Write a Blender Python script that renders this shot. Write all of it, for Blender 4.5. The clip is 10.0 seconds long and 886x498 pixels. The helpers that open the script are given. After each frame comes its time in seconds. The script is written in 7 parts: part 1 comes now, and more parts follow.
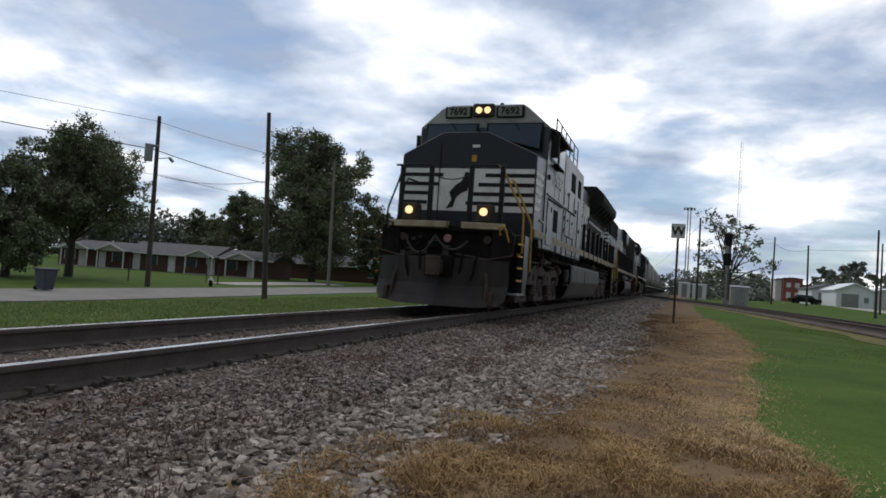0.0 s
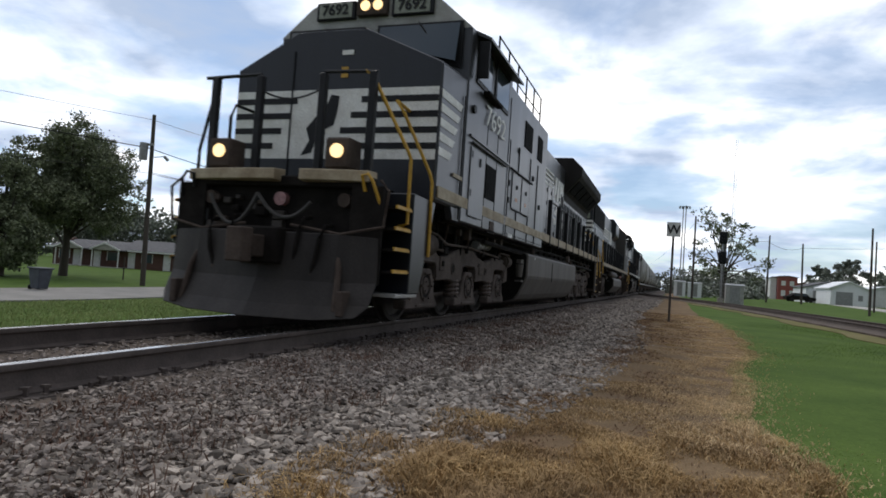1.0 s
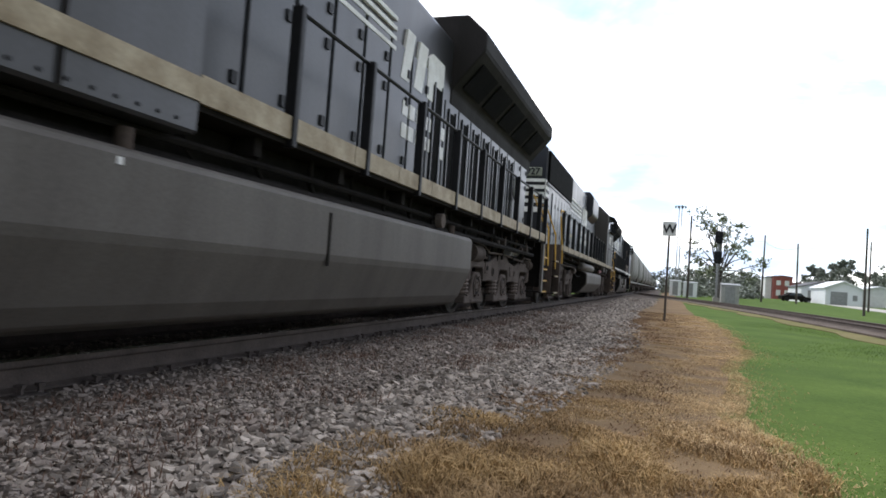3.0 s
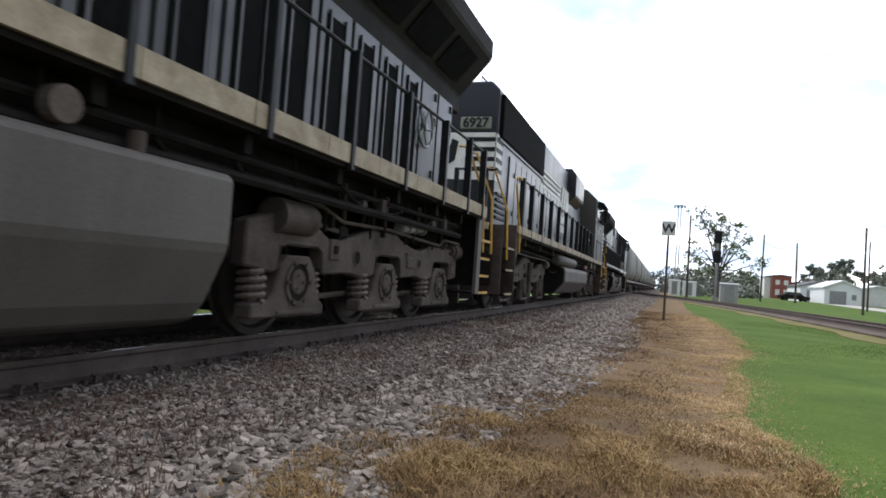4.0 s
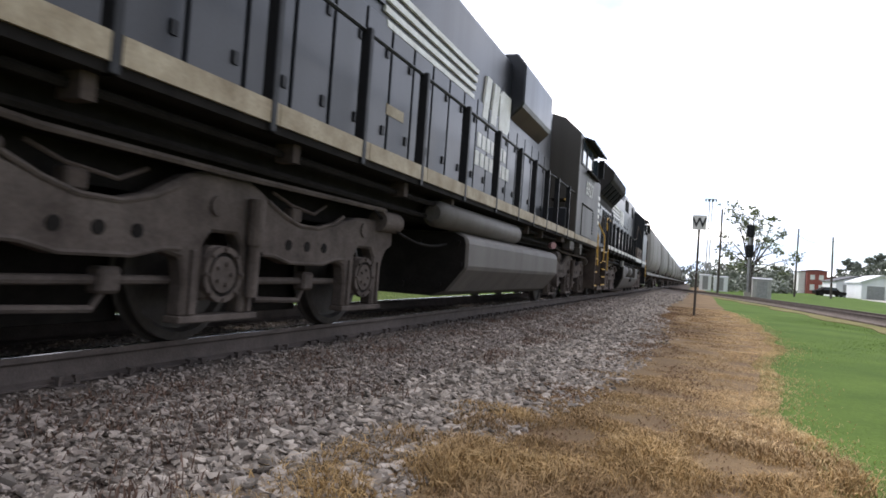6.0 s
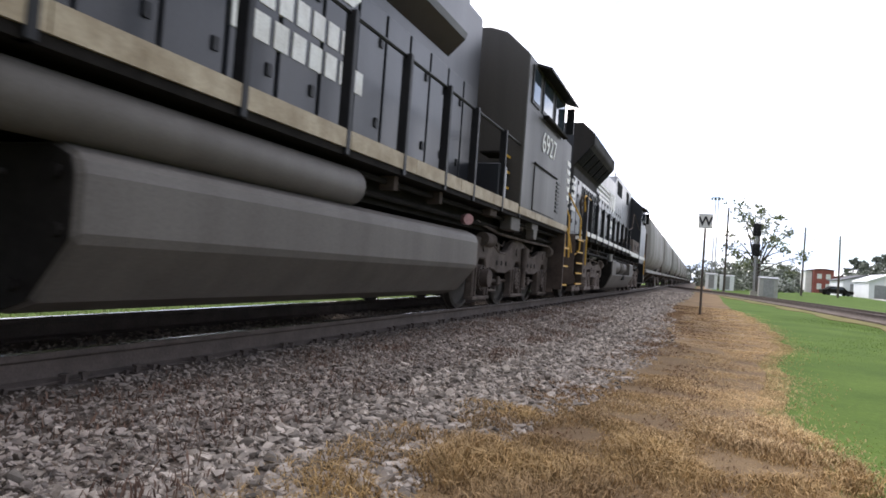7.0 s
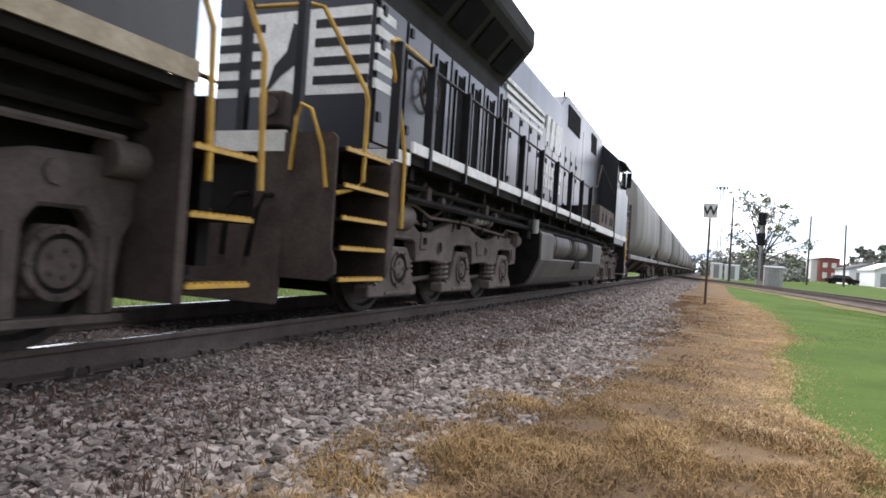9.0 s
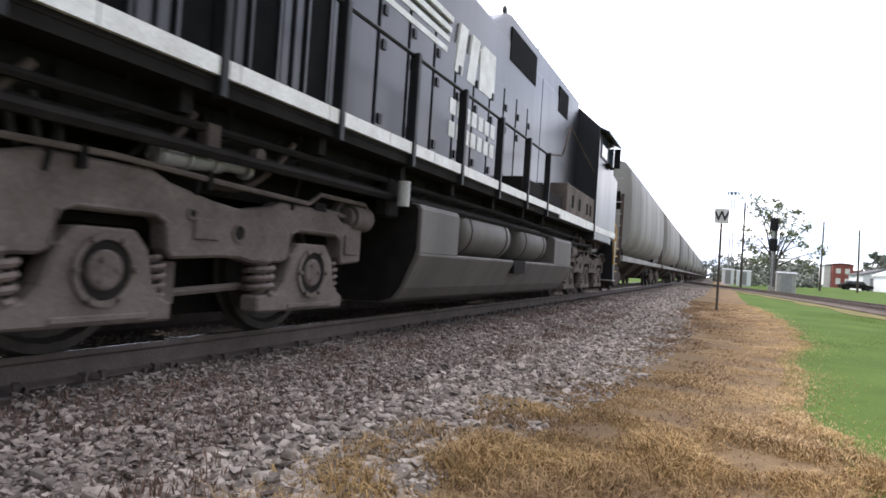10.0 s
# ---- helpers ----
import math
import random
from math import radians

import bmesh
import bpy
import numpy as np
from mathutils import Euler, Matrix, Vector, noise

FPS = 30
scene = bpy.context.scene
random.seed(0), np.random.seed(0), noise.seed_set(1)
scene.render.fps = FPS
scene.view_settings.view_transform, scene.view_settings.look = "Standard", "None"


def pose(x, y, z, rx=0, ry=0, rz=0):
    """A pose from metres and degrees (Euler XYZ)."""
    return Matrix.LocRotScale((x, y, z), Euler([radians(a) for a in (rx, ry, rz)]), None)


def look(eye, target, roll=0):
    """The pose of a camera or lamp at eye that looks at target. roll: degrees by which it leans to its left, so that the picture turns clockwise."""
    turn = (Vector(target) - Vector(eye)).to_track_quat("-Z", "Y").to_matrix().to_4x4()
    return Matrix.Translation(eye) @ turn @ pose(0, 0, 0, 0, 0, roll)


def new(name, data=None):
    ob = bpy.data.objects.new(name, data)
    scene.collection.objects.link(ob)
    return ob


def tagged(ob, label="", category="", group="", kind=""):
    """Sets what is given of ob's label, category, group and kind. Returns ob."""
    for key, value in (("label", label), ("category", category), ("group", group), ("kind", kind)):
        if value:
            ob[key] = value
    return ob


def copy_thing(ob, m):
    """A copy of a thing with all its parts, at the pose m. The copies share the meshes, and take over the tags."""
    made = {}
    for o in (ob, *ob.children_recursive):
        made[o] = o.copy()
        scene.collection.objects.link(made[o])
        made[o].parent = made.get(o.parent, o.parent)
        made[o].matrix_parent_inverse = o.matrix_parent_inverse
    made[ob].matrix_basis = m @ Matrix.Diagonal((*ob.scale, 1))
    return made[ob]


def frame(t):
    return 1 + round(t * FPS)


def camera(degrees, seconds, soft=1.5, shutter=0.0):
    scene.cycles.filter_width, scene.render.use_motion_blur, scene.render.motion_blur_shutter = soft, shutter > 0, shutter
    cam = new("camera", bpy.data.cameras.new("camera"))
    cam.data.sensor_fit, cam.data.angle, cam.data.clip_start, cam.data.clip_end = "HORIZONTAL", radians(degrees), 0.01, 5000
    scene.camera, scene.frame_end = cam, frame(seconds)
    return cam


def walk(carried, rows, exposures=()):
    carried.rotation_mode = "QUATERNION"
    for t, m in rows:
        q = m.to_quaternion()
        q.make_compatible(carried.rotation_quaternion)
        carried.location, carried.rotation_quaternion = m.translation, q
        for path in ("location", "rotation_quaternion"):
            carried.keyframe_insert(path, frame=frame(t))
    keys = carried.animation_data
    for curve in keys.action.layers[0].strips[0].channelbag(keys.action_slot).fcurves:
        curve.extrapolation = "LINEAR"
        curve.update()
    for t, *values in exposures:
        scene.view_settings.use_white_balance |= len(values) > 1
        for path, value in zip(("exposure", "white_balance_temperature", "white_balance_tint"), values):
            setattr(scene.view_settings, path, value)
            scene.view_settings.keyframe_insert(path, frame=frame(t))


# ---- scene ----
# Metres. The main track's centre line is x = 0, its railheads are z = 0, and y runs along it away from the camera.
cam = camera(68.84, 10.0, soft=1.7, shutter=0.2)
EYE = (4.222, 0.0, 0.669)
TURNS = [(0, 19.44, 2.33, -4.00), (0.5, 19.27, 2.27, -4.03), (1, 19.08, 2.24, -3.92), (1.5, 18.95, 2.17, -3.99),
         (2, 18.87, 2.14, -4.04), (2.5, 18.80, 2.16, -4.08), (4, 18.68, 2.13, -4.03), (4.5, 19.28, 2.11, -3.96),
         (5, 19.93, 1.87, -3.90), (6.5, 21.43, 1.38, -4.11), (7, 21.54, 1.32, -4.12), (7.5, 21.54, 1.51, -4.07),
         (8, 21.58, 1.50, -4.10), (8.5, 21.68, 0.42, -3.86), (9, 21.92, 0.56, -3.68), (9.5, 22.42, 0.82, -3.58),
         (10, 22.78, 1.00, -3.70)]
EXPOSURES = [(0, -0.58, 6650, 11), (0.5, -0.46, 6650, 11), (1.0, -0.25, 6650, 11), (1.5, 0.36, 6700, 12), (2.0, 0.57, 6700, 12), (2.5, 0.66, 6700, 12),
             (4.0, 0.72, 6700, 13), (5.0, 0.78, 6750, 14), (6.5, 0.98, 6800, 16), (8.0, 1.08, 6800, 17), (10.0, 1.22, 6800, 17)]
walk(cam, [(t, pose(*EYE, 90 + pitch, roll, yaw)) for t, yaw, pitch, roll in TURNS], EXPOSURES)

# How far the train has run, in metres, by the second.
RUN_T = [0, 0.5, 1, 1.5, 2, 2.5, 4, 4.5, 5, 6.5, 7, 7.5, 8, 8.5, 9, 9.5, 10]
RUN_S = [0, 2.815, 5.664, 8.484, 11.297, 14.122, 22.659, 25.526, 28.397, 37.027, 39.909, 42.705, 45.458, 48.257, 51.088, 53.906, 56.733]

# ---- world and sun: a bright broken overcast with the sun behind it ----
SUN_EL, SUN_AZ = 42.0, -40.0   # azimuth from +y towards +x
world = bpy.data.worlds.new("sky")
scene.world = world
world.use_nodes = True


def build_sky(nt):
    n, l = nt.nodes, nt.links
    n.clear()
    out = n.new("ShaderNodeOutputWorld")
    sky = n.new("ShaderNodeTexSky")
    sky.sky_type, sky.sun_disc = "NISHITA", False
    sky.sun_elevation, sky.sun_rotation = radians(SUN_EL), radians(SUN_AZ)
    sky.dust_density, sky.ozone_density = 0.2, 2.5
    bg1 = n.new("ShaderNodeBackground")
    bg1.inputs[1].default_value = 0.12
    tint = n.new("ShaderNodeMix")
    tint.data_type, tint.blend_type = "RGBA", "MULTIPLY"
    tint.inputs[0].default_value, tint.inputs[7].default_value = 1.0, (0.90, 0.99, 1.06, 1)
    l.new(sky.outputs[0], tint.inputs[6])
    l.new(tint.outputs[2], bg1.inputs[0])
    tc = n.new("ShaderNodeTexCoord")
    # the cloud sheet: directions laid on a plane overhead, so that clouds flatten towards the horizon
    sep = n.new("ShaderNodeSeparateXYZ")
    l.new(tc.outputs["Generated"], sep.inputs[0])
    up = n.new("ShaderNodeMath")
    up.operation = "MAXIMUM"
    up.inputs[1].default_value = 0.0
    l.new(sep.outputs[2], up.inputs[0])
    add = n.new("ShaderNodeMath")
    add.inputs[1].default_value = 0.16
    l.new(up.outputs[0], add.inputs[0])
    comb = n.new("ShaderNodeCombineXYZ")
    for k in (0, 1):
        div = n.new("ShaderNodeMath")
        div.operation = "DIVIDE"
        l.new(sep.outputs[k], div.inputs[0])
        l.new(add.outputs[0], div.inputs[1])
        l.new(div.outputs[0], comb.inputs[k])
    big = n.new("ShaderNodeTexNoise")
    big.inputs["Scale"].default_value, big.inputs["Detail"].default_value = 1.7, 9
    big.inputs["Roughness"].default_value = 0.55
    big.inputs["Distortion"].default_value = 0.3
    l.new(comb.outputs[0], big.inputs["Vector"])
    shade = n.new("ShaderNodeTexNoise")
    shade.inputs["Scale"].default_value, shade.inputs["Detail"].default_value = 1.35, 8
    off = n.new("ShaderNodeVectorMath")
    off.inputs[1].default_value = (5.3, 2.9, 5.0)
    l.new(comb.outputs[0], off.inputs[0])
    l.new(off.outputs[0], shade.inputs["Vector"])
    ramp = n.new("ShaderNodeValToRGB")
    ramp.color_ramp.elements[0].position, ramp.color_ramp.elements[0].color = 0.40, (0.29, 0.36, 0.48, 1)
    ramp.color_ramp.elements[1].position, ramp.color_ramp.elements[1].color = 0.62, (1.0, 1.0, 1.0, 1)
    e = ramp.color_ramp.elements.new(0.51)
    e.color = (0.56, 0.63, 0.74, 1)
    l.new(shade.outputs[0], ramp.inputs[0])
    bg2 = n.new("ShaderNodeBackground")
    l.new(ramp.outputs[0], bg2.inputs[0])
    # clouds are brightest round the hidden sun and dull away from it
    dot = n.new("ShaderNodeVectorMath")
    dot.operation = "DOT_PRODUCT"
    dot.inputs[1].default_value = (math.sin(radians(SUN_AZ)) * 0.92, math.cos(radians(SUN_AZ)) * 0.92, 0.39)
    l.new(tc.outputs["Generated"], dot.inputs[0])
    glow = n.new("ShaderNodeMapRange")
    glow.interpolation_type = "SMOOTHSTEP"
    glow.inputs["From Min"].default_value, glow.inputs["From Max"].default_value = -0.75, 0.75
    glow.inputs["To Min"].default_value, glow.inputs["To Max"].default_value = 0.42, 2.0
    l.new(dot.outputs["Value"], glow.inputs["Value"])
    l.new(glow.outputs[0], bg2.inputs[1])
    cover = n.new("ShaderNodeMapRange")
    cover.inputs["From Min"].default_value, cover.inputs["From Max"].default_value = 0.40, 0.54
    cover.inputs["To Min"].default_value = 0.42
    l.new(big.outputs[0], cover.inputs["Value"])
    mix = n.new("ShaderNodeMixShader")
    l.new(cover.outputs[0], mix.inputs[0])
    l.new(bg1.outputs[0], mix.inputs[1])
    l.new(bg2.outputs[0], mix.inputs[2])
    l.new(mix.outputs[0], out.inputs[0])


build_sky(world.node_tree)
sun = new("sun", bpy.data.lights.new("sun", "SUN"))
sun.data.energy, sun.data.angle, sun.data.color = 1.2, radians(12), (1.0, 0.95, 0.86)
_az, _el = radians(SUN_AZ), radians(SUN_EL)
sun.matrix_world = look((0, 0, 60), Vector((0, 0, 60)) - Vector((math.sin(_az) * math.cos(_el), math.cos(_az) * math.cos(_el), math.sin(_el))))

# ---- materials ----
def mat(name, base, rough=0.6, metal=0.0, dark=None, scale=2.0, fine=30.0, var=0.35, bump=0.15, streak=False, island=0.0, spread=0.0, emit=0.0, spec=0.5):
    """A surface with broad patches of a second colour, fine grain and relief. island: how far each joined piece differs; spread: each object."""
    m = bpy.data.materials.new(name)
    m.use_nodes = True
    n, l = m.node_tree.nodes, m.node_tree.links
    b = n["Principled BSDF"]
    dark = dark or tuple(c * 0.55 for c in base)
    tc = n.new("ShaderNodeTexCoord")
    mp = n.new("ShaderNodeMapping")
    if streak:
        mp.inputs["Scale"].default_value = (1, 1, 0.12)
    l.new(tc.outputs["Object"], mp.inputs[0])
    n1 = n.new("ShaderNodeTexNoise")
    n1.inputs["Scale"].default_value, n1.inputs["Detail"].default_value, n1.inputs["Roughness"].default_value = scale, 6, 0.62
    l.new(mp.outputs[0], n1.inputs["Vector"])
    n2 = n.new("ShaderNodeTexNoise")
    n2.inputs["Scale"].default_value, n2.inputs["Detail"].default_value = fine, 4
    l.new(tc.outputs["Object"], n2.inputs["Vector"])
    r = n.new("ShaderNodeMapRange")
    r.inputs["From Min"].default_value, r.inputs["From Max"].default_value = 0.5 - 0.22, 0.5 + 0.22
    l.new(n1.outputs[0], r.inputs["Value"])
    mx = n.new("ShaderNodeMix")
    mx.data_type = "RGBA"
    mx.inputs[6].default_value, mx.inputs[7].default_value = (*dark, 1), (*base, 1)
    l.new(r.outputs[0], mx.inputs[0])
    hsv = n.new("ShaderNodeHueSaturation")
    l.new(mx.outputs[2], hsv.inputs["Color"])
    val = n.new("ShaderNodeMath")
    val.operation = "MULTIPLY_ADD"
    val.inputs[1].default_value, val.inputs[2].default_value = var * 2, 1 - var
    l.new(n2.outputs[0], val.inputs[0])
    last = val.outputs[0]
    for amount, node, socket in ((island, "ShaderNodeNewGeometry", "Random Per Island"), (spread, "ShaderNodeObjectInfo", "Random")):
        if amount:
            src = n.new(node)
            ma = n.new("ShaderNodeMath")
            ma.operation = "MULTIPLY_ADD"
            ma.inputs[1].default_value, ma.inputs[2].default_value = amount * 2, 1 - amount
            l.new(src.outputs[socket], ma.inputs[0])
            mu = n.new("ShaderNodeMath")
            mu.operation = "MULTIPLY"
            l.new(last, mu.inputs[0])
            l.new(ma.outputs[0], mu.inputs[1])
            last = mu.outputs[0]
    l.new(last, hsv.inputs["Value"])
    l.new(hsv.outputs[0], b.inputs["Base Color"])
    rr = n.new("ShaderNodeMapRange")
    rr.inputs["To Min"].default_value, rr.inputs["To Max"].default_value = min(1, rough + 0.15), max(0.05, rough - 0.1)
    l.new(n1.outputs[0], rr.inputs["Value"])
    l.new(rr.outputs[0], b.inputs["Roughness"])
    b.inputs["Metallic"].default_value = metal
    b.inputs["Specular IOR Level"].default_value = spec
    if bump:
        bp = n.new("ShaderNodeBump")
        bp.inputs["Strength"].default_value, bp.inputs["Distance"].default_value = bump, 0.01
        l.new(n2.outputs[0], bp.inputs["Height"])
        l.new(bp.outputs[0], b.inputs["Normal"])
    if emit:
        b.inputs["Emission Color"].default_value = (*base, 1)
        b.inputs["Emission Strength"].default_value = emit
    return m


def pane_mat(name, tint, rough=0.05):
    m = bpy.data.materials.new(name)
    m.use_nodes = True
    b = m.node_tree.nodes["Principled BSDF"]
    b.inputs["Base Color"].default_value = (*tint, 1)
    b.inputs["Roughness"].default_value = rough
    b.inputs["IOR"].default_value = 1.5
    return m


BLACK = mat("black_paint", (0.021, 0.023, 0.030), 0.30, dark=(0.013, 0.0135, 0.016), scale=1.3, fine=45, bump=0.05, streak=True, spec=0.42)
GREYBLACK = mat("weathered_black_paint", (0.047, 0.049, 0.057), 0.32, dark=(0.026, 0.025, 0.025), scale=1.1, fine=40, bump=0.06, streak=True)
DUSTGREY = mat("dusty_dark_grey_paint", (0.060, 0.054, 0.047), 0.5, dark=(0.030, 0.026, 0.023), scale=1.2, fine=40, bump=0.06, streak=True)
CREAM = mat("cream_stripe_paint", (0.46, 0.385, 0.27), 0.65, dark=(0.22, 0.165, 0.10), scale=4, fine=50)
WHITE = mat("white_stripe_paint", (0.84, 0.84, 0.81), 0.5, dark=(0.60, 0.58, 0.54), scale=4, fine=50)
FRAME = mat("dusty_brown_steel", (0.092, 0.070, 0.059), 0.85, dark=(0.042, 0.032, 0.027), scale=3, fine=35, bump=0.3, spec=0.2)
# Near-black holds soot and also the deep shade painted under the frames.
UNDER = mat("soot_and_shade_black_steel", (0.020, 0.0172, 0.0155), 0.9, dark=(0.010, 0.0086, 0.0078), scale=4, fine=30, bump=0.3, spec=0.12)
PLOW = mat("sooty_brown_plow_steel", (0.040, 0.034, 0.031), 0.6, dark=(0.018, 0.0155, 0.0145), scale=2.2, fine=35, bump=0.3, streak=True, spec=0.3)
TRUCK = mat("dust_coated_cast_steel", (0.135, 0.110, 0.096), 0.9, dark=(0.050, 0.039, 0.034), scale=2.6, fine=38, bump=0.5, spec=0.15)
PALEDUST = mat("pale_dust_coated_cast_steel", (0.190, 0.156, 0.138), 0.9, dark=(0.085, 0.067, 0.058), scale=2.2, fine=38, bump=0.5, spec=0.15)
TANK = mat("dusty_grey_tank_paint", (0.128, 0.116, 0.104), 0.6, dark=(0.074, 0.065, 0.058), scale=1.4, fine=60, bump=0.1, streak=True, spec=0.3)
YELLOW = mat("yellow_rail_paint", (0.62, 0.36, 0.035), 0.5, dark=(0.40, 0.22, 0.03), scale=8, fine=60)
RAILBLACK = mat("black_handrail_paint", (0.014, 0.014, 0.016), 0.5, scale=8, fine=60, spec=0.25)
HOSE = mat("grey_rubber_hose", (0.06, 0.056, 0.053), 0.7, scale=10, fine=60)
SPRING = mat("rusty_spring_steel", (0.17, 0.13, 0.11), 0.75, scale=8, fine=60)
RADHOOD = mat("dull_dusty_black_paint", (0.036, 0.033, 0.032), 0.75, dark=(0.020, 0.018, 0.017), scale=1.5, fine=40, bump=0.08, streak=True, spec=0.12)
GRILLE = mat("dark_radiator_mesh", (0.009, 0.009, 0.009), 0.95, scale=6, fine=120, bump=0.4, spec=0.1)
GLASS = pane_mat("dark_cab_glass", (0.04, 0.055, 0.07))
LAMP = mat("lit_headlight_lens", (1.0, 0.72, 0.36), 0.3, emit=1.8, var=0.0, bump=0)
STICKER = mat("orange_sticker", (0.55, 0.20, 0.10), 0.6, dark=(0.60, 0.42, 0.33), scale=60)
REDLENS = mat("red_lens", (0.44, 0.23, 0.23), 0.3, scale=20)
# Worn steel, its colour darkened for the shadow the wheels stand in.
STEEL = mat("worn_shade_darkened_steel", (0.060, 0.050, 0.044), 0.6, metal=0.3, dark=(0.03, 0.026, 0.022), scale=5)
RAILTOP = mat("polished_railhead", (0.72, 0.70, 0.68), 0.22, metal=1.0, dark=(0.60, 0.57, 0.54), scale=6, fine=80, bump=0.03)
RAILSIDE = mat("rusted_rail_side", (0.108, 0.084, 0.073), 0.9, dark=(0.060, 0.047, 0.041), scale=4, fine=60, bump=0.3)
TIE = mat("creosoted_tie_wood", (0.115, 0.098, 0.085), 0.9, dark=(0.06, 0.05, 0.043), scale=5, fine=40, bump=0.5, spread=0.25)
STONE = mat("grey_ballast_stone", (0.40, 0.347, 0.298), 0.9, dark=(0.18, 0.152, 0.128), scale=9, fine=60, bump=0.3, island=0.55, spec=0.15)
BED = mat("fine_gravel_and_dirt", (0.165, 0.132, 0.110), 0.95, dark=(0.065, 0.052, 0.043), scale=1.6, fine=45, bump=0.9, spec=0.1)
DRYSOIL = mat("dry_thatch", (0.245, 0.168, 0.094), 0.95, dark=(0.125, 0.084, 0.053), scale=1.2, fine=60, bump=0.9, spec=0.05)
DRYGRASS = mat("dry_brown_grass", (0.50, 0.335, 0.150), 0.8, dark=(0.185, 0.118, 0.075), scale=1.4, fine=20, bump=0, island=0.4, spec=0.1)
PALESTRAW = mat("bleached_straw", (0.74, 0.545, 0.310), 0.8, dark=(0.46, 0.32, 0.175), scale=1.2, fine=20, bump=0, island=0.3, spec=0.1)
DEADWEED = mat("dark_dead_weed", (0.21, 0.135, 0.10), 0.85, dark=(0.12, 0.078, 0.062), scale=4, bump=0, island=0.3, spec=0.1)
MATSTALK = mat("brown_matted_stalk", (0.27, 0.165, 0.10), 0.9, dark=(0.15, 0.095, 0.062), scale=3, bump=0, island=0.35, spec=0.05)
THINGRASS = mat("thin_brown_green_grass", (0.21, 0.168, 0.088), 0.95, dark=(0.11, 0.122, 0.042), scale=0.8, fine=30, bump=0.6, spec=0.03)
LAWN = mat("mown_grass", (0.100, 0.152, 0.036), 0.95, dark=(0.052, 0.090, 0.022), scale=0.7, fine=25, bump=0.6, spec=0.03)
BLADE = mat("green_grass_blade", (0.170, 0.262, 0.060), 0.85, dark=(0.092, 0.155, 0.037), scale=0.7, fine=10, bump=0, island=0.12, spec=0.1)
PALEBLADE = mat("pale_uncut_grass_blade", (0.32, 0.36, 0.15), 0.85, dark=(0.19, 0.235, 0.09), scale=0.5, fine=10, bump=0, island=0.2, spec=0.1)
ROAD = mat("pale_worn_asphalt", (0.27, 0.255, 0.235), 0.9, dark=(0.19, 0.18, 0.165), scale=0.7, fine=40, bump=0.3, spec=0.2)
CONC = mat("light_concrete", (0.42, 0.40, 0.36), 0.85, dark=(0.31, 0.29, 0.26), scale=1.5, fine=40)
# Leaf green is lifted in colour to include a slight grey haze.
LEAF = mat("haze_lifted_oak_leaf", (0.20, 0.225, 0.125), 0.75, dark=(0.105, 0.122, 0.068), scale=0.6, fine=6, bump=0, island=0.5)
# Far foliage is painted pale and grey to carry the haze of distance.
HAZELEAF = mat("haze_paled_foliage", (0.225, 0.24, 0.195), 0.9, dark=(0.150, 0.165, 0.135), scale=0.3, fine=3, bump=0, island=0.4)
BARK = mat("grey_brown_bark", (0.085, 0.068, 0.055), 0.95, dark=(0.045, 0.036, 0.03), scale=6, fine=30, bump=0.8, streak=True)
POLE = mat("weathered_pole_wood", (0.085, 0.070, 0.058), 0.9, dark=(0.05, 0.04, 0.034), scale=5, fine=40, bump=0.5, streak=True)
GALV = mat("galvanised_steel", (0.36, 0.36, 0.36), 0.5, metal=0.5, dark=(0.24, 0.24, 0.24), scale=5)
BRICK = mat("red_brown_brick", (0.125, 0.062, 0.046), 0.9, dark=(0.078, 0.040, 0.031), scale=3, fine=30, bump=0.4)
SHINGLE = mat("grey_roof_shingle", (0.105, 0.105, 0.112), 0.9, dark=(0.07, 0.07, 0.075), scale=2, fine=20, bump=0.4)
TRIMW = mat("white_painted_trim", (0.74, 0.74, 0.72), 0.6, dark=(0.58, 0.57, 0.54), scale=2)
REDWALL = mat("red_painted_wall", (0.30, 0.105, 0.085), 0.8, dark=(0.24, 0.055, 0.045), scale=0.6)
METALWALL = mat("white_metal_siding", (0.82, 0.83, 0.84), 0.5, dark=(0.70, 0.71, 0.72), scale=0.4, streak=True)
BINBLUE = mat("grey_blue_bin_plastic", (0.075, 0.085, 0.11), 0.5, scale=3)
SIGNW = mat("white_sign_face", (0.78, 0.78, 0.76), 0.5, dark=(0.62, 0.62, 0.60), scale=6)
SIGNB = mat("black_sign_letter", (0.02, 0.02, 0.022), 0.5)
HOPPER = mat("grey_hopper_paint", (0.285, 0.272, 0.250), 0.6, dark=(0.165, 0.158, 0.147), scale=0.8, fine=30, bump=0.1, streak=True, spread=0.2)
PALEROOF = mat("pale_grey_roof_paint", (0.42, 0.42, 0.40), 0.5, dark=(0.28, 0.27, 0.25), scale=3, fine=50)
NUMPANEL = mat("greenish_number_glass", (0.26, 0.28, 0.22), 0.35, dark=(0.20, 0.21, 0.17), scale=6)
PALEPOLE = mat("pale_grey_pole_wood", (0.24, 0.225, 0.20), 0.85, dark=(0.16, 0.15, 0.135), scale=4, streak=True)
WIRE = mat("black_cable", (0.02, 0.02, 0.02), 0.7)


# ---- mesh tools; all places are those at the clip's start ----
ORIG = {}


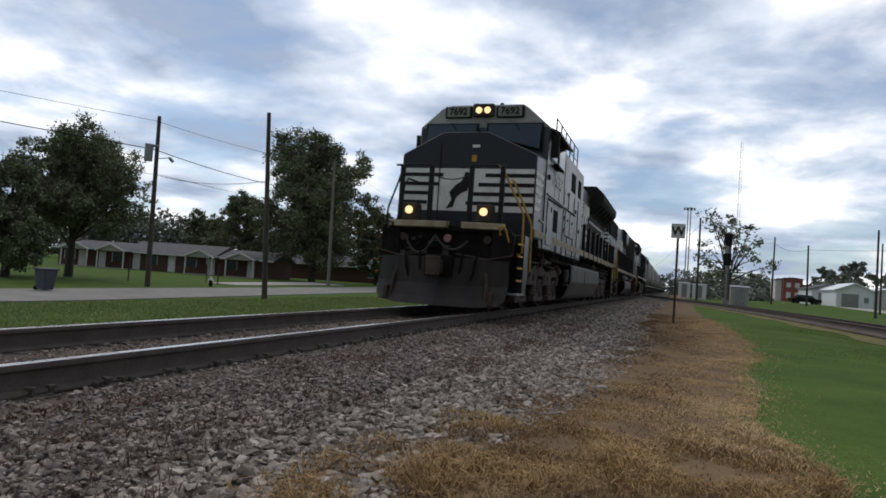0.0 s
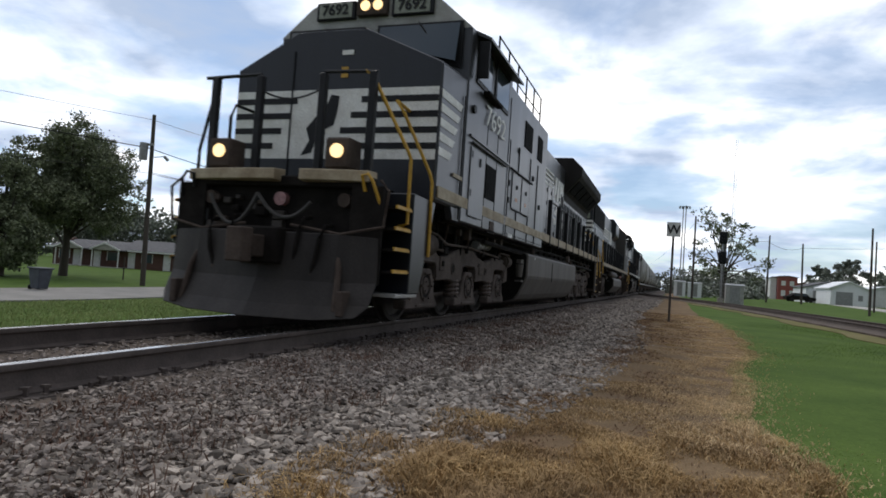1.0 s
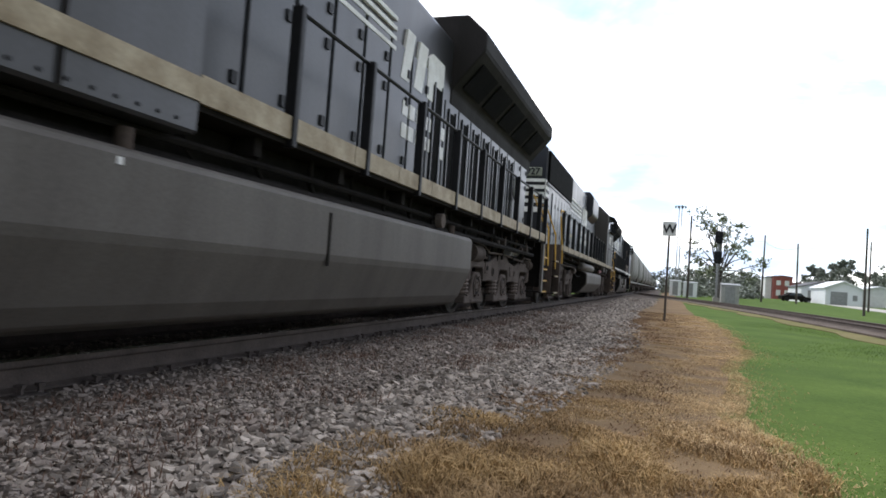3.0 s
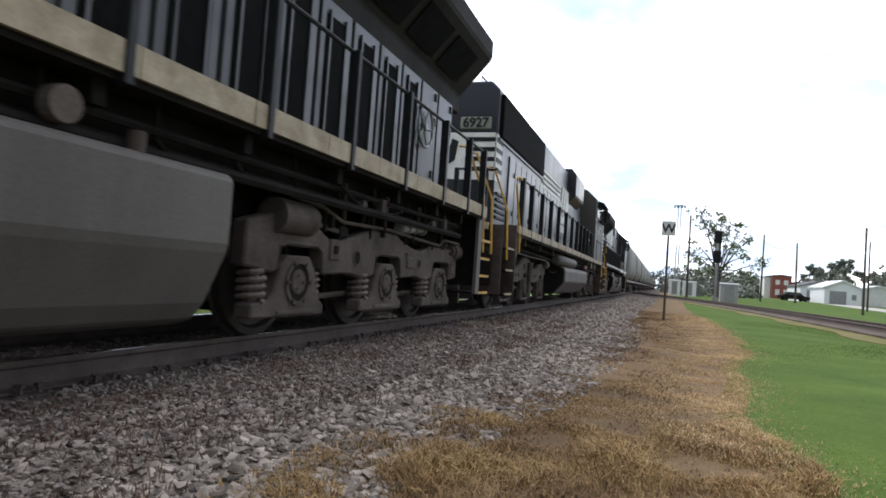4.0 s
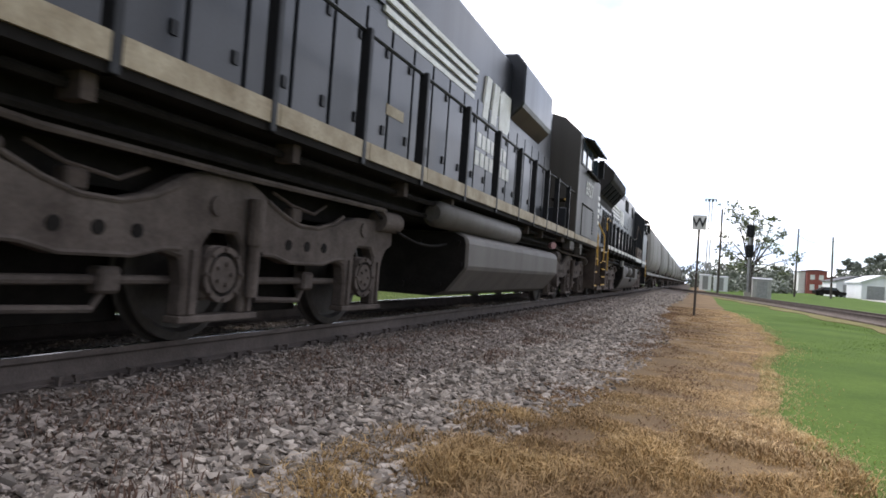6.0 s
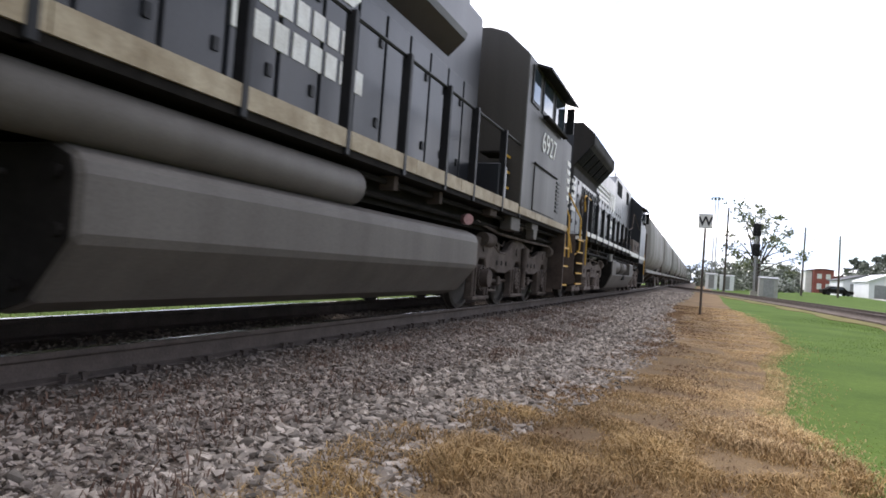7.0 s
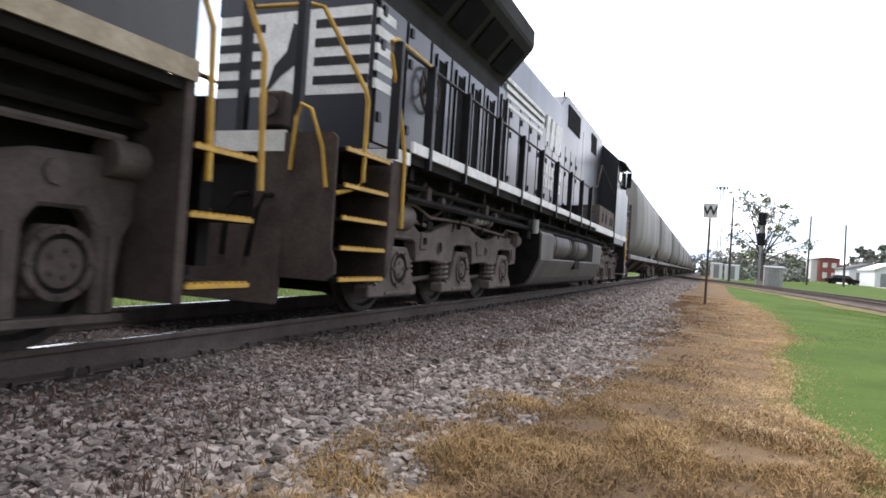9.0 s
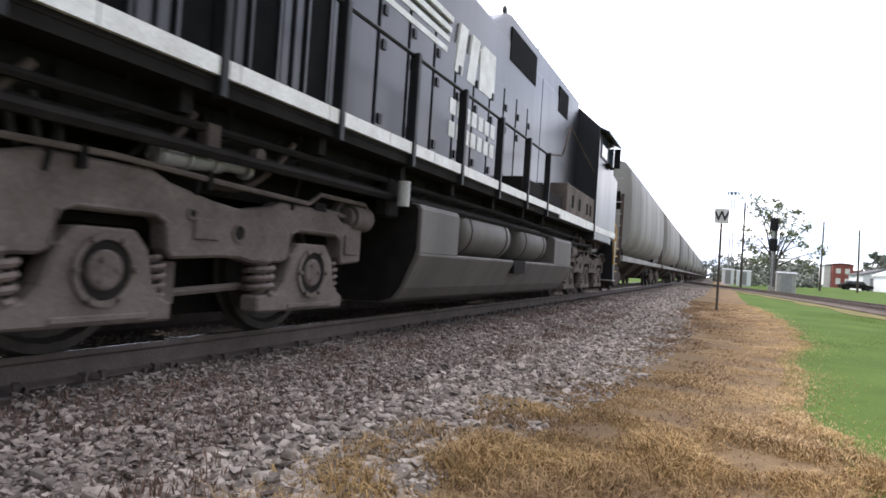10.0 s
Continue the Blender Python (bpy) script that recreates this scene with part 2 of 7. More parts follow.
def box(bm, x0, x1, y0, y1, z0, z1, turn=None):
    r = bmesh.ops.create_cube(bm, size=1)
    m = Matrix.LocRotScale(((x0 + x1) / 2, (y0 + y1) / 2, (z0 + z1) / 2), turn, (abs(x1 - x0), abs(y1 - y0), abs(z1 - z0)))
    bmesh.ops.transform(bm, matrix=m, verts=r["verts"])
    return bm


def loft(bm, rings, cap=True):
    """Rings of equally many points, joined in order."""
    vs = [[bm.verts.new(p) for p in ring] for ring in rings]
    k = len(vs[0])
    for a, b in zip(vs, vs[1:]):
        for i in range(k):
            bm.faces.new((a[i], a[(i + 1) % k], b[(i + 1) % k], b[i]))
    if cap:
        bm.faces.new(vs[0][::-1])
        bm.faces.new(vs[-1])
    bmesh.ops.recalc_face_normals(bm, faces=bm.faces[:])
    return bm


def along_y(bm, profile, y0, y1):
    """An (x, z) outline drawn out along y."""
    return loft(bm, [[(x, y, z) for x, z in profile] for y in (y0, y1)])


def along_x(bm, profile, x0, x1):
    """A (y, z) outline drawn out along x."""
    return loft(bm, [[(x, y, z) for y, z in profile] for x in (x0, x1)])


def tube(bm, pts, r, seg=8, r1=None):
    pts = [Vector(p) for p in pts]
    rings = []
    for i, p in enumerate(pts):
        d = (pts[min(i + 1, len(pts) - 1)] - pts[max(i - 1, 0)]).normalized()
        a = d.cross(Vector((0, 0, 1)) if abs(d.z) < 0.9 else Vector((0, 1, 0))).normalized()
        b = d.cross(a)
        rr = r if r1 is None else r + (r1 - r) * i / (len(pts) - 1)
        rings.append([p + (a * math.cos(2 * math.pi * k / seg) + b * math.sin(2 * math.pi * k / seg)) * rr for k in range(seg)])
    return loft(bm, rings)


def sag(p, q, drop, n=10):
    p, q = Vector(p), Vector(q)
    return [p.lerp(q, i / n) - Vector((0, 0, drop * 4 * (i / n) * (1 - i / n))) for i in range(n + 1)]


def part(name, bm, material, parent=None, label="", at=None, bevel=0.0, smooth=False):
    """Links a bmesh as one mesh object, under a thing or a part when one is given. at: its own origin."""
    if bevel:
        edges = [e for e in bm.edges if len(e.link_faces) == 2 and e.calc_face_angle(0) > 0.6]
        bmesh.ops.bevel(bm, geom=edges, offset=bevel, segments=1, profile=0.5, affect="EDGES", clamp_overlap=True)
    base = ORIG[parent] if parent else Vector((0, 0, 0))
    at = Vector(at) if at is not None else base.copy()
    me = bpy.data.meshes.new(name)
    bmesh.ops.translate(bm, verts=bm.verts[:], vec=-at)
    bm.to_mesh(me)
    bm.free()
    if smooth:
        me.polygons.foreach_set("use_smooth", [True] * len(me.polygons))
        me.set_sharp_from_angle(angle=0.7)
    me.materials.append(material)
    ob = new(name, me)
    if parent:
        ob.parent = parent
    ob.location = at - base
    ORIG[ob] = at
    if label:
        tagged(ob, label)
    return ob


def thing(name, at, label, category, group="", kind=""):
    ob = new(name)
    ob.location = at
    ORIG[ob] = Vector(at)
    return tagged(ob, label, category, group, kind)


def bulk(name, verts, faces, material, label, category, kind="stuff"):
    me = bpy.data.meshes.new(name)
    me.from_pydata(verts, [], faces)
    me.materials.append(material)
    return tagged(new(name, me), label, category, kind=kind)


def B():
    return bmesh.new()


def letters(name, text, size, m, material, parent, bold=0.0, wide=1.0):
    """Flat raised characters of the built-in font, as a mesh, at the pose m."""
    cu = bpy.data.curves.new(name, "FONT")
    cu.body, cu.size, cu.extrude, cu.offset, cu.align_x, cu.align_y = text, size, 0.004, bold, "CENTER", "CENTER"
    tmp = bpy.data.objects.new(name, cu)
    scene.collection.objects.link(tmp)
    me = bpy.data.meshes.new_from_object(tmp.evaluated_get(bpy.context.evaluated_depsgraph_get()))
    bpy.data.objects.remove(tmp)
    bm = B()
    bm.from_mesh(me)
    bmesh.ops.transform(bm, matrix=m @ Matrix.Diagonal((wide, 1, 1, 1)), verts=bm.verts[:])
    return part(name, bm, material, parent)

# ---- ground, tracks, road ----
def ground_z(x, y):
    """The lie of the land: level by the near track, lower beyond it."""
    if x < -2.0:
        k = min(1.0, (-2.0 - x) / 4.5)
        z = -0.30 - 1.10 * k * k * (3 - 2 * k)
        return z
    rise = 0.5 * min(1, max(0, (y - 50) / 60)) * min(1, max(0, (x - 11) / 10))
    return -0.27 - 0.10 * min(1, max(0, (x - 6) / 20)) + rise


def build_ground():
    xs = [-3000, -900, -300, -120, -80, -60, -50, -45, -40, -36, -32, -28, -24, -20, -16, -13, -10, -8, -6.5, -6, -5.4, -4.8, -4.2, -3.6, -3, -2.4, -2, -1.2]
    xs += [0, 1.2, 2.4, 3.2, 3.8, 4.4, 5, 5.6, 6.5, 8, 10, 13, 17, 22, 30, 45, 70, 120, 300, 900, 3000]
    ys = [-400, -120, -40, -15, -6, -2, 0, 1.5, 3, 4.5, 6, 8, 10, 12.5, 15, 18, 22, 27, 33, 40, 50, 65, 85, 110, 150, 220, 350, 700, 1500, 3500]
    verts = [(x, y, ground_z(x, y) + 0.02 * noise.noise((x * 0.3, y * 0.3, 0)) * (abs(x) > 4.4)) for y in ys for x in xs]
    n = len(xs)
    faces = [(j * n + i, j * n + i + 1, (j + 1) * n + i + 1, (j + 1) * n + i) for j in range(len(ys) - 1) for i in range(n - 1)]
    ob = bulk("ground", verts, faces, LAWN, "flat ground under mown green grass", "ground", "structure")
    ob.data.polygons.foreach_set("use_smooth", [True] * len(faces))
    return ob


def strip(name, edge_a, edge_b, ys, z, material, label, category, kind="structure", thick=0.06, wob=0.0):
    """A low slab between two edges x = a(y) and x = b(y)."""
    bm = B()
    rings = []
    k = 10
    for y in ys:
        a, b = edge_a(y), edge_b(y)
        top = [(a + (b - a) * i / k, y, z(a + (b - a) * i / k, y) + wob * noise.noise(((a + (b - a) * i / k) * 1.7, y * 1.7, 3))) for i in range(k + 1)]
        low = [(b, y, top[-1][2] - thick), (a, y, top[0][2] - thick)]
        rings.append(top + low)
    loft(bm, rings)
    ob = part(name, bm, material, smooth=True)
    return tagged(ob, label, category, kind=kind)


def dry_edge(y):
    """Where the dry grass meets the green lawn."""
    return float(np.interp(y, [-60, 0, 2.5, 3.5, 4.1, 5.4, 6.6, 8.6, 11.8, 17, 25, 40, 80, 600], [4.4, 4.6, 4.85, 4.84, 4.78, 4.74, 4.80, 4.98, 5.45, 5.6, 5.4, 5.5, 6.0, 6.0])) + 0.06 * math.sin(y * 1.9) + 0.03 * math.sin(y * 4.3) + 0.12 * noise.noise((y * 1.1, 2.0, 0.0)) + 0.05 * noise.noise((y * 3.7, 7.0, 0.0))


def gravel_edge(y):
    """Where the loose stone ends."""
    return float(np.interp(y, [-60, 0, 2.5, 3.5, 4.2, 6.6, 8.7, 12.5, 17, 25, 40, 80, 600], [2.4, 2.7, 2.94, 3.18, 3.25, 3.38, 3.75, 3.75, 3.3, 3.2, 3.6, 4.0, 4.0])) + 0.10 * math.sin(y * 1.3)


YS = [-60, -20, -8, -4, -2, 0] + [0.5 + 0.2 * k for k in range(128)] + [27, 30, 35, 40, 50, 65, 85, 120, 180, 300, 600]
build_ground()
strip("ballast_bed", lambda y: -2.7, lambda y: gravel_edge(y) + 0.25, YS, lambda x, y: -0.188 - 0.032 * max(0, x - 1.3) - 0.25 * max(0, -1.6 - x), BED,
      "brown grey bed of fine gravel and dirt under the main track", "gravel bed", thick=0.12, wob=0.014)
strip("dry_verge", lambda y: gravel_edge(y) + 0.1, dry_edge, YS, lambda x, y: -0.242, DRYSOIL, "strip of dead brown grass beside the gravel", "verge", thick=0.08, wob=0.004)


def rail_profile():
    half = [(0.075, -0.180), (0.075, -0.168), (0.018, -0.150), (0.010, -0.120), (0.010, -0.052), (0.034, -0.036), (0.036, -0.010), (0.030, -0.001)]
    return half + [(-x, z) for x, z in half[::-1]]


def line_track(name, ys, centre, label, z0=0.0, head=True):
    """Two rails that follow x = centre(y), each a part, with the polished running band as a sub-part."""
    tr = thing(name, (centre(ys[0]), ys[0], z0 - 0.18), label, "railway track", kind="structure")
    prof = rail_profile()
    for side in (-0.7525, 0.7525):
        bm = loft(B(), [[(centre(y) + side + x, y, z0 + z) for x, z in prof] for y in ys])
        r = part("rail", bm, RAILSIDE, tr, smooth=True)
        if head:
            top = loft(B(), [[(centre(y) + side + x, y, z0 + z) for x, z in ((-0.028, -0.0008), (0.028, -0.0008), (0.026, 0.0022), (-0.026, 0.0022))] for y in ys])
            part("running_band", top, RAILTOP, r, "bright polished steel band worn by wheels")
    return tr


main_track = line_track("main_track", [-40, -10, 0, 8, 16, 30, 60, 120, 300, 700], lambda y: 0.0, "single track of rusty steel rails with bright worn tops")


def side_x(y):
    """The second track leaves the first far off and swings away over the lawn."""
    return float(np.interp(y, [-40, 0, 12, 25, 35, 47, 56, 62, 69, 80, 92, 105], [13.6, 12.8, 12.3, 11.4, 10.5, 9.0, 7.6, 6.4, 4.9, 2.6, 0.9, 0.2]))


SIDE_YS = [-40, -10, 5, 12, 18, 25, 30, 35, 41, 47, 52, 56, 59, 62, 66, 69, 74, 80]
side_track = line_track("side_track", SIDE_YS + [86, 92, 98, 105], side_x, "rusty second track beside the lawn", z0=-0.04, head=False)
strip("side_ballast", lambda y: side_x(y) - 1.7, lambda y: side_x(y) + 1.7, SIDE_YS,
      lambda x, y: -0.215, BED, "low brown gravel bed under the second track", "gravel bed", thick=0.3)

strip("side_verge", lambda y: side_x(y) - 2.7 + 0.25 * math.sin(y * 0.9) + 0.3 * noise.noise((y * 0.7, 4.0, 0.0)), lambda y: side_x(y) - 1.6, [-40, -10, 5] + list(range(8, 58)), lambda x, y: ground_z(x, y) + 0.022, THINGRASS,
      "band of thin brown and green grass beside the second track", "verge", thick=0.06, wob=0.004)

ROAD_YS = [-60, -20, 0, 10, 20, 30, 45, 60, 80, 110, 150, 250, 500]
strip("road", lambda y: -24.6 - 0.10 * max(0, y - 20), lambda y: -18.2 - 0.10 * max(0, y - 20), ROAD_YS, lambda x, y: ground_z(x, y) + 0.05, ROAD,
      "narrow pale asphalt road through the grass", "road", thick=0.2)


# ---- small setting things ----
def whistle_post():
    at = (4.33, 19.74, -0.25)
    t = thing("whistle_post", at, "thin steel post with a square white sign lettered W", "sign")
    part("post", tube(B(), [(4.33, 19.74, -0.27), (4.33, 19.74, 2.62)], 0.033, 8), POLE, t)
    pl = part("sign_plate", box(B(), 4.33 - 0.19, 4.33 + 0.19, 19.69, 19.70, 2.20, 2.62), SIGNW, t, "square white sign plate", bevel=0.003)
    letters("sign_letter", "W", 0.36, pose(4.33, 19.684, 2.40, 90, 0, 0), SIGNB, pl, 0.008)


def power_pole(x, y, z, top, r=0.15, lean=0.0, wood=None, label="weathered wooden utility pole on the grass"):
    t = thing("utility_pole", (x, y, z), label, "utility pole", "utility poles")
    part("shaft", tube(B(), [(x, y, z - 0.1), (x + lean * 0.5, y, (z + top) / 2), (x + lean, y, top)], r, 10, r * 0.68), wood or POLE, t, smooth=True)
    return t


def bmesh_roof(x0, x1, y0, y1, z0, z1, over=0.5):
    """A gable roof with its ridge along x."""
    ym = (y0 + y1) / 2
    return along_x(B(), [(y0 - over, z0), (ym, z1), (y1 + over, z0), (y1 + over, z0 - 0.18), (ym, z1 - 0.2), (y0 - over, z0 - 0.18)], x0 - over, x1 + over)


whistle_post()

# ---- the train ----
MOVERS = []      # (thing, metres by which it trails the first)
SPINS = []       # (wheelset, radius)


def wheelset(parent, y, r=0.53):
    """Two wheels on an axle; the wheel on each side is a sub-part's mesh joined to its axle, since they turn as one."""
    bm = B()
    for s in (-1, 1):
        pr = [(r - 0.30, 0.69), (r - 0.02, 0.69), (r + 0.025, 0.70), (r + 0.025, 0.715), (r, 0.73), (r - 0.003, 0.81), (r - 0.06, 0.82), (r - 0.09, 0.775), (r - 0.30, 0.765), (0.11, 0.80), (0.11, 0.69)]
        seg = 28
        rings = []
        for k in range(seg):
            a = 2 * math.pi * k / seg
            rings.append([(s * x, y + q * math.cos(a), 0.53 + q * math.sin(a) - (0.53 - r)) for q, x in pr])
        rings.append(rings[0])
        loft(bm, rings, cap=False)
    bmesh.ops.remove_doubles(bm, verts=bm.verts[:], dist=0.0005)
    tube(bm, [(-1.05, y, r), (1.05, y, r)], 0.09, 10)
    w = part("wheelset", bm, STEEL, parent, "", at=(0, y, r), smooth=True)
    SPINS.append((w, r))
    return w


def hexbolt_ring(bm, x, y, z, r, n, size=0.022):
    for k in range(n):
        a = 2 * math.pi * k / n
        tube(bm, [(x - 0.01, y + r * math.cos(a), z + r * math.sin(a)), (x + 0.025, y + r * math.cos(a), z + r * math.sin(a))], size, 6)


def ring_x(bm, x0, x1, y, z, r0, r1, seg=20):
    """A flat ring about an axis along x, from radius r0 to r1."""
    rings = []
    for k in range(seg + 1):
        a = 2 * math.pi * (k % seg) / seg
        rings.append([(x, y + q * math.cos(a), z + q * math.sin(a)) for x, q in ((x0, r0), (x1, r0), (x1, r1), (x0, r1))])
    loft(bm, rings, cap=False)
    bmesh.ops.remove_doubles(bm, verts=bm.verts[:], dist=0.0002)
    return bm


def coil(bm, x, y, z0, z1, r, turns, wire):
    """A coil spring standing upright."""
    n = turns * 12
    return tube(bm, [(x + r * math.cos(2 * math.pi * k / 12), y + r * math.sin(2 * math.pi * k / 12), z0 + (z1 - z0) * k / n) for k in range(n + 1)], wire, 6)


def ge_truck(loco, ys, steel=None):
    """A three-axle truck of cast side frames with broad-footed pedestal boxes, coil springs and brake cylinders."""
    steel = steel or TRUCK
    a, m, b = ys
    tr = None
    for s in (1, -1):
        lo, hi = a - 0.75, b + 0.80
        # the side frame's outline in (y, z), with the humps over the axles and the cut-outs over the boxes
        out = [(lo, 0.62), (lo, 0.98), (a - 0.42, 1.06), (a + 0.28, 1.04), (a + 0.50, 0.94), (a + 0.66, 0.89), (a + 0.90, 0.94), (m - 0.55, 1.05), (m - 0.40, 1.09), (m + 0.30, 1.09), (m + 0.44, 1.03),
               (m + 0.80, 0.96), (m + 1.08, 0.93), (b - 0.52, 0.98), (b - 0.40, 1.03), (b + 0.36, 1.02), (b + 0.46, 0.94), (hi, 0.92), (hi, 0.60)]
        for y in (b, m, a):
            out += [(y + 0.48, 0.57), (y + 0.43, 0.63), (y + 0.41, 0.79), (y + 0.36, 0.81), (y - 0.22, 0.81), (y - 0.26, 0.78), (y - 0.28, 0.60), (y - 0.36, 0.57)]
            if y > a:
                out += [(y - 0.72, 0.565), (y - 0.84, 0.59), (y - 1.05, 0.59)]
        bm = along_x(B(), out, s * 1.06, s * 1.20)
        if tr is None:
            tr = part("truck", bm, steel, loco, "dust-coated cast steel three-axle truck", at=(0, m, 0), bevel=0.018)
        else:
            part("side_frame", bm, steel, tr, bevel=0.018)
        for y in ys:
            ped = [(y - 0.65, 0.205), (y + 0.49, 0.20), (y + 0.49, 0.30), (y + 0.40, 0.345), (y + 0.34, 0.42), (y + 0.29, 0.62), (y + 0.19, 0.73), (y - 0.17, 0.73), (y - 0.27, 0.63), (y - 0.35, 0.42), (y - 0.42, 0.345), (y - 0.65, 0.325)]
            bx = part("journal_box", along_x(B(), ped, s * 1.06, s * 1.222), steel, tr, bevel=0.016)
            # A dark disc imitates the shade inside the bearing recess.
            part("bearing_recess", tube(B(), [(s * 1.20, y, 0.50), (s * 1.2275, y, 0.50)], 0.172, 22), UNDER, bx)
            rim = ring_x(B(), s * 1.215, s * 1.240, y, 0.50, 0.165, 0.200, 22)
            hexbolt_ring(rim, s * 1.236, y, 0.50, 0.183, 6, 0.017)
            part("bearing_ring", rim, steel, bx)
            hub = tube(B(), [(s * 1.22, y, 0.50), (s * 1.238, y, 0.50), (s * 1.243, y, 0.50)], 0.118, 18, 0.09)
            hexbolt_ring(hub, s * 1.232, y, 0.50, 0.066, 3, 0.016)
            part("bearing_cap", hub, steel, bx)
            part("box_rib", box(B(), s * 1.22, s * 1.236, y - 0.30, y + 0.30, 0.225, 0.262), steel, bx, bevel=0.006)
            if y - 0.53 > lo + 0.1:
                sp = coil(B(), s * 1.12, y - 0.53, 0.335, 0.585, 0.098, 4, 0.024)
                tube(sp, [(s * 1.12, y - 0.53, 0.33), (s * 1.12, y - 0.53, 0.585)], 0.055, 10)
                part("coil_spring", sp, SPRING, tr)
            part("coil_spring", coil(B(), s * 1.11, y + 0.42, 0.345, 0.58, 0.062, 4, 0.018), SPRING, tr)
        for yc, zc, r in ((m - 0.76, 0.76, 0.068), (m + 1.06, 0.765, 0.05), (a + 0.62, 0.80, 0.034), (m + 0.62, 0.86, 0.026)):
            # No opening is cut: a near-black disc paints the hole's shade.
            part("lightening_hole", tube(B(), [(s * 1.17, yc, zc), (s * 1.2035, yc, zc)], r, 16), UNDER, tr)
            part("hole_rim", ring_x(B(), s * 1.195, s * 1.212, yc, zc, r, r + 0.016, 16), steel, tr)
        # cast plates and lugs on the frame's face
        for y0, y1, z0, z1 in ((a + 0.56, a + 0.74, 0.72, 0.92), (m + 0.64, m + 0.86, 0.70, 0.84), (b + 0.50, b + 0.70, 0.66, 0.84)):
            part("frame_plate", box(B(), s * 1.195, s * 1.218, y0, y1, z0, z1), steel, tr, bevel=0.008)
        part("frame_lug", box(B(), s * 1.19, s * 1.235, a + 0.62, a + 0.70, 0.78, 0.86), UNDER, tr, bevel=0.008)
        for y in ys:
            part("frame_lip", tube(B(), [(s * 1.20, y - 0.30, 0.62), (s * 1.20, y - 0.27, 0.80), (s * 1.20, y - 0.18, 0.835), (s * 1.20, y + 0.33, 0.835), (s * 1.20, y + 0.42, 0.79), (s * 1.20, y + 0.45, 0.62)], 0.016, 6), steel, tr)
        # brake cylinders with their rods: one over the first axle, one past the frame's other end
        cy = tube(B(), [(s * 1.17, a - 0.38, 1.05), (s * 1.17, a - 0.34, 1.05), (s * 1.17, a + 0.16, 1.05)], 0.150, 18)
        tube(cy, [(s * 1.17, a + 0.16, 1.05), (s * 1.17, a + 0.22, 1.05)], 0.105, 14)
        ring_x(cy, s * 1.02, s * 1.06, a - 0.1, 1.05, 0.02, 0.16, 12)
        part("brake_cylinder", cy, steel, tr, smooth=True)
        part("push_rod", tube(B(), [(s * 1.17, a + 0.22, 1.05), (s * 1.17, a + 0.80, 1.00)], 0.026, 8), steel, tr)
        part("slack_adjuster", box(B(), s * 1.14, s * 1.21, a + 0.74, a + 0.92, 0.95, 1.06), UNDER, tr, bevel=0.015)
        cy = tube(B(), [(s * 1.15, b + 0.62, 1.0), (s * 1.15, b + 0.66, 1.0), (s * 1.15, b + 0.90, 1.0)], 0.118, 18)
        tube(cy, [(s * 1.15, b + 0.56, 1.0), (s * 1.15, b + 0.62, 1.0)], 0.085, 14)
        part("brake_cylinder", cy, steel, tr, smooth=True)
        part("push_rod", tube(B(), [(s * 1.15, b + 0.56, 1.0), (s * 1.15, b + 0.14, 1.03)], 0.024, 8), steel, tr)
        part("cylinder_bracket", along_x(B(), [(b + 0.46, 0.90), (b + 0.76, 0.90), (b + 0.70, 1.10), (b + 0.60, 1.14), (b + 0.52, 1.08)], s * 1.02, s * 1.10), steel, tr, bevel=0.012)
        part("rod_bracket", box(B(), s * 1.13, s * 1.20, b + 0.02, b + 0.20, 0.98, 1.08), UNDER, tr, bevel=0.012)
        pipe = tube(B(), [(s * 1.22, a - 0.50, 1.26), (s * 1.22, a + 0.35, 1.20), (s * 1.22, a + 0.75, 1.10), (s * 1.22, m, 1.12), (s * 1.22, m + 0.9, 1.08), (s * 1.22, b - 0.10, 1.05), (s * 1.22, b + 0.06, 1.14), (s * 1.22, b + 0.78, 1.13), (s * 1.22, b + 0.86, 1.06)], 0.020, 7)
        part("brake_pipe", pipe, steel, tr, smooth=True)
        for yy in (a + 0.5, m - 0.2, m + 0.7):
            part("pipe_clip", box(B(), s * 1.19, s * 1.245, yy, yy + 0.04, 1.02, 1.14), UNDER, tr)
        br = tube(B(), [(s * 1.0, a + 0.3, 0.33), (s * 1.0, m - 0.3, 0.40)], 0.03, 6)
        tube(br, [(s * 1.0, m + 0.3, 0.33), (s * 1.0, b - 0.3, 0.40)], 0.03, 6)
        for yy in (a + 0.62, m + 0.62):
            box(br, s * 0.96, s * 1.04, yy - 0.05, yy + 0.05, 0.28, 0.55)
        part("brake_rigging", br, steel, tr)
        dm = tube(B(), [(s * 1.21, m + 0.28, 1.175), (s * 1.21, m + 0.82, 1.20)], 0.062, 12)
        tube(dm, [(s * 1.21, m + 0.80, 1.20), (s * 1.21, m + 1.08, 1.21)], 0.045, 10)
        for q in (0.30, 0.50, 0.72, 1.04):
            tube(dm, [(s * 1.21, m + q, 1.176 + q * 0.03), (s * 1.21, m + q + 0.035, 1.177 + q * 0.03)], 0.076, 12)
        part("damper", dm, GALV, tr, "bright horizontal damper", smooth=True)
        for q in (-0.55, -0.42, -0.30):
            part("cable_loop", tube(B(), sag((s * 1.16, m + q, 1.36), (s * 1.08, m + q + 0.12, 1.10), 0.05, 6), 0.022, 7), HOSE, tr, smooth=True)
    for y in ys:
        wheelset(tr, y)
    for y in ys:
        part("traction_motor", tube(B(), [(-0.6, y + 0.5, 0.55), (0.6, y + 0.5, 0.55)], 0.36, 14), UNDER, tr)
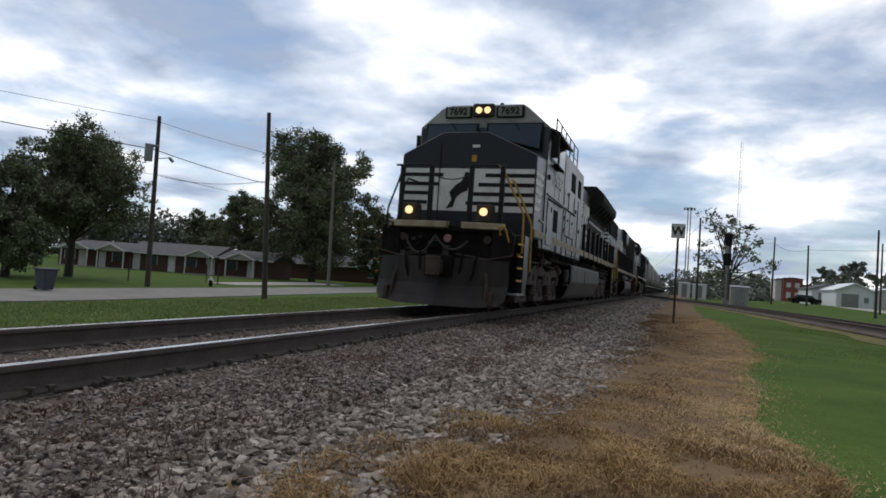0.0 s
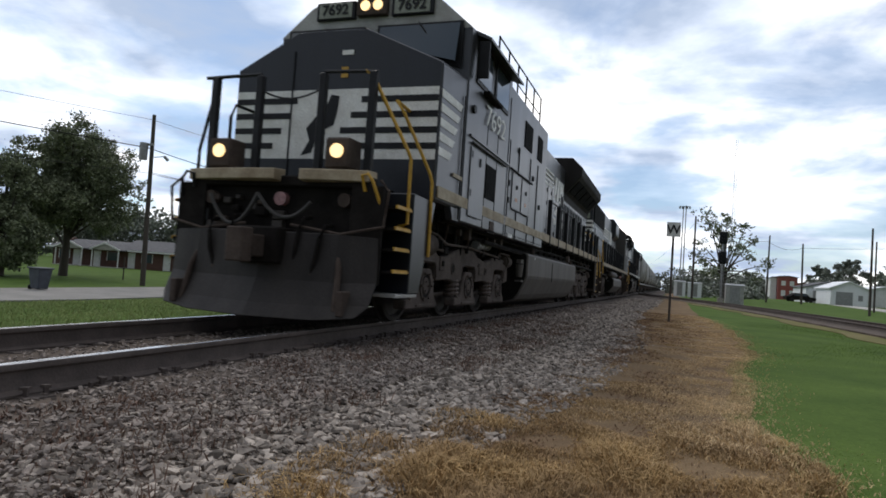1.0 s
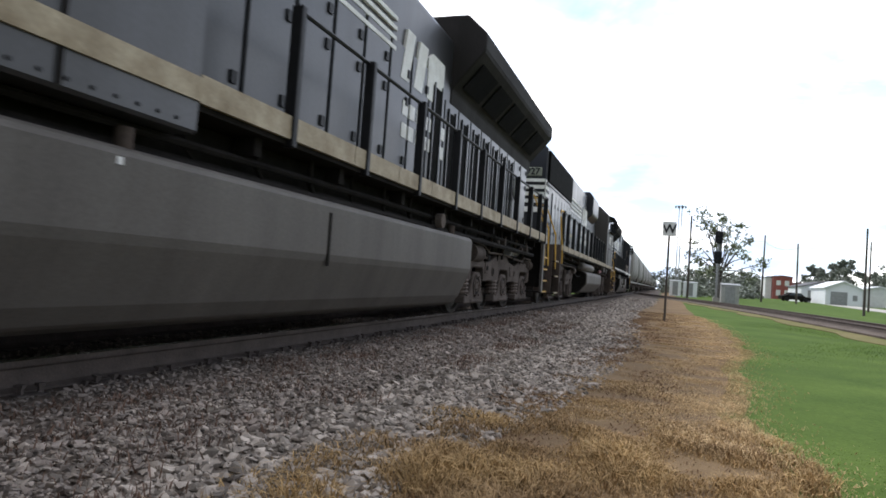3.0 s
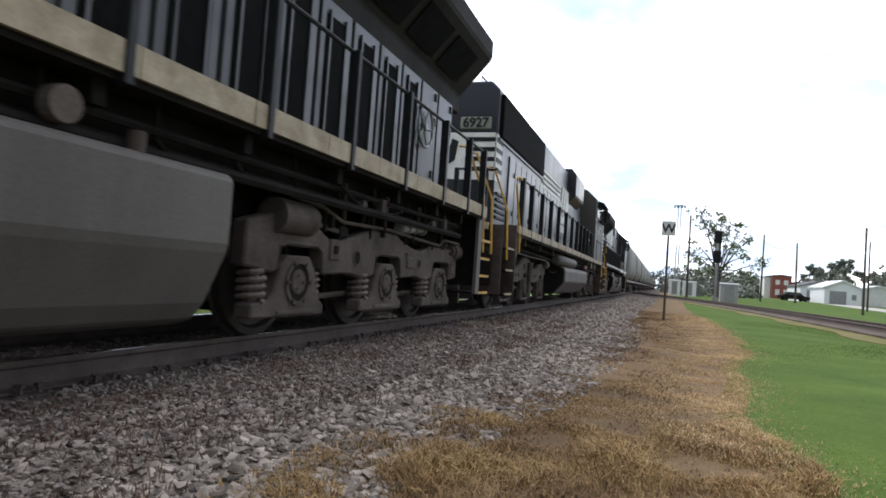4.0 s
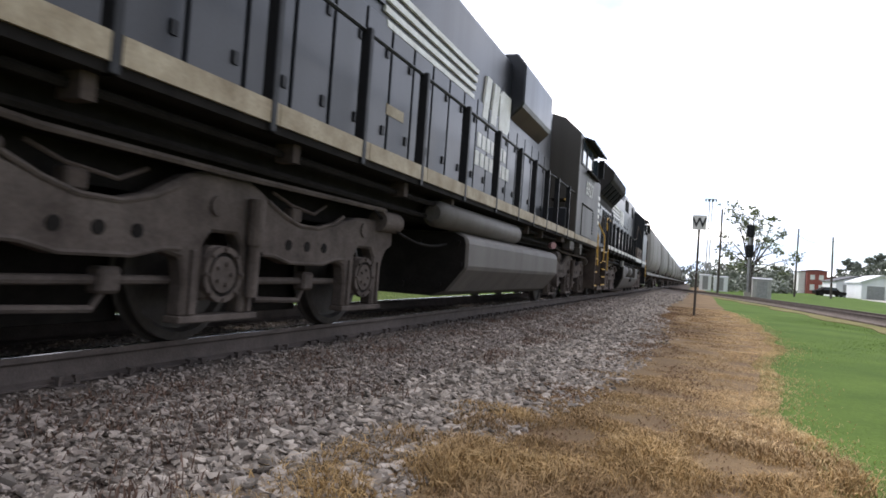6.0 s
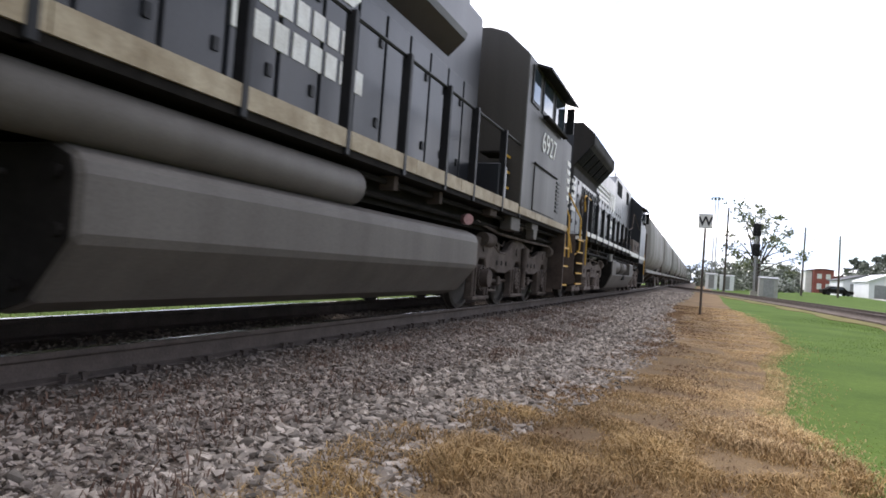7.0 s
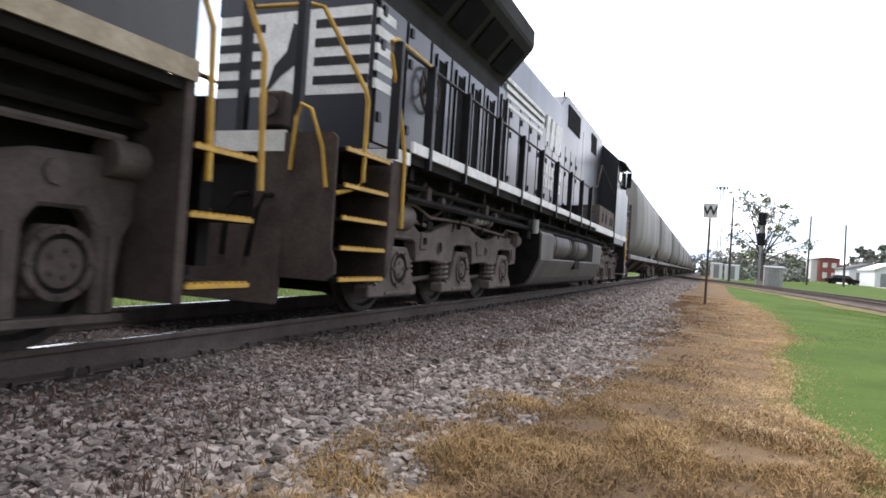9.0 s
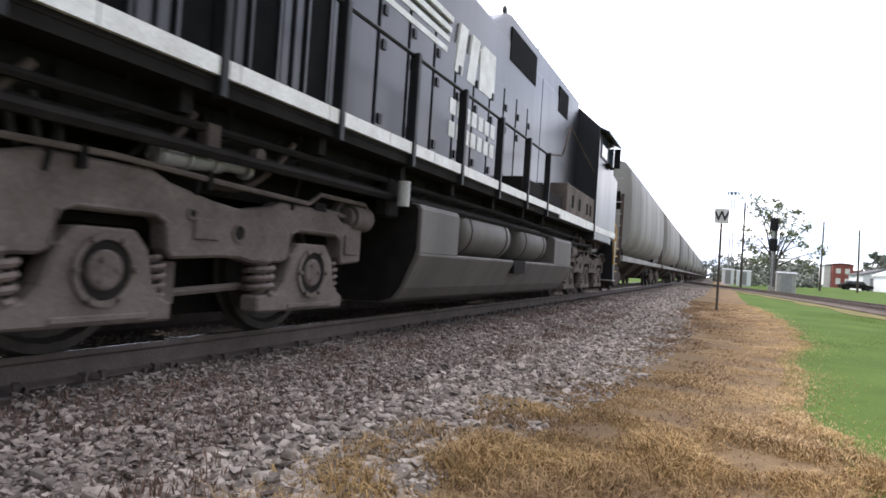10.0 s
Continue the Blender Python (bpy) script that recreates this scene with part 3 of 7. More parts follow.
    part("bolster", box(B(), -1.0, 1.0, m - 0.5, m + 0.5, 0.75, 1.1), UNDER, tr)
    # Added dark blocks between the axles close off bright ground, imitating shade there.
    for c in ((a + m) / 2, (m + b) / 2):
        part("brake_beam", box(B(), -0.62, 0.62, c - 0.66, c + 0.66, 0.15, 0.84), UNDER, tr)
    return tr


def handrail(loco, ys, x, z0, z1, material=None, mid=False, name="handrail", r=0.02):
    """A run of one rail; its posts are parts of their own."""
    material = material or RAILBLACK
    bm = tube(B(), [(x, y, z1) for y in ys], r, 6)
    if mid:
        tube(bm, [(x, y, (z0 + z1) / 2) for y in ys], r * 0.8, 6)
    part(name, bm, material, loco)
    for y in ys:
        w = 0.032 if r > 0.018 else 0.016
        p = box(B(), x - w, x + (0.066 if x > 0 and r > 0.018 else w), y - w, y + w, z0 - 0.12, z1 + 0.02)
        part("rail_post", p, material, loco, bevel=0.006)


def coupler(loco, y, d):
    """A knuckle coupler at y whose face looks along d."""
    bm = box(B(), -0.11, 0.11, y - d * 0.1, y - d * 0.85, 0.72, 0.96)
    prof = [(-0.16, 0), (-0.10, -0.20), (0.12, -0.22), (0.17, -0.10), (0.10, -0.06), (0.06, 0.04), (-0.02, 0.05), (-0.06, 0.0)]
    loft(bm, [[(x, y - d * (0.12 + q), z) for x, q in prof] for z in (0.66, 1.02)])
    part("coupler", bm, FRAME, loco, "dusty steel knuckle coupler", bevel=0.015)


def hose(loco, x, y, d, z=0.95):
    pts = [(x, y, z), (x, y + d * 0.16, z - 0.03), (x * 0.97, y + d * 0.22, z - 0.16), (x * 0.93, y + d * 0.23, z - 0.36), (x * 0.86, y + d * 0.20, z - 0.54)]
    h = part("air_hose", tube(B(), pts, 0.026, 8), UNDER, loco, smooth=True)
    part("hose_end", tube(B(), [(x * 0.86, y + d * 0.20, z - 0.54), (x * 0.84, y + d * 0.19, z - 0.62)], 0.034, 8), FRAME, h)


def step_well(loco, y0, y1, side, top, colour, zs=(0.40, 0.67, 0.95, 1.24)):
    """Corner steps between side sheets: y0 the outer end, y1 the inner."""
    s = side
    bm = box(B(), s * 0.92, s * 0.95, min(y0, y1), max(y0, y1), 0.42, top)
    part("step_back", bm, UNDER, loco)
    for z in zs:
        st = box(B(), s * 0.95, s * 1.46, min(y0, y1) + 0.02, max(y0, y1) - 0.02, z - 0.03, z)
        part("step", st, UNDER, loco)
        nose = box(B(), s * 1.455, s * 1.475, min(y0, y1) + 0.02, max(y0, y1) - 0.02, z - 0.022, z + 0.006)
        for q in range(9):
            yy = min(y0, y1) + 0.06 + q * (abs(y1 - y0) - 0.12) / 8
            box(nose, s * 1.44, s * 1.475, yy - 0.012, yy + 0.012, z + 0.004, z + 0.018)
        part("step_edge", nose, colour, loco, "painted step edge")


def speed_mark(loco, hx, y, z0, z1):
    """The hood's large white sign, as plain slanted strokes and one bent band."""
    h = z1 - z0
    for k, wd in ((0.0, 0.26), (0.44, 0.30)):
        part("hood_mark", loft(B(), [[(x, y + k, z0), (x, y + k + wd, z0), (x, y + k + wd + 0.14, z1), (x, y + k + 0.14, z1)] for x in (hx, hx + 0.036)]), WHITE, loco)
    band = [(0.92, 0.0), (1.44, 0.0), (1.58, 0.16), (1.58, 1.0), (1.06, 1.0), (0.92, 0.84)]
    part("hood_mark", loft(B(), [[(x, y + a, z0 + h * b) for a, b in band] for x in (hx, hx + 0.036)]), WHITE, loco)


def ge_loco(y_cab, d, old=False):
    """A six-axle wide-nosed freight locomotive. y_cab: the coupling plane by the cab; d: +1 when the long hood lies further along y."""
    Y = lambda u: y_cab + d * u
    label = "black freight locomotive with white nose stripes and cream sill" if not old else "black freight locomotive with white sill stripe, running backwards"
    lo = thing("locomotive", (0, Y(11.15), 0), label, "locomotive", "locomotives of the train")
    body = BLACK if old else GREYBLACK
    stripe_m = WHITE if old else CREAM
    # underframe, sills and deck
    part("underframe", box(B(), -1.15, 1.15, Y(0.75), Y(21.45), 1.28, 1.558), UNDER, lo)
    part("deck", box(B(), -1.465, 1.465, Y(1.86), Y(20.85 if old else 21.2), 1.56, 1.63), UNDER, lo)
    for s in (1, -1):
        if s == 1:
            k = 12
            u0, u1 = 8.85, (20.72 if old else 21.4)
            for i in range(k):
                a, b = u0 + (u1 - u0) * i / k, u0 + (u1 - u0) * (i + 1) / k
                part("sill", box(B(), 1.47, 1.502, Y(a + 0.006), Y(b - 0.006), 1.665 if old else 1.60, 1.775), stripe_m, lo, "scuffed %s sill edge" % ("white" if old else "cream"))
        else:
            part("sill", box(B(), -1.502, -1.47, Y(8.85), Y(21.4), 1.60, 1.775), stripe_m, lo)
    part("walkway", box(B(), -1.47, 1.47, Y(8.85), Y(20.85 if old else 21.2), 1.63, 1.69), UNDER, lo)
    # cables and pipes under the sill
    for q, (xx, zz) in enumerate(((1.30, 1.40), (1.22, 1.30), (1.34, 1.25))):
        part("conduit", tube(B(), [(xx, Y(2.6 + q), zz), (xx, Y(7), zz - 0.04), (xx, Y(12), zz), (xx, Y(20.5), zz - 0.02)], 0.028 + 0.006 * q, 6), UNDER, lo)
    for u in (9.6, 10.9, 12.4, 13.9, 15.2, 16.6, 18.0, 19.3, 20.4):
        part("sill_bracket", box(B(), 1.22, 1.38, Y(u), Y(u + 0.09), 1.42, 1.60), UNDER, lo)
    for a, b in ((1.7, 7.3), (15.4, 21.2)):
        part("air_duct", box(B(), -0.92, 0.92, Y(a), Y(b), 1.02, 1.32), UNDER, lo)
    for q in range(16):
        u = 9.0 + q * 0.78
        part("drop_pipe", tube(B(), [(1.28, Y(u), 1.58), (1.28, Y(u), 1.36), (1.20, Y(u + 0.22), 1.28), (1.0, Y(u + 0.3), 1.26)], 0.016 + 0.006 * (q % 3), 6), UNDER, lo)
    if not old:
        part("placard", box(B(), 1.20, 1.206, Y(19.70), Y(19.88), 1.30, 1.41), SIGNW, lo, "small pale placard under the sill")
        part("placard_bracket", box(B(), 1.14, 1.20, Y(19.68), Y(19.90), 1.28, 1.45), UNDER, lo)
        part("sand_hose", tube(B(), sag((1.36, Y(16.6), 1.46), (1.30, Y(18.6), 1.46), 0.22, 14), 0.012, 6), UNDER, lo)
    # motor cables and sand hoses that hang down to the trucks
    for q, u in enumerate((2.9, 4.0, 5.0, 6.1, 16.9, 17.9, 18.9, 19.9)):
        part("motor_cable", tube(B(), sag((1.30, Y(u), 1.46), (1.02, Y(u + 0.55), 1.08), 0.10 + 0.05 * (q % 3), 10), 0.024, 7), FRAME, lo, smooth=True)
        part("motor_cable", tube(B(), sag((1.24, Y(u + 0.1), 1.46), (0.98, Y(u + 0.62), 1.04), 0.16, 10), 0.020, 7), UNDER, lo, smooth=True)
        part("sand_hose", tube(B(), [(1.18, Y(u - 0.2), 1.5), (1.22, Y(u - 0.2), 1.2), (1.20, Y(u - 0.16), 0.98)], 0.016, 6), UNDER, lo)
    for u in (3.4, 5.4, 17.3, 19.4):
        part("cut_off_valve", tube(B(), [(1.26, Y(u), 1.30), (1.33, Y(u), 1.30)], 0.05, 12), TRUCK, lo)
        part("pipe_clamp", box(B(), 1.24, 1.34, Y(u + 0.4), Y(u + 0.52), 1.22, 1.42), FRAME, lo, bevel=0.01)
    # trucks
    ge_truck(lo, sorted(Y(u) for u in (2.35, 4.28, 6.21)), PALEDUST if old else TRUCK)
    ge_truck(lo, sorted(Y(u) for u in ((16.45, 18.38, 20.30) if old else (16.30, 18.21, 20.10))), PALEDUST if old else TRUCK)
    # fuel tank
    ta, tb = (7.60, 14.98)
    half = [(1.38, 1.235), (1.46, 1.22), (1.49, 1.17), (1.49, 0.76), (1.475, 0.70), (1.33, 0.36), (1.24, 0.24), (1.08, 0.19), (0.4, 0.17)]
    prof = half + [(-x, z) for x, z in half[::-1]]
    if not old:
        tk = part("fuel_tank", along_y(B(), prof, Y(ta), Y(tb)), TANK, lo, "dusty grey fuel tank", bevel=0.02)
        # Thin end plates: soot, and the truck's shade painted in as near-black.
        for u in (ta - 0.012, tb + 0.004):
            part("tank_end", along_y(B(), [(x * 0.975, 0.02 + z * 0.975) for x, z in prof], Y(u), Y(u + 0.008)), UNDER, tk, "sooty tank end, darkened for the truck's shade")
        part("drain_cup", tube(B(), [(1.36, Y(ta - 0.22), 0.98), (1.36, Y(ta - 0.22), 0.80), (1.36, Y(ta - 0.22), 0.72)], 0.085, 12, 0.06), TANK, tk, smooth=True)
        part("cup_stirrup", box(B(), 1.29, 1.43, Y(ta - 0.30), Y(ta - 0.14), 0.62, 0.66), TANK, tk)
        part("cup_arm", box(B(), 1.30, 1.40, Y(ta - 0.26), Y(ta), 1.00, 1.08), TANK, tk)
        part("tank_tag", box(B(), 1.488, 1.494, Y(ta + 0.68), Y(ta + 0.72), 1.12, 1.16), SIGNW, tk)
        part("weld_seam", box(B(), 1.488, 1.497, Y(10.58), Y(10.62), 0.66, 1.12), UNDER, tk)
        for uu in (8.4, 14.2):
            part("filler", tube(B(), [(1.40, Y(uu), 1.2), (1.40, Y(uu), 1.34)], 0.05, 10), FRAME, tk)
        part("emergency_pull", tube(B(), [(1.36, Y(tb - 1.28), 1.36), (1.45, Y(tb - 1.28), 1.36)], 0.095, 16), TRUCK, tk)
    else:
        # the tank's upper part is set back to carry two air reservoirs
        low = [(-1.49, 0.70), (-1.33, 0.36), (-1.24, 0.24), (-1.08, 0.19), (1.08, 0.19), (1.24, 0.24), (1.33, 0.36), (1.49, 0.70), (1.49, 0.735), (-1.49, 0.735)]
        tk = part("fuel_tank", along_y(B(), low, Y(ta), Y(tb)), TANK, lo, "dusty grey fuel tank", bevel=0.015)
        part("tank_shoulder", along_y(B(), [(x, max(z, 0.72)) for x, z in half[:4] + [(1.49, 0.72), (-1.49, 0.72)]] + [(-x, z) for x, z in half[3::-1]], Y(13.93), Y(tb)), TANK, tk, bevel=0.012)
        part("tank_shoulder", along_y(B(), [(x, max(z, 0.72)) for x, z in half[:4] + [(1.49, 0.72), (-1.49, 0.72)]] + [(-x, z) for x, z in half[3::-1]], Y(ta), Y(9.08)), TANK, tk, bevel=0.012)
        # End plate coloured near-black for soot and for shade from the truck.
        part("tank_end", along_y(B(), [(x * 0.975, 0.02 + z * 0.975) for x, z in prof], Y(tb + 0.004), Y(tb + 0.012)), UNDER, tk, "sooty tank end, darkened for the truck's shade")
        part("tank_back", box(B(), -0.72, 0.72, Y(9.0), Y(14.0), 0.73, 1.22), UNDER, tk)
        # The notch is a dark block on the side, its shade given by colour.
        part("foot_notch", box(B(), 1.30, 1.496, Y(11.05), Y(11.65), 0.54, 0.74), UNDER, tk, "dark block painted as the shade of a step notch")
        for a, b in ((9.25, 11.02), (11.48, 13.55)):
            for s in (1, -1):
                rs = [(Y(a), 0.20), (Y(a + 0.05), 0.27), (Y(a + 0.14), 0.305), (Y(b - 0.14), 0.305), (Y(b - 0.05), 0.27), (Y(b), 0.20)]
                cy = loft(B(), [[(s * 1.10 + q * math.cos(t), y, 1.04 + q * math.sin(t)) for t in [2 * math.pi * k / 24 for k in range(24)]] for y, q in rs])
                rv = part("air_reservoir", cy, TANK, tk, "round grey air reservoir", smooth=True)
                for q in (a + 0.30, b - 0.30):
                    st = [[(s * 1.10 + rr * math.cos(t), Y(u), 1.04 + rr * math.sin(t)) for u, rr in ((q, 0.306), (q, 0.314), (q + 0.035, 0.314), (q + 0.035, 0.306))] for t in [2 * math.pi * k / 24 for k in range(25)]]
                    part("strap", loft(B(), st, cap=False), FRAME, rv)
        part("filter_stand", box(B(), 1.20, 1.34, Y(tb + 0.22), Y(tb + 0.46), 1.05, 1.42), UNDER, lo, "dark pipe stand before the tank", bevel=0.02)
        part("filter_bowl", tube(B(), [(1.44, Y(tb + 0.34), 1.40), (1.44, Y(tb + 0.34), 1.16)], 0.06, 12), PALEROOF, lo, smooth=True)
    # cab, nose
    lo_z = 1.40
    nose = [[(-1.50, 1.555), (1.50, 1.555), (1.50, 3.28), (0.42, 3.76), (-0.58, 3.76), (-1.50, 3.28)],
            [(-1.50, 1.555), (1.50, 1.555), (1.50, 3.38), (0.50, 3.84), (-0.60, 3.84), (-1.50, 3.38)]]
    nb = loft(B(), [[(x, Y(1.72), z) for x, z in nose[0]], [(x, Y(2.78), z) for x, z in nose[1]]])
    part("nose", nb, body, lo, bevel=0.03)
    for s in (1, -1):
        part("nose_skirt", along_x(B(), [(Y(2.36), 1.56), (Y(2.46), 1.40), (Y(2.73), 1.40), (Y(2.73), 1.56)], s * 1.40, s * 1.498), body, lo)
    # Thin blacker plate paints the nose front darker than its sky-reflecting sides.
    part("nose_face", loft(B(), [[(x * 0.985, Y(1.722), z * 0.994 + 0.01) for x, z in nose[0]], [(x * 0.985, Y(1.717), z * 0.994 + 0.01) for x, z in nose[0]]]), BLACK, lo, "nose face coloured darker for its shaded side")
    cabp = [(-1.52, lo_z), (1.52, lo_z), (1.52, 4.12), (1.0, 4.58), (0.86, 4.67), (-0.86, 4.67), (-1.0, 4.58), (-1.52, 4.12)]
    cabf = [(-1.52, lo_z), (1.52, lo_z), (1.52, 4.10), (1.02, 4.52), (0.90, 4.58), (-0.90, 4.58), (-1.02, 4.52), (-1.52, 4.10)]
    cb = loft(B(), [[(x, Y(2.72), z) for x, z in cabf], [(x, Y(2.92), z) for x, z in cabp], [(x, Y(5.2), z) for x, z in cabp]])
    cab = part("cab", cb, body, lo, bevel=0.02)
    capf = [(1.522, 4.09), (1.022, 4.525), (0.90, 4.585), (-0.90, 4.585), (-1.022, 4.525), (-1.522, 4.09), (-1.4, 4.20), (-0.9, 4.22), (0.9, 4.22), (1.4, 4.20)]
    part("roof_front", loft(B(), [[(x, Y(2.715), z) for x, z in capf], [(x, Y(2.74), z) for x, z in capf]]), PALEROOF, cab, "pale roof front round the number boards")
    part("cab_roof_edge", along_y(B(), [(1.50, 4.14), (1.74, 4.02), (1.74, 3.98), (1.50, 4.08)], Y(2.95), Y(5.1)), body, cab)
    # machine body behind the cab, full width
    mb = [(-1.10, lo_z), (1.51, lo_z), (1.51, 4.02), (1.15, 4.24), (-1.10, 4.24)]
    if not old:
        part("equipment_body", along_y(B(), mb, Y(5.2), Y(8.85)), body, lo, bevel=0.02)
    else:
        part("equipment_body", along_y(B(), [(-1.0, 1.66), (1.0, 1.66), (1.0, 4.30), (0.74, 4.52), (-0.74, 4.52), (-1.0, 4.30)], Y(5.2), Y(8.8)), body, lo, bevel=0.02)
        part("walkway", box(B(), -1.47, 1.47, Y(5.2), Y(8.84), 1.63, 1.69), UNDER, lo)
        part("sill", box(B(), 1.47, 1.502, Y(1.75), Y(8.84), 1.60, 1.775), WHITE, lo)
        lb = part("side_locker", box(B(), 1.02, 1.50, Y(5.3), Y(8.35), 1.78, 2.34), PALEDUST, lo, "low grey side locker with dark vents", bevel=0.015)
        for u in (5.7, 6.1, 7.0, 7.7):
            part("locker_vent", box(B(), 1.498, 1.508, Y(u), Y(u + 0.18), 1.9, 2.15), GRILLE, lb)
        part("battery_box", box(B(), 1.02, 1.44, Y(8.45), Y(11.3), 1.82, 2.04), UNDER, lo, bevel=0.01)
        part("cab_rail", tube(B(), [(1.45, Y(9.9), 2.62), (1.45, Y(8.74), 2.80), (1.45, Y(8.16), 3.46), (1.45, Y(5.3), 3.0)], 0.02, 6), TRUCK, lo)
    part("body_rib", box(B(), 1.51, 1.53, Y(5.17), Y(5.23), lo_z, 3.8), body, lo)
    part("body_stripe", box(B(), 1.512, 1.528, Y(1.76), Y(8.83 if not old else 5.1), 1.60, 1.745), stripe_m, lo, "long cream stripe along the body side")
    # windscreens, numbers, headlights
    fy = Y(2.70)
    for a, b in ((-1.36, -0.10), (0.10, 1.40)):
        pr = [(a, 3.52 if abs(a) > 1 else 3.88), (b, 3.88 if abs(b) < 1 else 3.52), (b, 4.18), (a, 4.18)]
        fr = loft(B(), [[(x, fy - d * 0.00, z) for x, z in pr], [(x, fy - d * 0.030, z) for x, z in pr]])
        w = part("windscreen_frame", fr, RAILBLACK, cab)
        c = Vector(((a + b) / 2, 0, 3.94))
        part("windscreen", loft(B(), [[(c.x + (x - c.x) * 0.93, fy - d * (k + 0.20 * (4.18 - z)), c.z + (z - c.z) * 0.88) for x, z in pr] for k in (0.02, 0.036)]), GLASS, w, "dark cab windscreen")
        part("wiper", tube(B(), [((a + b) / 2, fy - d * 0.06, 4.18), ((a + b) / 2 + 0.25, fy - d * 0.06, 3.84)], 0.012, 5), RAILBLACK, cab)
    for x in (-0.60, 0.62):
        nbx = part("number_board", box(B(), x - 0.32, x + 0.32, Y(2.66), Y(2.9), 4.31, 4.58), RAILBLACK, cab, bevel=0.012)
        part("number_panel", box(B(), x - 0.27, x + 0.27, Y(2.65), Y(2.665), 4.335, 4.555), NUMPANEL, nbx)
        if not old:
            letters("numeral", "7692", 0.22, pose(x, Y(2.64), 4.445, 90, 0, 0), RAILBLACK, nbx, 0.004)
    hl = part("headlight_housing", box(B(), -0.24, 0.24, Y(2.62), Y(2.8), 4.33, 4.62), FRAME, cab, bevel=0.01)
    for x in (-0.10, 0.10):
        part("headlight", tube(B(), [(x, Y(2.635), 4.47), (x, Y(2.61), 4.47)], 0.075, 16), LAMP if not old else TRUCK, hl, "round lit headlight" if not old else "")
    for x in (-1.0, 1.0):
        part("roof_horn", tube(B(), [(x * 0.3, Y(3.4), 4.68), (x * 0.3, Y(3.1), 4.72)], 0.05, 10), RAILBLACK, cab)
    # side windows
    for s in (1, -1):
        for a, b in ((3.05, 3.85), (4.05, 4.95)):
            fr = part("side_window_frame", box(B(), s * 1.515, s * 1.54, Y(a), Y(b), 3.42, 4.04), RAILBLACK, cab, bevel=0.006)
            part("side_window", box(B(), s * 1.53, s * 1.546, Y(a + 0.06), Y(b - 0.06), 3.48, 3.98), GLASS, fr, "dark sliding side window")
        part("armrest", box(B(), s * 1.53, s * 1.64, Y(3.4), Y(4.2), 3.34, 3.40), UNDER, cab, bevel=0.01)
        mr = part("mirror", box(B(), s * 1.56, s * 1.72, Y(2.95), Y(3.0), 3.45, 3.98), RAILBLACK, cab, "tall side mirror", bevel=0.01)
    if not old:
        for a, b in ((6.45, 7.15), (7.75, 8.25)):
            part("vent_window", box(B(), 1.508, 1.524, Y(a), Y(b), 3.22, 3.72), GRILLE, lo, "dark louvred vent")
        # doors, grille and hatch on the near side
        dr = part("body_door", box(B(), 1.515, 1.535, Y(3.0), Y(3.75), 1.52, 2.50), body, lo, bevel=0.006)
        part("door_latch", box(B(), 1.53, 1.55, Y(3.45), Y(3.50), 2.28, 2.40), RAILBLACK, dr)
        part("side_grille", box(B(), 1.512, 1.532, Y(3.84), Y(4.42), 1.88, 2.40), GRILLE, lo, "square dark grille")
        part("door_rail", tube(B(), [(1.545, Y(3.0), 2.55), (1.545, Y(5.0), 2.57)], 0.018, 6), RAILBLACK, lo)
        part("lower_hatch", box(B(), 1.50, 1.512, Y(4.15), Y(4.60), 1.37, 1.72), UNDER, lo)
        for u in (5.62, 6.42):
            d2 = part("body_door", box(B(), 1.512, 1.526, Y(u), Y(u + 0.69), 1.94, 2.58), body, lo, bevel=0.006)
            part("door_latch", tube(B(), [(1.52, Y(u + 0.36), 2.35), (1.545, Y(u + 0.36), 2.35)], 0.04, 10), RAILBLACK, d2)
            part("warning_sticker", box(B(), 1.526, 1.5285, Y(u + 0.28), Y(u + 0.44), 2.09, 2.15), STICKER, d2, "small orange warning sticker")
            part("door_hinge_rail", tube(B(), [(1.53, Y(u + 0.03), 1.925), (1.53, Y(u + 0.67), 1.925)], 0.014, 6), RAILBLACK, d2)
        part("door_rail", tube(B(), [(1.535, Y(5.4), 2.62), (1.535, Y(7.3), 2.62)], 0.018, 6), RAILBLACK, lo)
        part("placard", box(B(), 1.512, 1.517, Y(5.55), Y(5.85), 1.405, 1.475), SIGNW, lo, "small white placard")
        part("placard", box(B(), 1.512, 1.524, Y(2.30), Y(2.70), 1.95, 2.0), CREAM, lo)
        letters("side_numeral", "7692", 0.44, pose(1.545, Y(4.2), 3.09, 90, 0, 90), WHITE, cab, 0.0, 1.38)
        # seams of the body panels
        for u in (2.62, 3.82, 4.46, 5.33, 6.07, 7.12, 7.88):
            part("panel_seam", box(B(), 1.512, 1.524, Y(u - 0.012), Y(u + 0.012), 1.42, 3.1), UNDER, lo)
        for k in range(24):
            part("bolt", tube(B(), [(1.51, Y(5.3 + 0.146 * k), 1.46), (1.520, Y(5.3 + 0.146 * k), 1.46)], 0.012, 6), RAILBLACK, lo)
        for u, z in ((5.36, 2.3), (5.36, 2.0), (3.04, 2.35), (3.04, 1.8), (7.4, 2.7), (8.2, 2.2), (6.0, 3.0)):
            part("hinge", box(B(), 1.512, 1.538, Y(u), Y(u + 0.06), z, z + 0.10), RAILBLACK, lo)
        part("drip_rail", box(B(), 1.512, 1.55, Y(2.9), Y(5.2), 2.62, 2.65), body, lo)
        part("small_plate", box(B(), 1.512, 1.52, Y(3.0), Y(3.5), 1.50, 1.53), UNDER, lo)
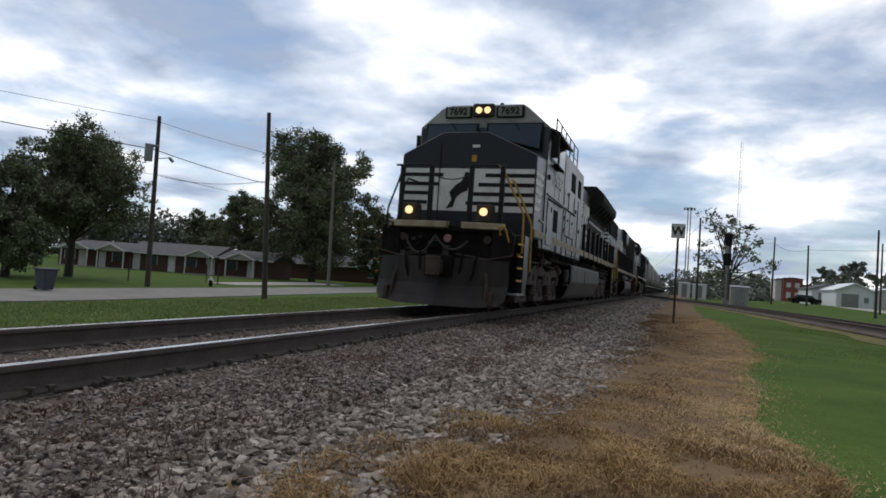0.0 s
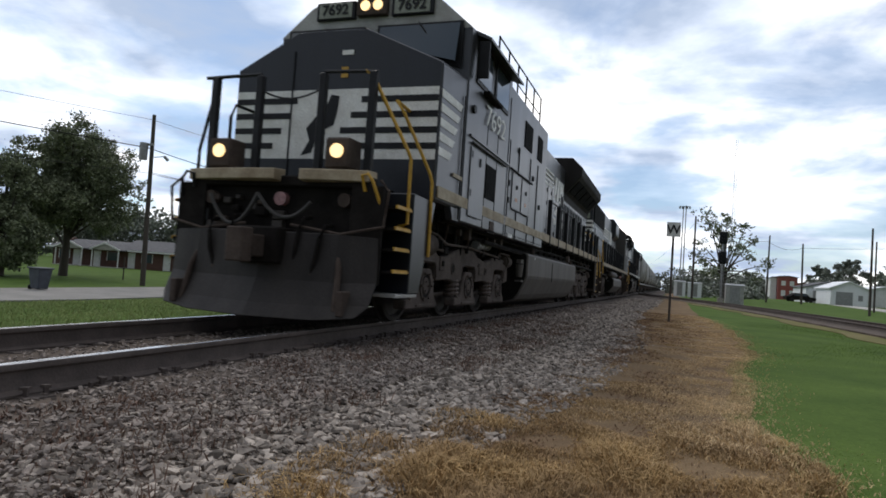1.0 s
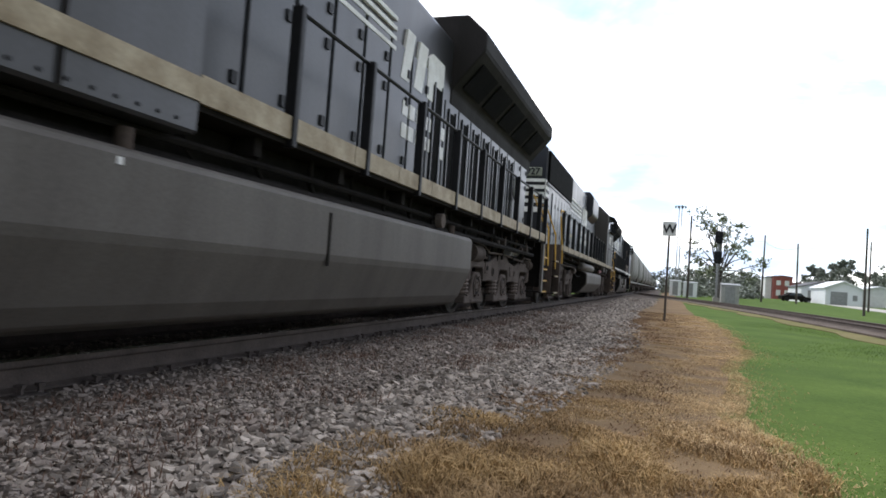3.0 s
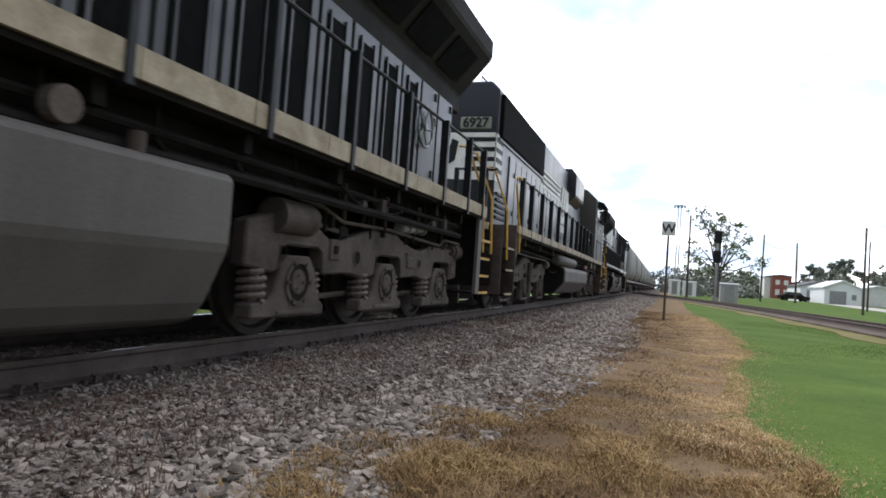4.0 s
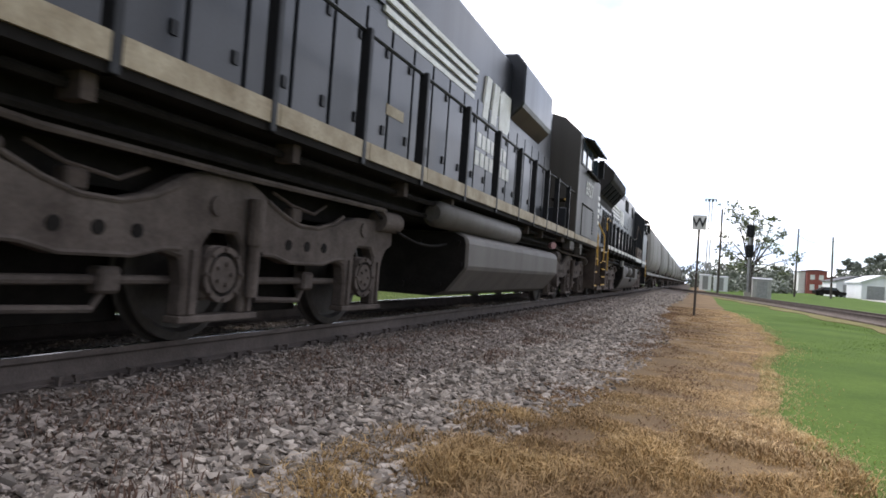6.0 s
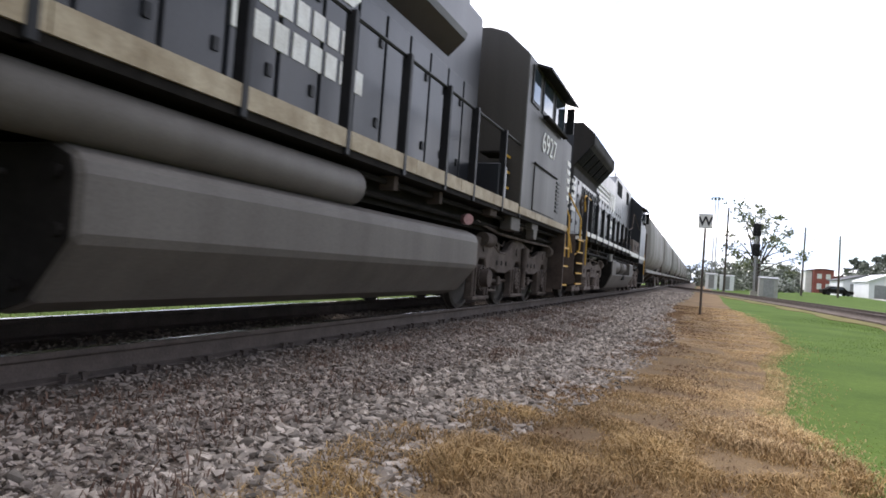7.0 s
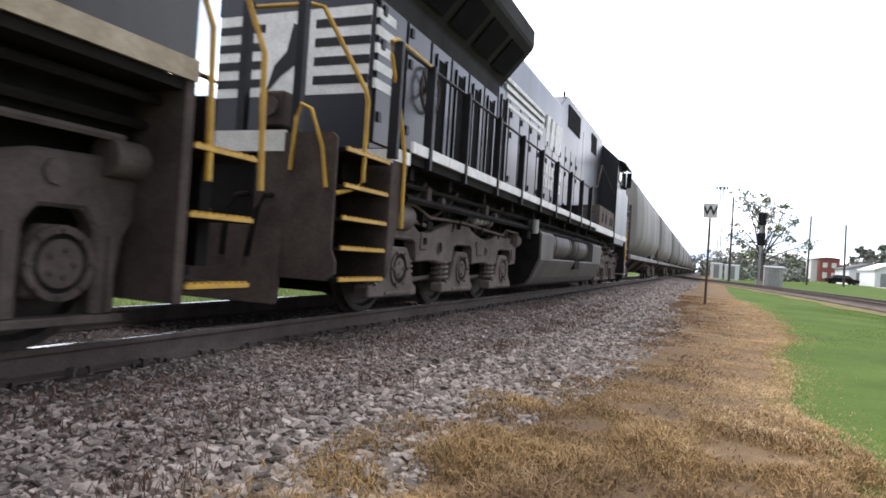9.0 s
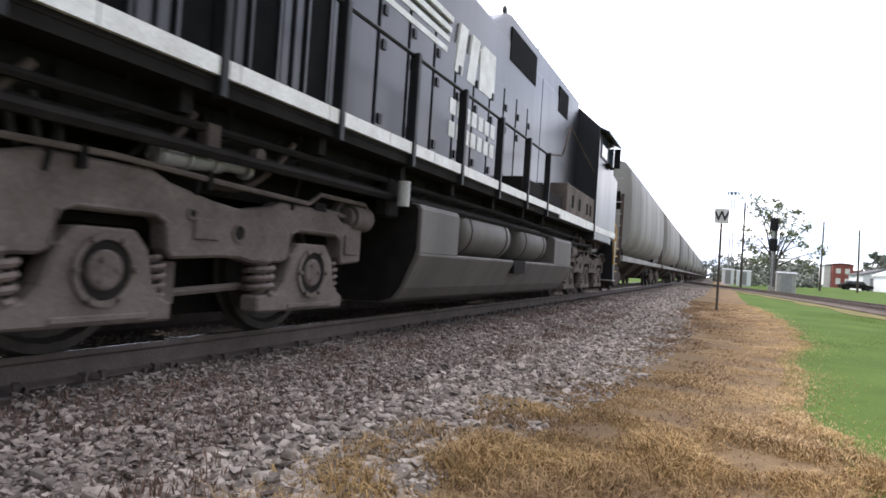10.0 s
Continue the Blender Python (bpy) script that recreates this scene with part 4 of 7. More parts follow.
        part("horn_boss", tube(B(), [(1.51, Y(3.0), 3.02), (1.56, Y(3.0), 3.02)], 0.06, 10), RAILBLACK, cab)
        part("latch_box", box(B(), 1.51, 1.53, Y(4.24), Y(4.5), 1.42, 1.56), FRAME, lo)
        # slanted side flashes
        for k, z in enumerate((2.90, 2.72, 2.54, 2.36, 2.18)):
            u1 = 2.58 - 0.085 * k
            bm = loft(B(), [[(x, Y(1.745), z - 0.05), (x, Y(u1 - 0.09), z - 0.05), (x, Y(u1), z + 0.05), (x, Y(1.745), z + 0.05)] for x in (1.50, 1.508)])
            part("side_flash", bm, WHITE, lo, "slanted white flash on the nose side")
        # roof rail above the machine body
        handrail(lo, [Y(u) for u in (5.25, 6.0, 6.8, 7.6, 8.4, 9.2)], 1.22, 4.15, 4.92, mid=True, name="roof_rail", r=0.016)
    # the striped nose front
    ny = Y(1.72)
    part("nose_panel", box(B(), -1.47, 1.47, ny + d * 0.01, ny - d * 0.006, 2.06, 2.97), WHITE, lo, "white band across the nose")
    for z, xa, xb in ((2.83, -0.52, 0.42), (2.63, -0.62, 0.28), (2.43, -0.74, 0.14), (2.23, -0.86, 0.02)):
        for a, b in ((-1.47, xa), (xb, 1.47)):
            part("nose_stripe", box(B(), a, b, ny - d * 0.004, ny - d * 0.011, z - 0.04, z + 0.04), RAILBLACK, lo)
    # an abstract dark mark in place of the emblem
    mark = [(-0.42, 2.10), (-0.30, 2.30), (-0.36, 2.46), (-0.22, 2.62), (-0.10, 2.70), (-0.02, 2.90), (0.10, 2.88), (0.08, 2.66), (0.04, 2.50), (-0.10, 2.44), (-0.20, 2.34), (-0.26, 2.14)]
    part("nose_emblem", loft(B(), [[(x, ny - d * k, z) for x, z in mark] for k in (0.004, 0.012)]), RAILBLACK, lo, "dark emblem shape on the nose")
    part("nose_badge", box(B(), 0.10, 0.20, ny - d * 0.002, ny - d * 0.014, 3.12, 3.26), YELLOW, lo)
    part("nose_badge", box(B(), 0.10, 0.26, ny - d * 0.002, ny - d * 0.014, 3.42, 3.48), WHITE, lo)
    part("nose_door", box(B(), -0.62, -0.60, ny - d * 0.002, ny - d * 0.018, 1.7, 3.5), RAILBLACK, lo)
    # front platform, ditch lights, plow
    part("front_platform", box(B(), -0.95, 0.95, Y(0.62), Y(1.72), 1.56, 1.66), UNDER, lo)
    part("pilot_beam", box(B(), -1.18, 1.18, Y(0.60), Y(0.78), 1.54, 1.66), UNDER, lo, bevel=0.015)
    for x0, x1 in ((-1.20, 0.06), (0.36, 1.16)):
        xs = [x0 + (x1 - x0) * k / 8 for k in range(9)]
        bow = lambda x: 0.46 + 0.12 * (x / 1.2) ** 2
        part("beam_edge", loft(B(), [[(x, Y(bow(x)), 1.60), (x, Y(bow(x)), 1.72), (x, Y(bow(x) + 0.22), 1.735), (x, Y(bow(x) + 0.22), 1.58)] for x in xs]), CREAM, lo, "scuffed cream platform edge", bevel=0.008)
    for s in (1, -1):
        part("corner_sheet", box(B(), s * 0.955, s * 1.34, Y(0.60), Y(0.645), 0.50, 1.56), UNDER, lo, "sooty corner sheet before the steps", bevel=0.006)
    part("pilot_sheet", box(B(), -0.94, 0.94, Y(0.70), Y(0.80), 0.55, 1.55), UNDER, lo)
    for s in (1, -1):
        dl = part("ditch_light_box", box(B(), s * 0.77 - 0.15, s * 0.77 + 0.15, Y(0.55), Y(0.85), 1.74, 2.08), FRAME, lo, bevel=0.02)
        part("ditch_light", tube(B(), [(s * 0.77, Y(0.555), 1.93), (s * 0.77, Y(0.53), 1.93)], 0.078, 18), LAMP if not old else TRUCK, dl, "round lit ditch light" if not old else "")
        part("ditch_bracket", box(B(), s * 0.77 - 0.12, s * 0.77 + 0.12, Y(0.58), Y(0.78), 1.66, 1.75), FRAME, dl)
    plow = [(-1.32, 0.60, 1.00), (-0.9, 0.50, 1.02), (0, 0.42, 1.02), (0.9, 0.50, 1.02), (1.32, 0.60, 1.00)]
    midp = [(-1.33, 0.58, 0.52), (-0.88, 0.45, 0.5), (0, 0.36, 0.5), (0.88, 0.45, 0.5), (1.33, 0.58, 0.52)]
    low = [(-1.31, 0.46, 0.28), (-0.84, 0.34, 0.25), (0, 0.24, 0.24), (0.84, 0.34, 0.25), (1.31, 0.46, 0.28)]
    bot = [(-1.22, 0.34, 0.15), (-0.8, 0.24, 0.10), (0, 0.14, 0.09), (0.8, 0.24, 0.10), (1.22, 0.34, 0.15)]
    pb = B()
    rows = [[(x, Y(u), z) for x, u, z in r] for r in (plow, midp, low, bot)]
    rows += [[(x, Y(u + 0.05), z) for x, u, z in r] for r in (bot, low, midp, plow)]
    # a closed shell: columns lofted across
    loft(pb, [[rows[j][i] for j in range(8)] for i in range(5)])
    pl = part("snow_plow", pb, PLOW, lo, "wide sooty brown steel plow blade", bevel=0.01)
    for s in (1, -1):
        part("plow_brace", box(B(), s * 0.55, s * 0.60, Y(0.5), Y(0.8), 0.3, 1.0), FRAME, pl)
        part("plow_bracket", box(B(), s * 1.02, s * 1.10, Y(0.30), Y(0.50), 0.16, 0.42), FRAME, pl, bevel=0.01)
        part("plow_rib", tube(B(), [(s * 0.85, Y(0.60), 0.98), (s * 0.95, Y(0.45), 0.6), (s * 0.98, Y(0.36), 0.2)], 0.035, 8), FRAME, pl)
    coupler(lo, Y(0.0), -d)
    for x, z in ((-0.75, 1.15), (-0.45, 1.2), (0.45, 1.2), (0.72, 1.12)):
        hose(lo, x, Y(0.66), -d, z)
    part("mu_cable", tube(B(), sag((-0.80, Y(0.5), 1.42), (-0.16, Y(0.5), 1.44), 0.34, 14), 0.022, 8), HOSE, lo, "grey jumper cable looped across the front", smooth=True)
    part("mu_cable", tube(B(), sag((-0.16, Y(0.5), 1.44), (0.50, Y(0.54), 1.36), 0.22, 12), 0.022, 8), HOSE, lo, smooth=True)
    for x, m_ in ((0.05, REDLENS), (0.86, FRAME), (-0.9, FRAME)):
        part("receptacle", tube(B(), [(x, Y(0.70), 1.40), (x, Y(0.62), 1.40)], 0.078, 16), m_, lo)
    # sockets, valves and brackets on the pilot face
    rnd = random.Random(8)
    for k in range(12):
        x, z, w = rnd.uniform(-0.95, 0.95), rnd.uniform(1.02, 1.42), rnd.uniform(0.03, 0.08)
        part("bracket", box(B(), x - w, x + w, Y(0.62), Y(0.70), z - w * 0.7, z + w * 0.7), rnd.choice((FRAME, UNDER, STEEL)), lo, bevel=0.012)
    part("coupler_pocket", box(B(), -0.28, 0.28, Y(0.30), Y(0.70), 0.66, 1.06), UNDER, lo, bevel=0.02)
    # front end rails
    for x in (-1.05, -0.42, 0.42, 1.05):
        part("end_post", box(B(), x - 0.045, x + 0.045, Y(0.72), Y(0.80), 1.64, 2.86), RAILBLACK, lo, bevel=0.008)
    part("end_rail", tube(B(), [(-1.2, Y(0.76), 2.86), (-0.42, Y(0.76), 2.88)], 0.022, 6), RAILBLACK, lo)
    part("end_rail", tube(B(), [(0.42, Y(0.76), 2.88), (1.1, Y(0.76), 2.86)], 0.022, 6), RAILBLACK, lo)
    part("drop_chain", tube(B(), sag((-0.42, Y(0.76), 2.7), (0.42, Y(0.76), 2.7), 0.12, 8), 0.012, 5), RAILBLACK, lo)
    for s in (1, -1):
        part("grab_rail", tube(B(), [(s * 0.95, Y(0.76), 2.87), (s * 1.03, Y(0.76), 2.83), (s * 1.42, Y(0.98), 2.02), (s * 1.45, Y(1.02), 1.93), (s * 1.46, Y(1.01), 1.20), (s * 1.36, Y(1.01), 1.17)], 0.021, 8), YELLOW if s > 0 else RAILBLACK, lo, "bent yellow grab rail", smooth=True)
        part("grab_rail", tube(B(), [(s * 1.10, Y(1.70), 2.66), (s * 1.13, Y(1.25), 2.66), (s * 1.22, Y(1.28), 2.52), (s * 1.47, Y(1.60), 1.86), (s * 1.49, Y(1.63), 1.76), (s * 1.50, Y(1.64), 0.86)], 0.021, 8), YELLOW if s > 0 else RAILBLACK, lo, "bent yellow grab rail", smooth=True)
        step_well(lo, Y(0.66), Y(1.12), s, 1.60, YELLOW, (0.665, 0.905, 1.13, 1.36))
        part("step", box(B(), s * 0.95, s * 1.47, Y(0.80), Y(1.42), 0.375, 0.415), PALEROOF, lo, "worn pale bottom step", bevel=0.006)
        part("step_loop", tube(B(), [(s * 1.30, Y(0.62), 1.36), (s * 1.24, Y(0.52), 1.60), (s * 1.18, Y(0.52), 1.68), (s * 1.10, Y(0.54), 1.66), (s * 1.12, Y(0.60), 1.50)], 0.018, 7), YELLOW if s > 0 else RAILBLACK, lo, smooth=True)
        part("step_sheet", along_x(B(), [(Y(1.13), 0.42), (Y(1.44), 0.42), (Y(1.84), 1.54), (Y(1.13), 1.56)], s * 0.95, s * 1.48), BLACK, lo, "black side sheet behind the steps", bevel=0.01)
        part("uncoupling_lever", tube(B(), [(s * 0.3, Y(0.5), 1.1), (s * 0.9, Y(0.52), 1.02), (s * 1.38, Y(0.56), 1.12), (s * 1.42, Y(0.56), 1.5), (s * 1.3, Y(0.6), 1.62)], 0.018, 6), FRAME, lo)
    # hood with doors, radiators
    hx = 1.0
    ht = 4.30 if old else 4.22
    hood = [(-hx, 1.66), (hx, 1.66), (hx, ht), (0.74, ht + 0.22), (-0.74, ht + 0.22), (-hx, ht)]
    he = 20.75 if old else 20.45
    part("hood", along_y(B(), hood, Y(8.8), Y(he)), body, lo, bevel=0.03)
    w0 = 16.45 if old else 14.9
    rad = [(-1.02, 3.2), (1.02, 3.2), (1.02, 3.48), (1.50, 4.04), (1.52, 4.10), (1.52, 4.34), (1.20, 4.64), (-1.20, 4.64), (-1.52, 4.34), (-1.52, 4.10), (-1.50, 4.04), (-1.02, 3.48)]
    wg = part("radiator_hood", along_y(B(), rad, Y(w0), Y(20.745 if old else 21.05)), RADHOOD, lo, "dusty overhanging flared radiator hood", bevel=0.02)
    k = 5
    for i in range(k):
        a = w0 + 0.25 + (he + 0.05 - w0) * i / k
        b = a + (he + 0.05 - w0) / k - 0.22
        part("radiator_screen", loft(B(), [[(1.10, Y(u), 3.58), (1.42, Y(u), 3.94), (1.44, Y(u), 3.92), (1.12, Y(u), 3.56)] for u in (a, b)]), GRILLE, wg)
    # tall hood doors on the near side
    n = 0
    u = 9.2
    while u < 20.2:
        wdt = 0.62
        grille = (u > 13.6) if not old else (u > 15.4)
        z1 = 3.25 if u > w0 - 0.3 else 3.45
        dr = part("hood_door", box(B(), hx, hx + 0.03, Y(u), Y(u + wdt), 1.78, z1), body, lo, bevel=0.008)
        if grille and u < 19.3:
            part("door_screen", box(B(), hx + 0.02, hx + 0.038, Y(u + 0.10), Y(u + wdt - 0.10), 1.95, z1 - 0.15), GRILLE, dr, "dark intake screen")
            for q in (0.14, wdt - 0.16):
                part("screen_edge", box(B(), hx + 0.03, hx + 0.055, Y(u + q), Y(u + q + 0.03), 1.9, z1 - 0.1), body, dr)
        else:
            for zz in (2.0, 2.75, 3.1):
                part("door_latch", box(B(), hx + 0.03, hx + 0.05, Y(u + wdt - 0.12), Y(u + wdt - 0.05), zz, zz + 0.10), RAILBLACK, dr)
        u += wdt + 0.06
        n += 1
    # lettering stands as plain bars and shapes
    if old:
        for k in range(4):
            part("hood_bar", box(B(), hx, hx + 0.036, Y(13.42 + 0.05 * k), Y(16.3 - 0.06 * k), 3.66 - 0.14 * k, 3.73 - 0.14 * k), WHITE, lo)
        bar_u, bars = (11.55, 13.42), ((2.54, 2.74), (2.25, 2.45))
        speed_mark(lo, hx, Y(13.30), 3.10, 3.76)
    else:
        bar_u, bars = (13.0, 14.7), ((2.62, 2.80), (2.34, 2.52))
        for k in range(4):
            part("hood_bar", box(B(), hx, hx + 0.036, Y(10.7), Y(12.7), 3.30 + 0.12 * k, 3.35 + 0.12 * k), WHITE, lo)
        speed_mark(lo, hx, Y(12.9), 3.05, 3.70)
    for a, b in bars:
        for q in range(7):
            w = (bar_u[1] - bar_u[0]) / 7
            part("hood_bar", box(B(), hx, hx + 0.036, Y(bar_u[0] + w * (q + 0.12)), Y(bar_u[0] + w * (q + 0.82)), a, b), WHITE, lo)
    # rear end
    part("rear_sheet", box(B(), -0.94, 0.94, Y(21.80), Y(21.90), 0.5, 1.6), UNDER, lo)
    part("rear_platform", box(B(), -0.95, 0.95, Y(21.1), Y(21.96), 1.58, 1.65), UNDER, lo)
    part("rear_beam", box(B(), -0.9, 0.9, Y(21.93), Y(21.99), 1.46, 1.64), stripe_m, lo)
    hb = part("handbrake_wheel", B_wheel(1.09, Y(19.47), 2.62, 0.27), TRUCK if old else GALV, lo, "spoked handbrake wheel")
    for s in (1, -1):
        if old:
            step_well(lo, Y(21.94), Y(21.12), s, 1.60, YELLOW, (0.42, 0.68, 0.93, 1.20, 1.50))
            part("step_sheet", along_x(B(), [(Y(21.115), 0.42), (Y(21.06), 0.42), (Y(20.72), 1.64), (Y(21.115), 1.64)], s * 0.95, s * 1.48), FRAME, lo, "brown side sheet behind the steps", bevel=0.01)
            part("step_band", box(B(), s * 0.96, s * 1.488, Y(21.108), Y(21.116), 1.50, 1.63), WHITE, lo)
            part("step_band", box(B(), s * 1.478, s * 1.488, Y(21.10), Y(20.74), 1.53, 1.65), WHITE, lo)
            es = [(0.62, 0.40), (1.38, 0.40), (1.46, 0.46), (1.46, 0.56), (1.41, 0.66), (1.41, 1.58), (1.36, 1.62), (0.62, 1.62)]
            part("end_sheet", loft(B(), [[(s * x, Y(u), z) for x, z in es] for u in (21.955, 21.985)]), FRAME, lo, "brown sheet across the end of the steps")
            part("grab_rail", tube(B(), [(s * 0.40, Y(21.84), 2.78), (s * 0.95, Y(21.82), 2.77), (s * 1.08, Y(21.80), 2.74), (s * 1.44, Y(21.62), 2.05), (s * 1.455, Y(21.60), 1.96), (s * 1.455, Y(21.60), 1.26), (s * 1.43, Y(21.66), 1.20), (s * 1.40, Y(21.95), 1.12)], 0.021, 8), YELLOW, lo, "bent yellow grab rail", smooth=True)
            part("grab_rail", tube(B(), [(s * 1.455, Y(20.3), 2.64), (s * 1.46, Y(21.12), 2.66), (s * 1.46, Y(21.24), 2.60), (s * 1.46, Y(21.22), 2.48), (s * 1.47, Y(20.98), 1.97), (s * 1.50, Y(20.90), 1.60), (s * 1.50, Y(20.88), 0.90)], 0.021, 8), YELLOW, lo, "bent yellow grab rail", smooth=True)
            part("step_loop", tube(B(), [(s * 0.98, Y(22.0), 1.30), (s * 1.04, Y(22.04), 1.74), (s * 1.10, Y(22.06), 1.84), (s * 1.18, Y(22.04), 1.80), (s * 1.28, Y(22.0), 1.50), (s * 1.34, Y(22.0), 1.16)], 0.018, 7), YELLOW, lo, smooth=True)
        else:
            step_well(lo, Y(21.88), Y(21.26), s, 1.60, YELLOW)
            part("step_sheet", box(B(), s * 1.44, s * 1.49, Y(21.04), Y(21.24), 0.38, 1.62), TANK, lo, "grey sheet edge beside the rear steps")
            part("step_back_sheet", box(B(), s * 0.95, s * 1.40, Y(21.20), Y(21.24), 0.50, 1.60), UNDER, lo)
        for uu in () if old else (21.44, 21.98):
            part("grab_rail", tube(B(), [(s * 0.95, Y(uu), 2.78), (s * 1.10, Y(uu), 2.76), (s * 1.42, Y(uu), 1.98), (s * 1.46, Y(uu), 1.05)], 0.021, 8), YELLOW, lo, "bent yellow grab rail")
        part("end_post", box(B(), s * 0.92, s * 1.0, Y(21.88), Y(21.95), 1.62, 2.8), RAILBLACK, lo)
        part("end_post", box(B(), s * 0.34, s * 0.42, Y(21.88), Y(21.95), 1.62, 2.8), RAILBLACK, lo)
    coupler(lo, Y(22.3), d)
    for x in (-0.8, -0.5, 0.5, 0.8):
        hose(lo, x, Y(21.92), d, 1.1)
    part("plow_rear", along_x(B(), [(Y(21.98), 0.17), (Y(22.08), 0.17), (Y(21.98), 0.85), (Y(21.92), 0.85)], -0.93, 0.93), FRAME, lo, bevel=0.01)
    handrail(lo, [Y(q) for q in (9.9, 11.2, 12.6, 14.0, 15.3, 16.6, 17.9, 19.2, 20.3, 21.1)], 1.455, 1.66, 2.62)
    if old:
        for x in (-0.62, 0.62):
            dl = part("ditch_light_box", box(B(), x - 0.14, x + 0.14, Y(21.55), Y(21.85), 1.70, 2.02), FRAME, lo, bevel=0.02)
            part("ditch_light", tube(B(), [(x, Y(21.85), 1.88), (x, Y(21.875), 1.88)], 0.085, 16), TRUCK, dl, "round unlit ditch light")
    handrail(lo, [Y(q) for q in (9.9, 12.6, 15.3, 17.9, 21.3)], -1.455, 1.66, 2.62)
    # rear end of the hood carries stripes and numbers
    ry = Y(he)
    part("rear_panel", box(B(), -0.96, 0.96, ry - d * 0.01, ry + d * 0.006, (2.27 if old else 2.05), (3.18 if old else 2.98)), WHITE, lo, "white band across the hood end")
    for z in (3.02, 2.82, 2.62, 2.42) if old else (2.82, 2.62, 2.42, 2.22):
        for a, b in ((-0.96, -0.35), (0.30, 0.96)):
            part("rear_stripe", box(B(), a, b, ry + d * 0.004, ry + d * 0.012, z - 0.045, z + 0.045), RAILBLACK, lo)
    if old:
        mk = [(-0.3, 2.3), (-0.2, 2.6), (-0.05, 2.75), (0.02, 3.05), (0.12, 3.0), (0.06, 2.6), (-0.1, 2.5)]
        part("rear_emblem", loft(B(), [[(x, ry + d * k, z) for x, z in mk] for k in (0.004, 0.013)]), RAILBLACK, lo)
        letters("rear_numeral", "9562", 0.34, pose(0.50, ry + d * 0.016, 3.76, 90, 0, 0), WHITE, lo, 0.008, 1.06)
        # side flashes by the hood end
        for k, z in enumerate((3.10, 2.92, 2.74, 2.56, 2.38)):
            part("side_flash", box(B(), hx, hx + 0.034, Y(he - 0.40 - 0.03 * k), Y(he - 0.02), z - 0.05, z + 0.05), WHITE, lo)
        # boxes along the dynamic brake and windows of the cab's back
        rb = [(5.25, 4.26), (11.9, 4.26), (11.1, 4.68), (10.9, 4.72), (5.25, 4.72)]
        part("roof_box", along_x(B(), [(Y(u), z) for u, z in rb], -0.90, 0.992), body, lo, bevel=0.03)
        for a, b in ((9.35, 10.94), (6.55, 7.44)):
            part("roof_vent", box(B(), 0.985, 1.012, Y(a), Y(b), 3.98, 4.52), GRILLE, lo, "dark screened vent")
        for u in (11.0, 8.9):
            part("lifting_eye", ring_x(B(), 0.86, 0.90, Y(u), 4.77, 0.035, 0.07, 12), RAILBLACK, lo)
    return lo


def B_wheel(x, y, z, r):
    bm = B()
    ring = [(x, y + r * math.cos(2 * math.pi * k / 20), z + r * math.sin(2 * math.pi * k / 20)) for k in range(21)]
    tube(bm, ring, 0.022, 6)
    for k in range(5):
        a = 2 * math.pi * k / 5
        tube(bm, [(x - 0.03, y, z), (x, y + r * math.cos(a), z + r * math.sin(a))], 0.016, 6)
    tube(bm, [(x - 0.08, y, z), (x + 0.02, y, z)], 0.05, 10)
    return bm



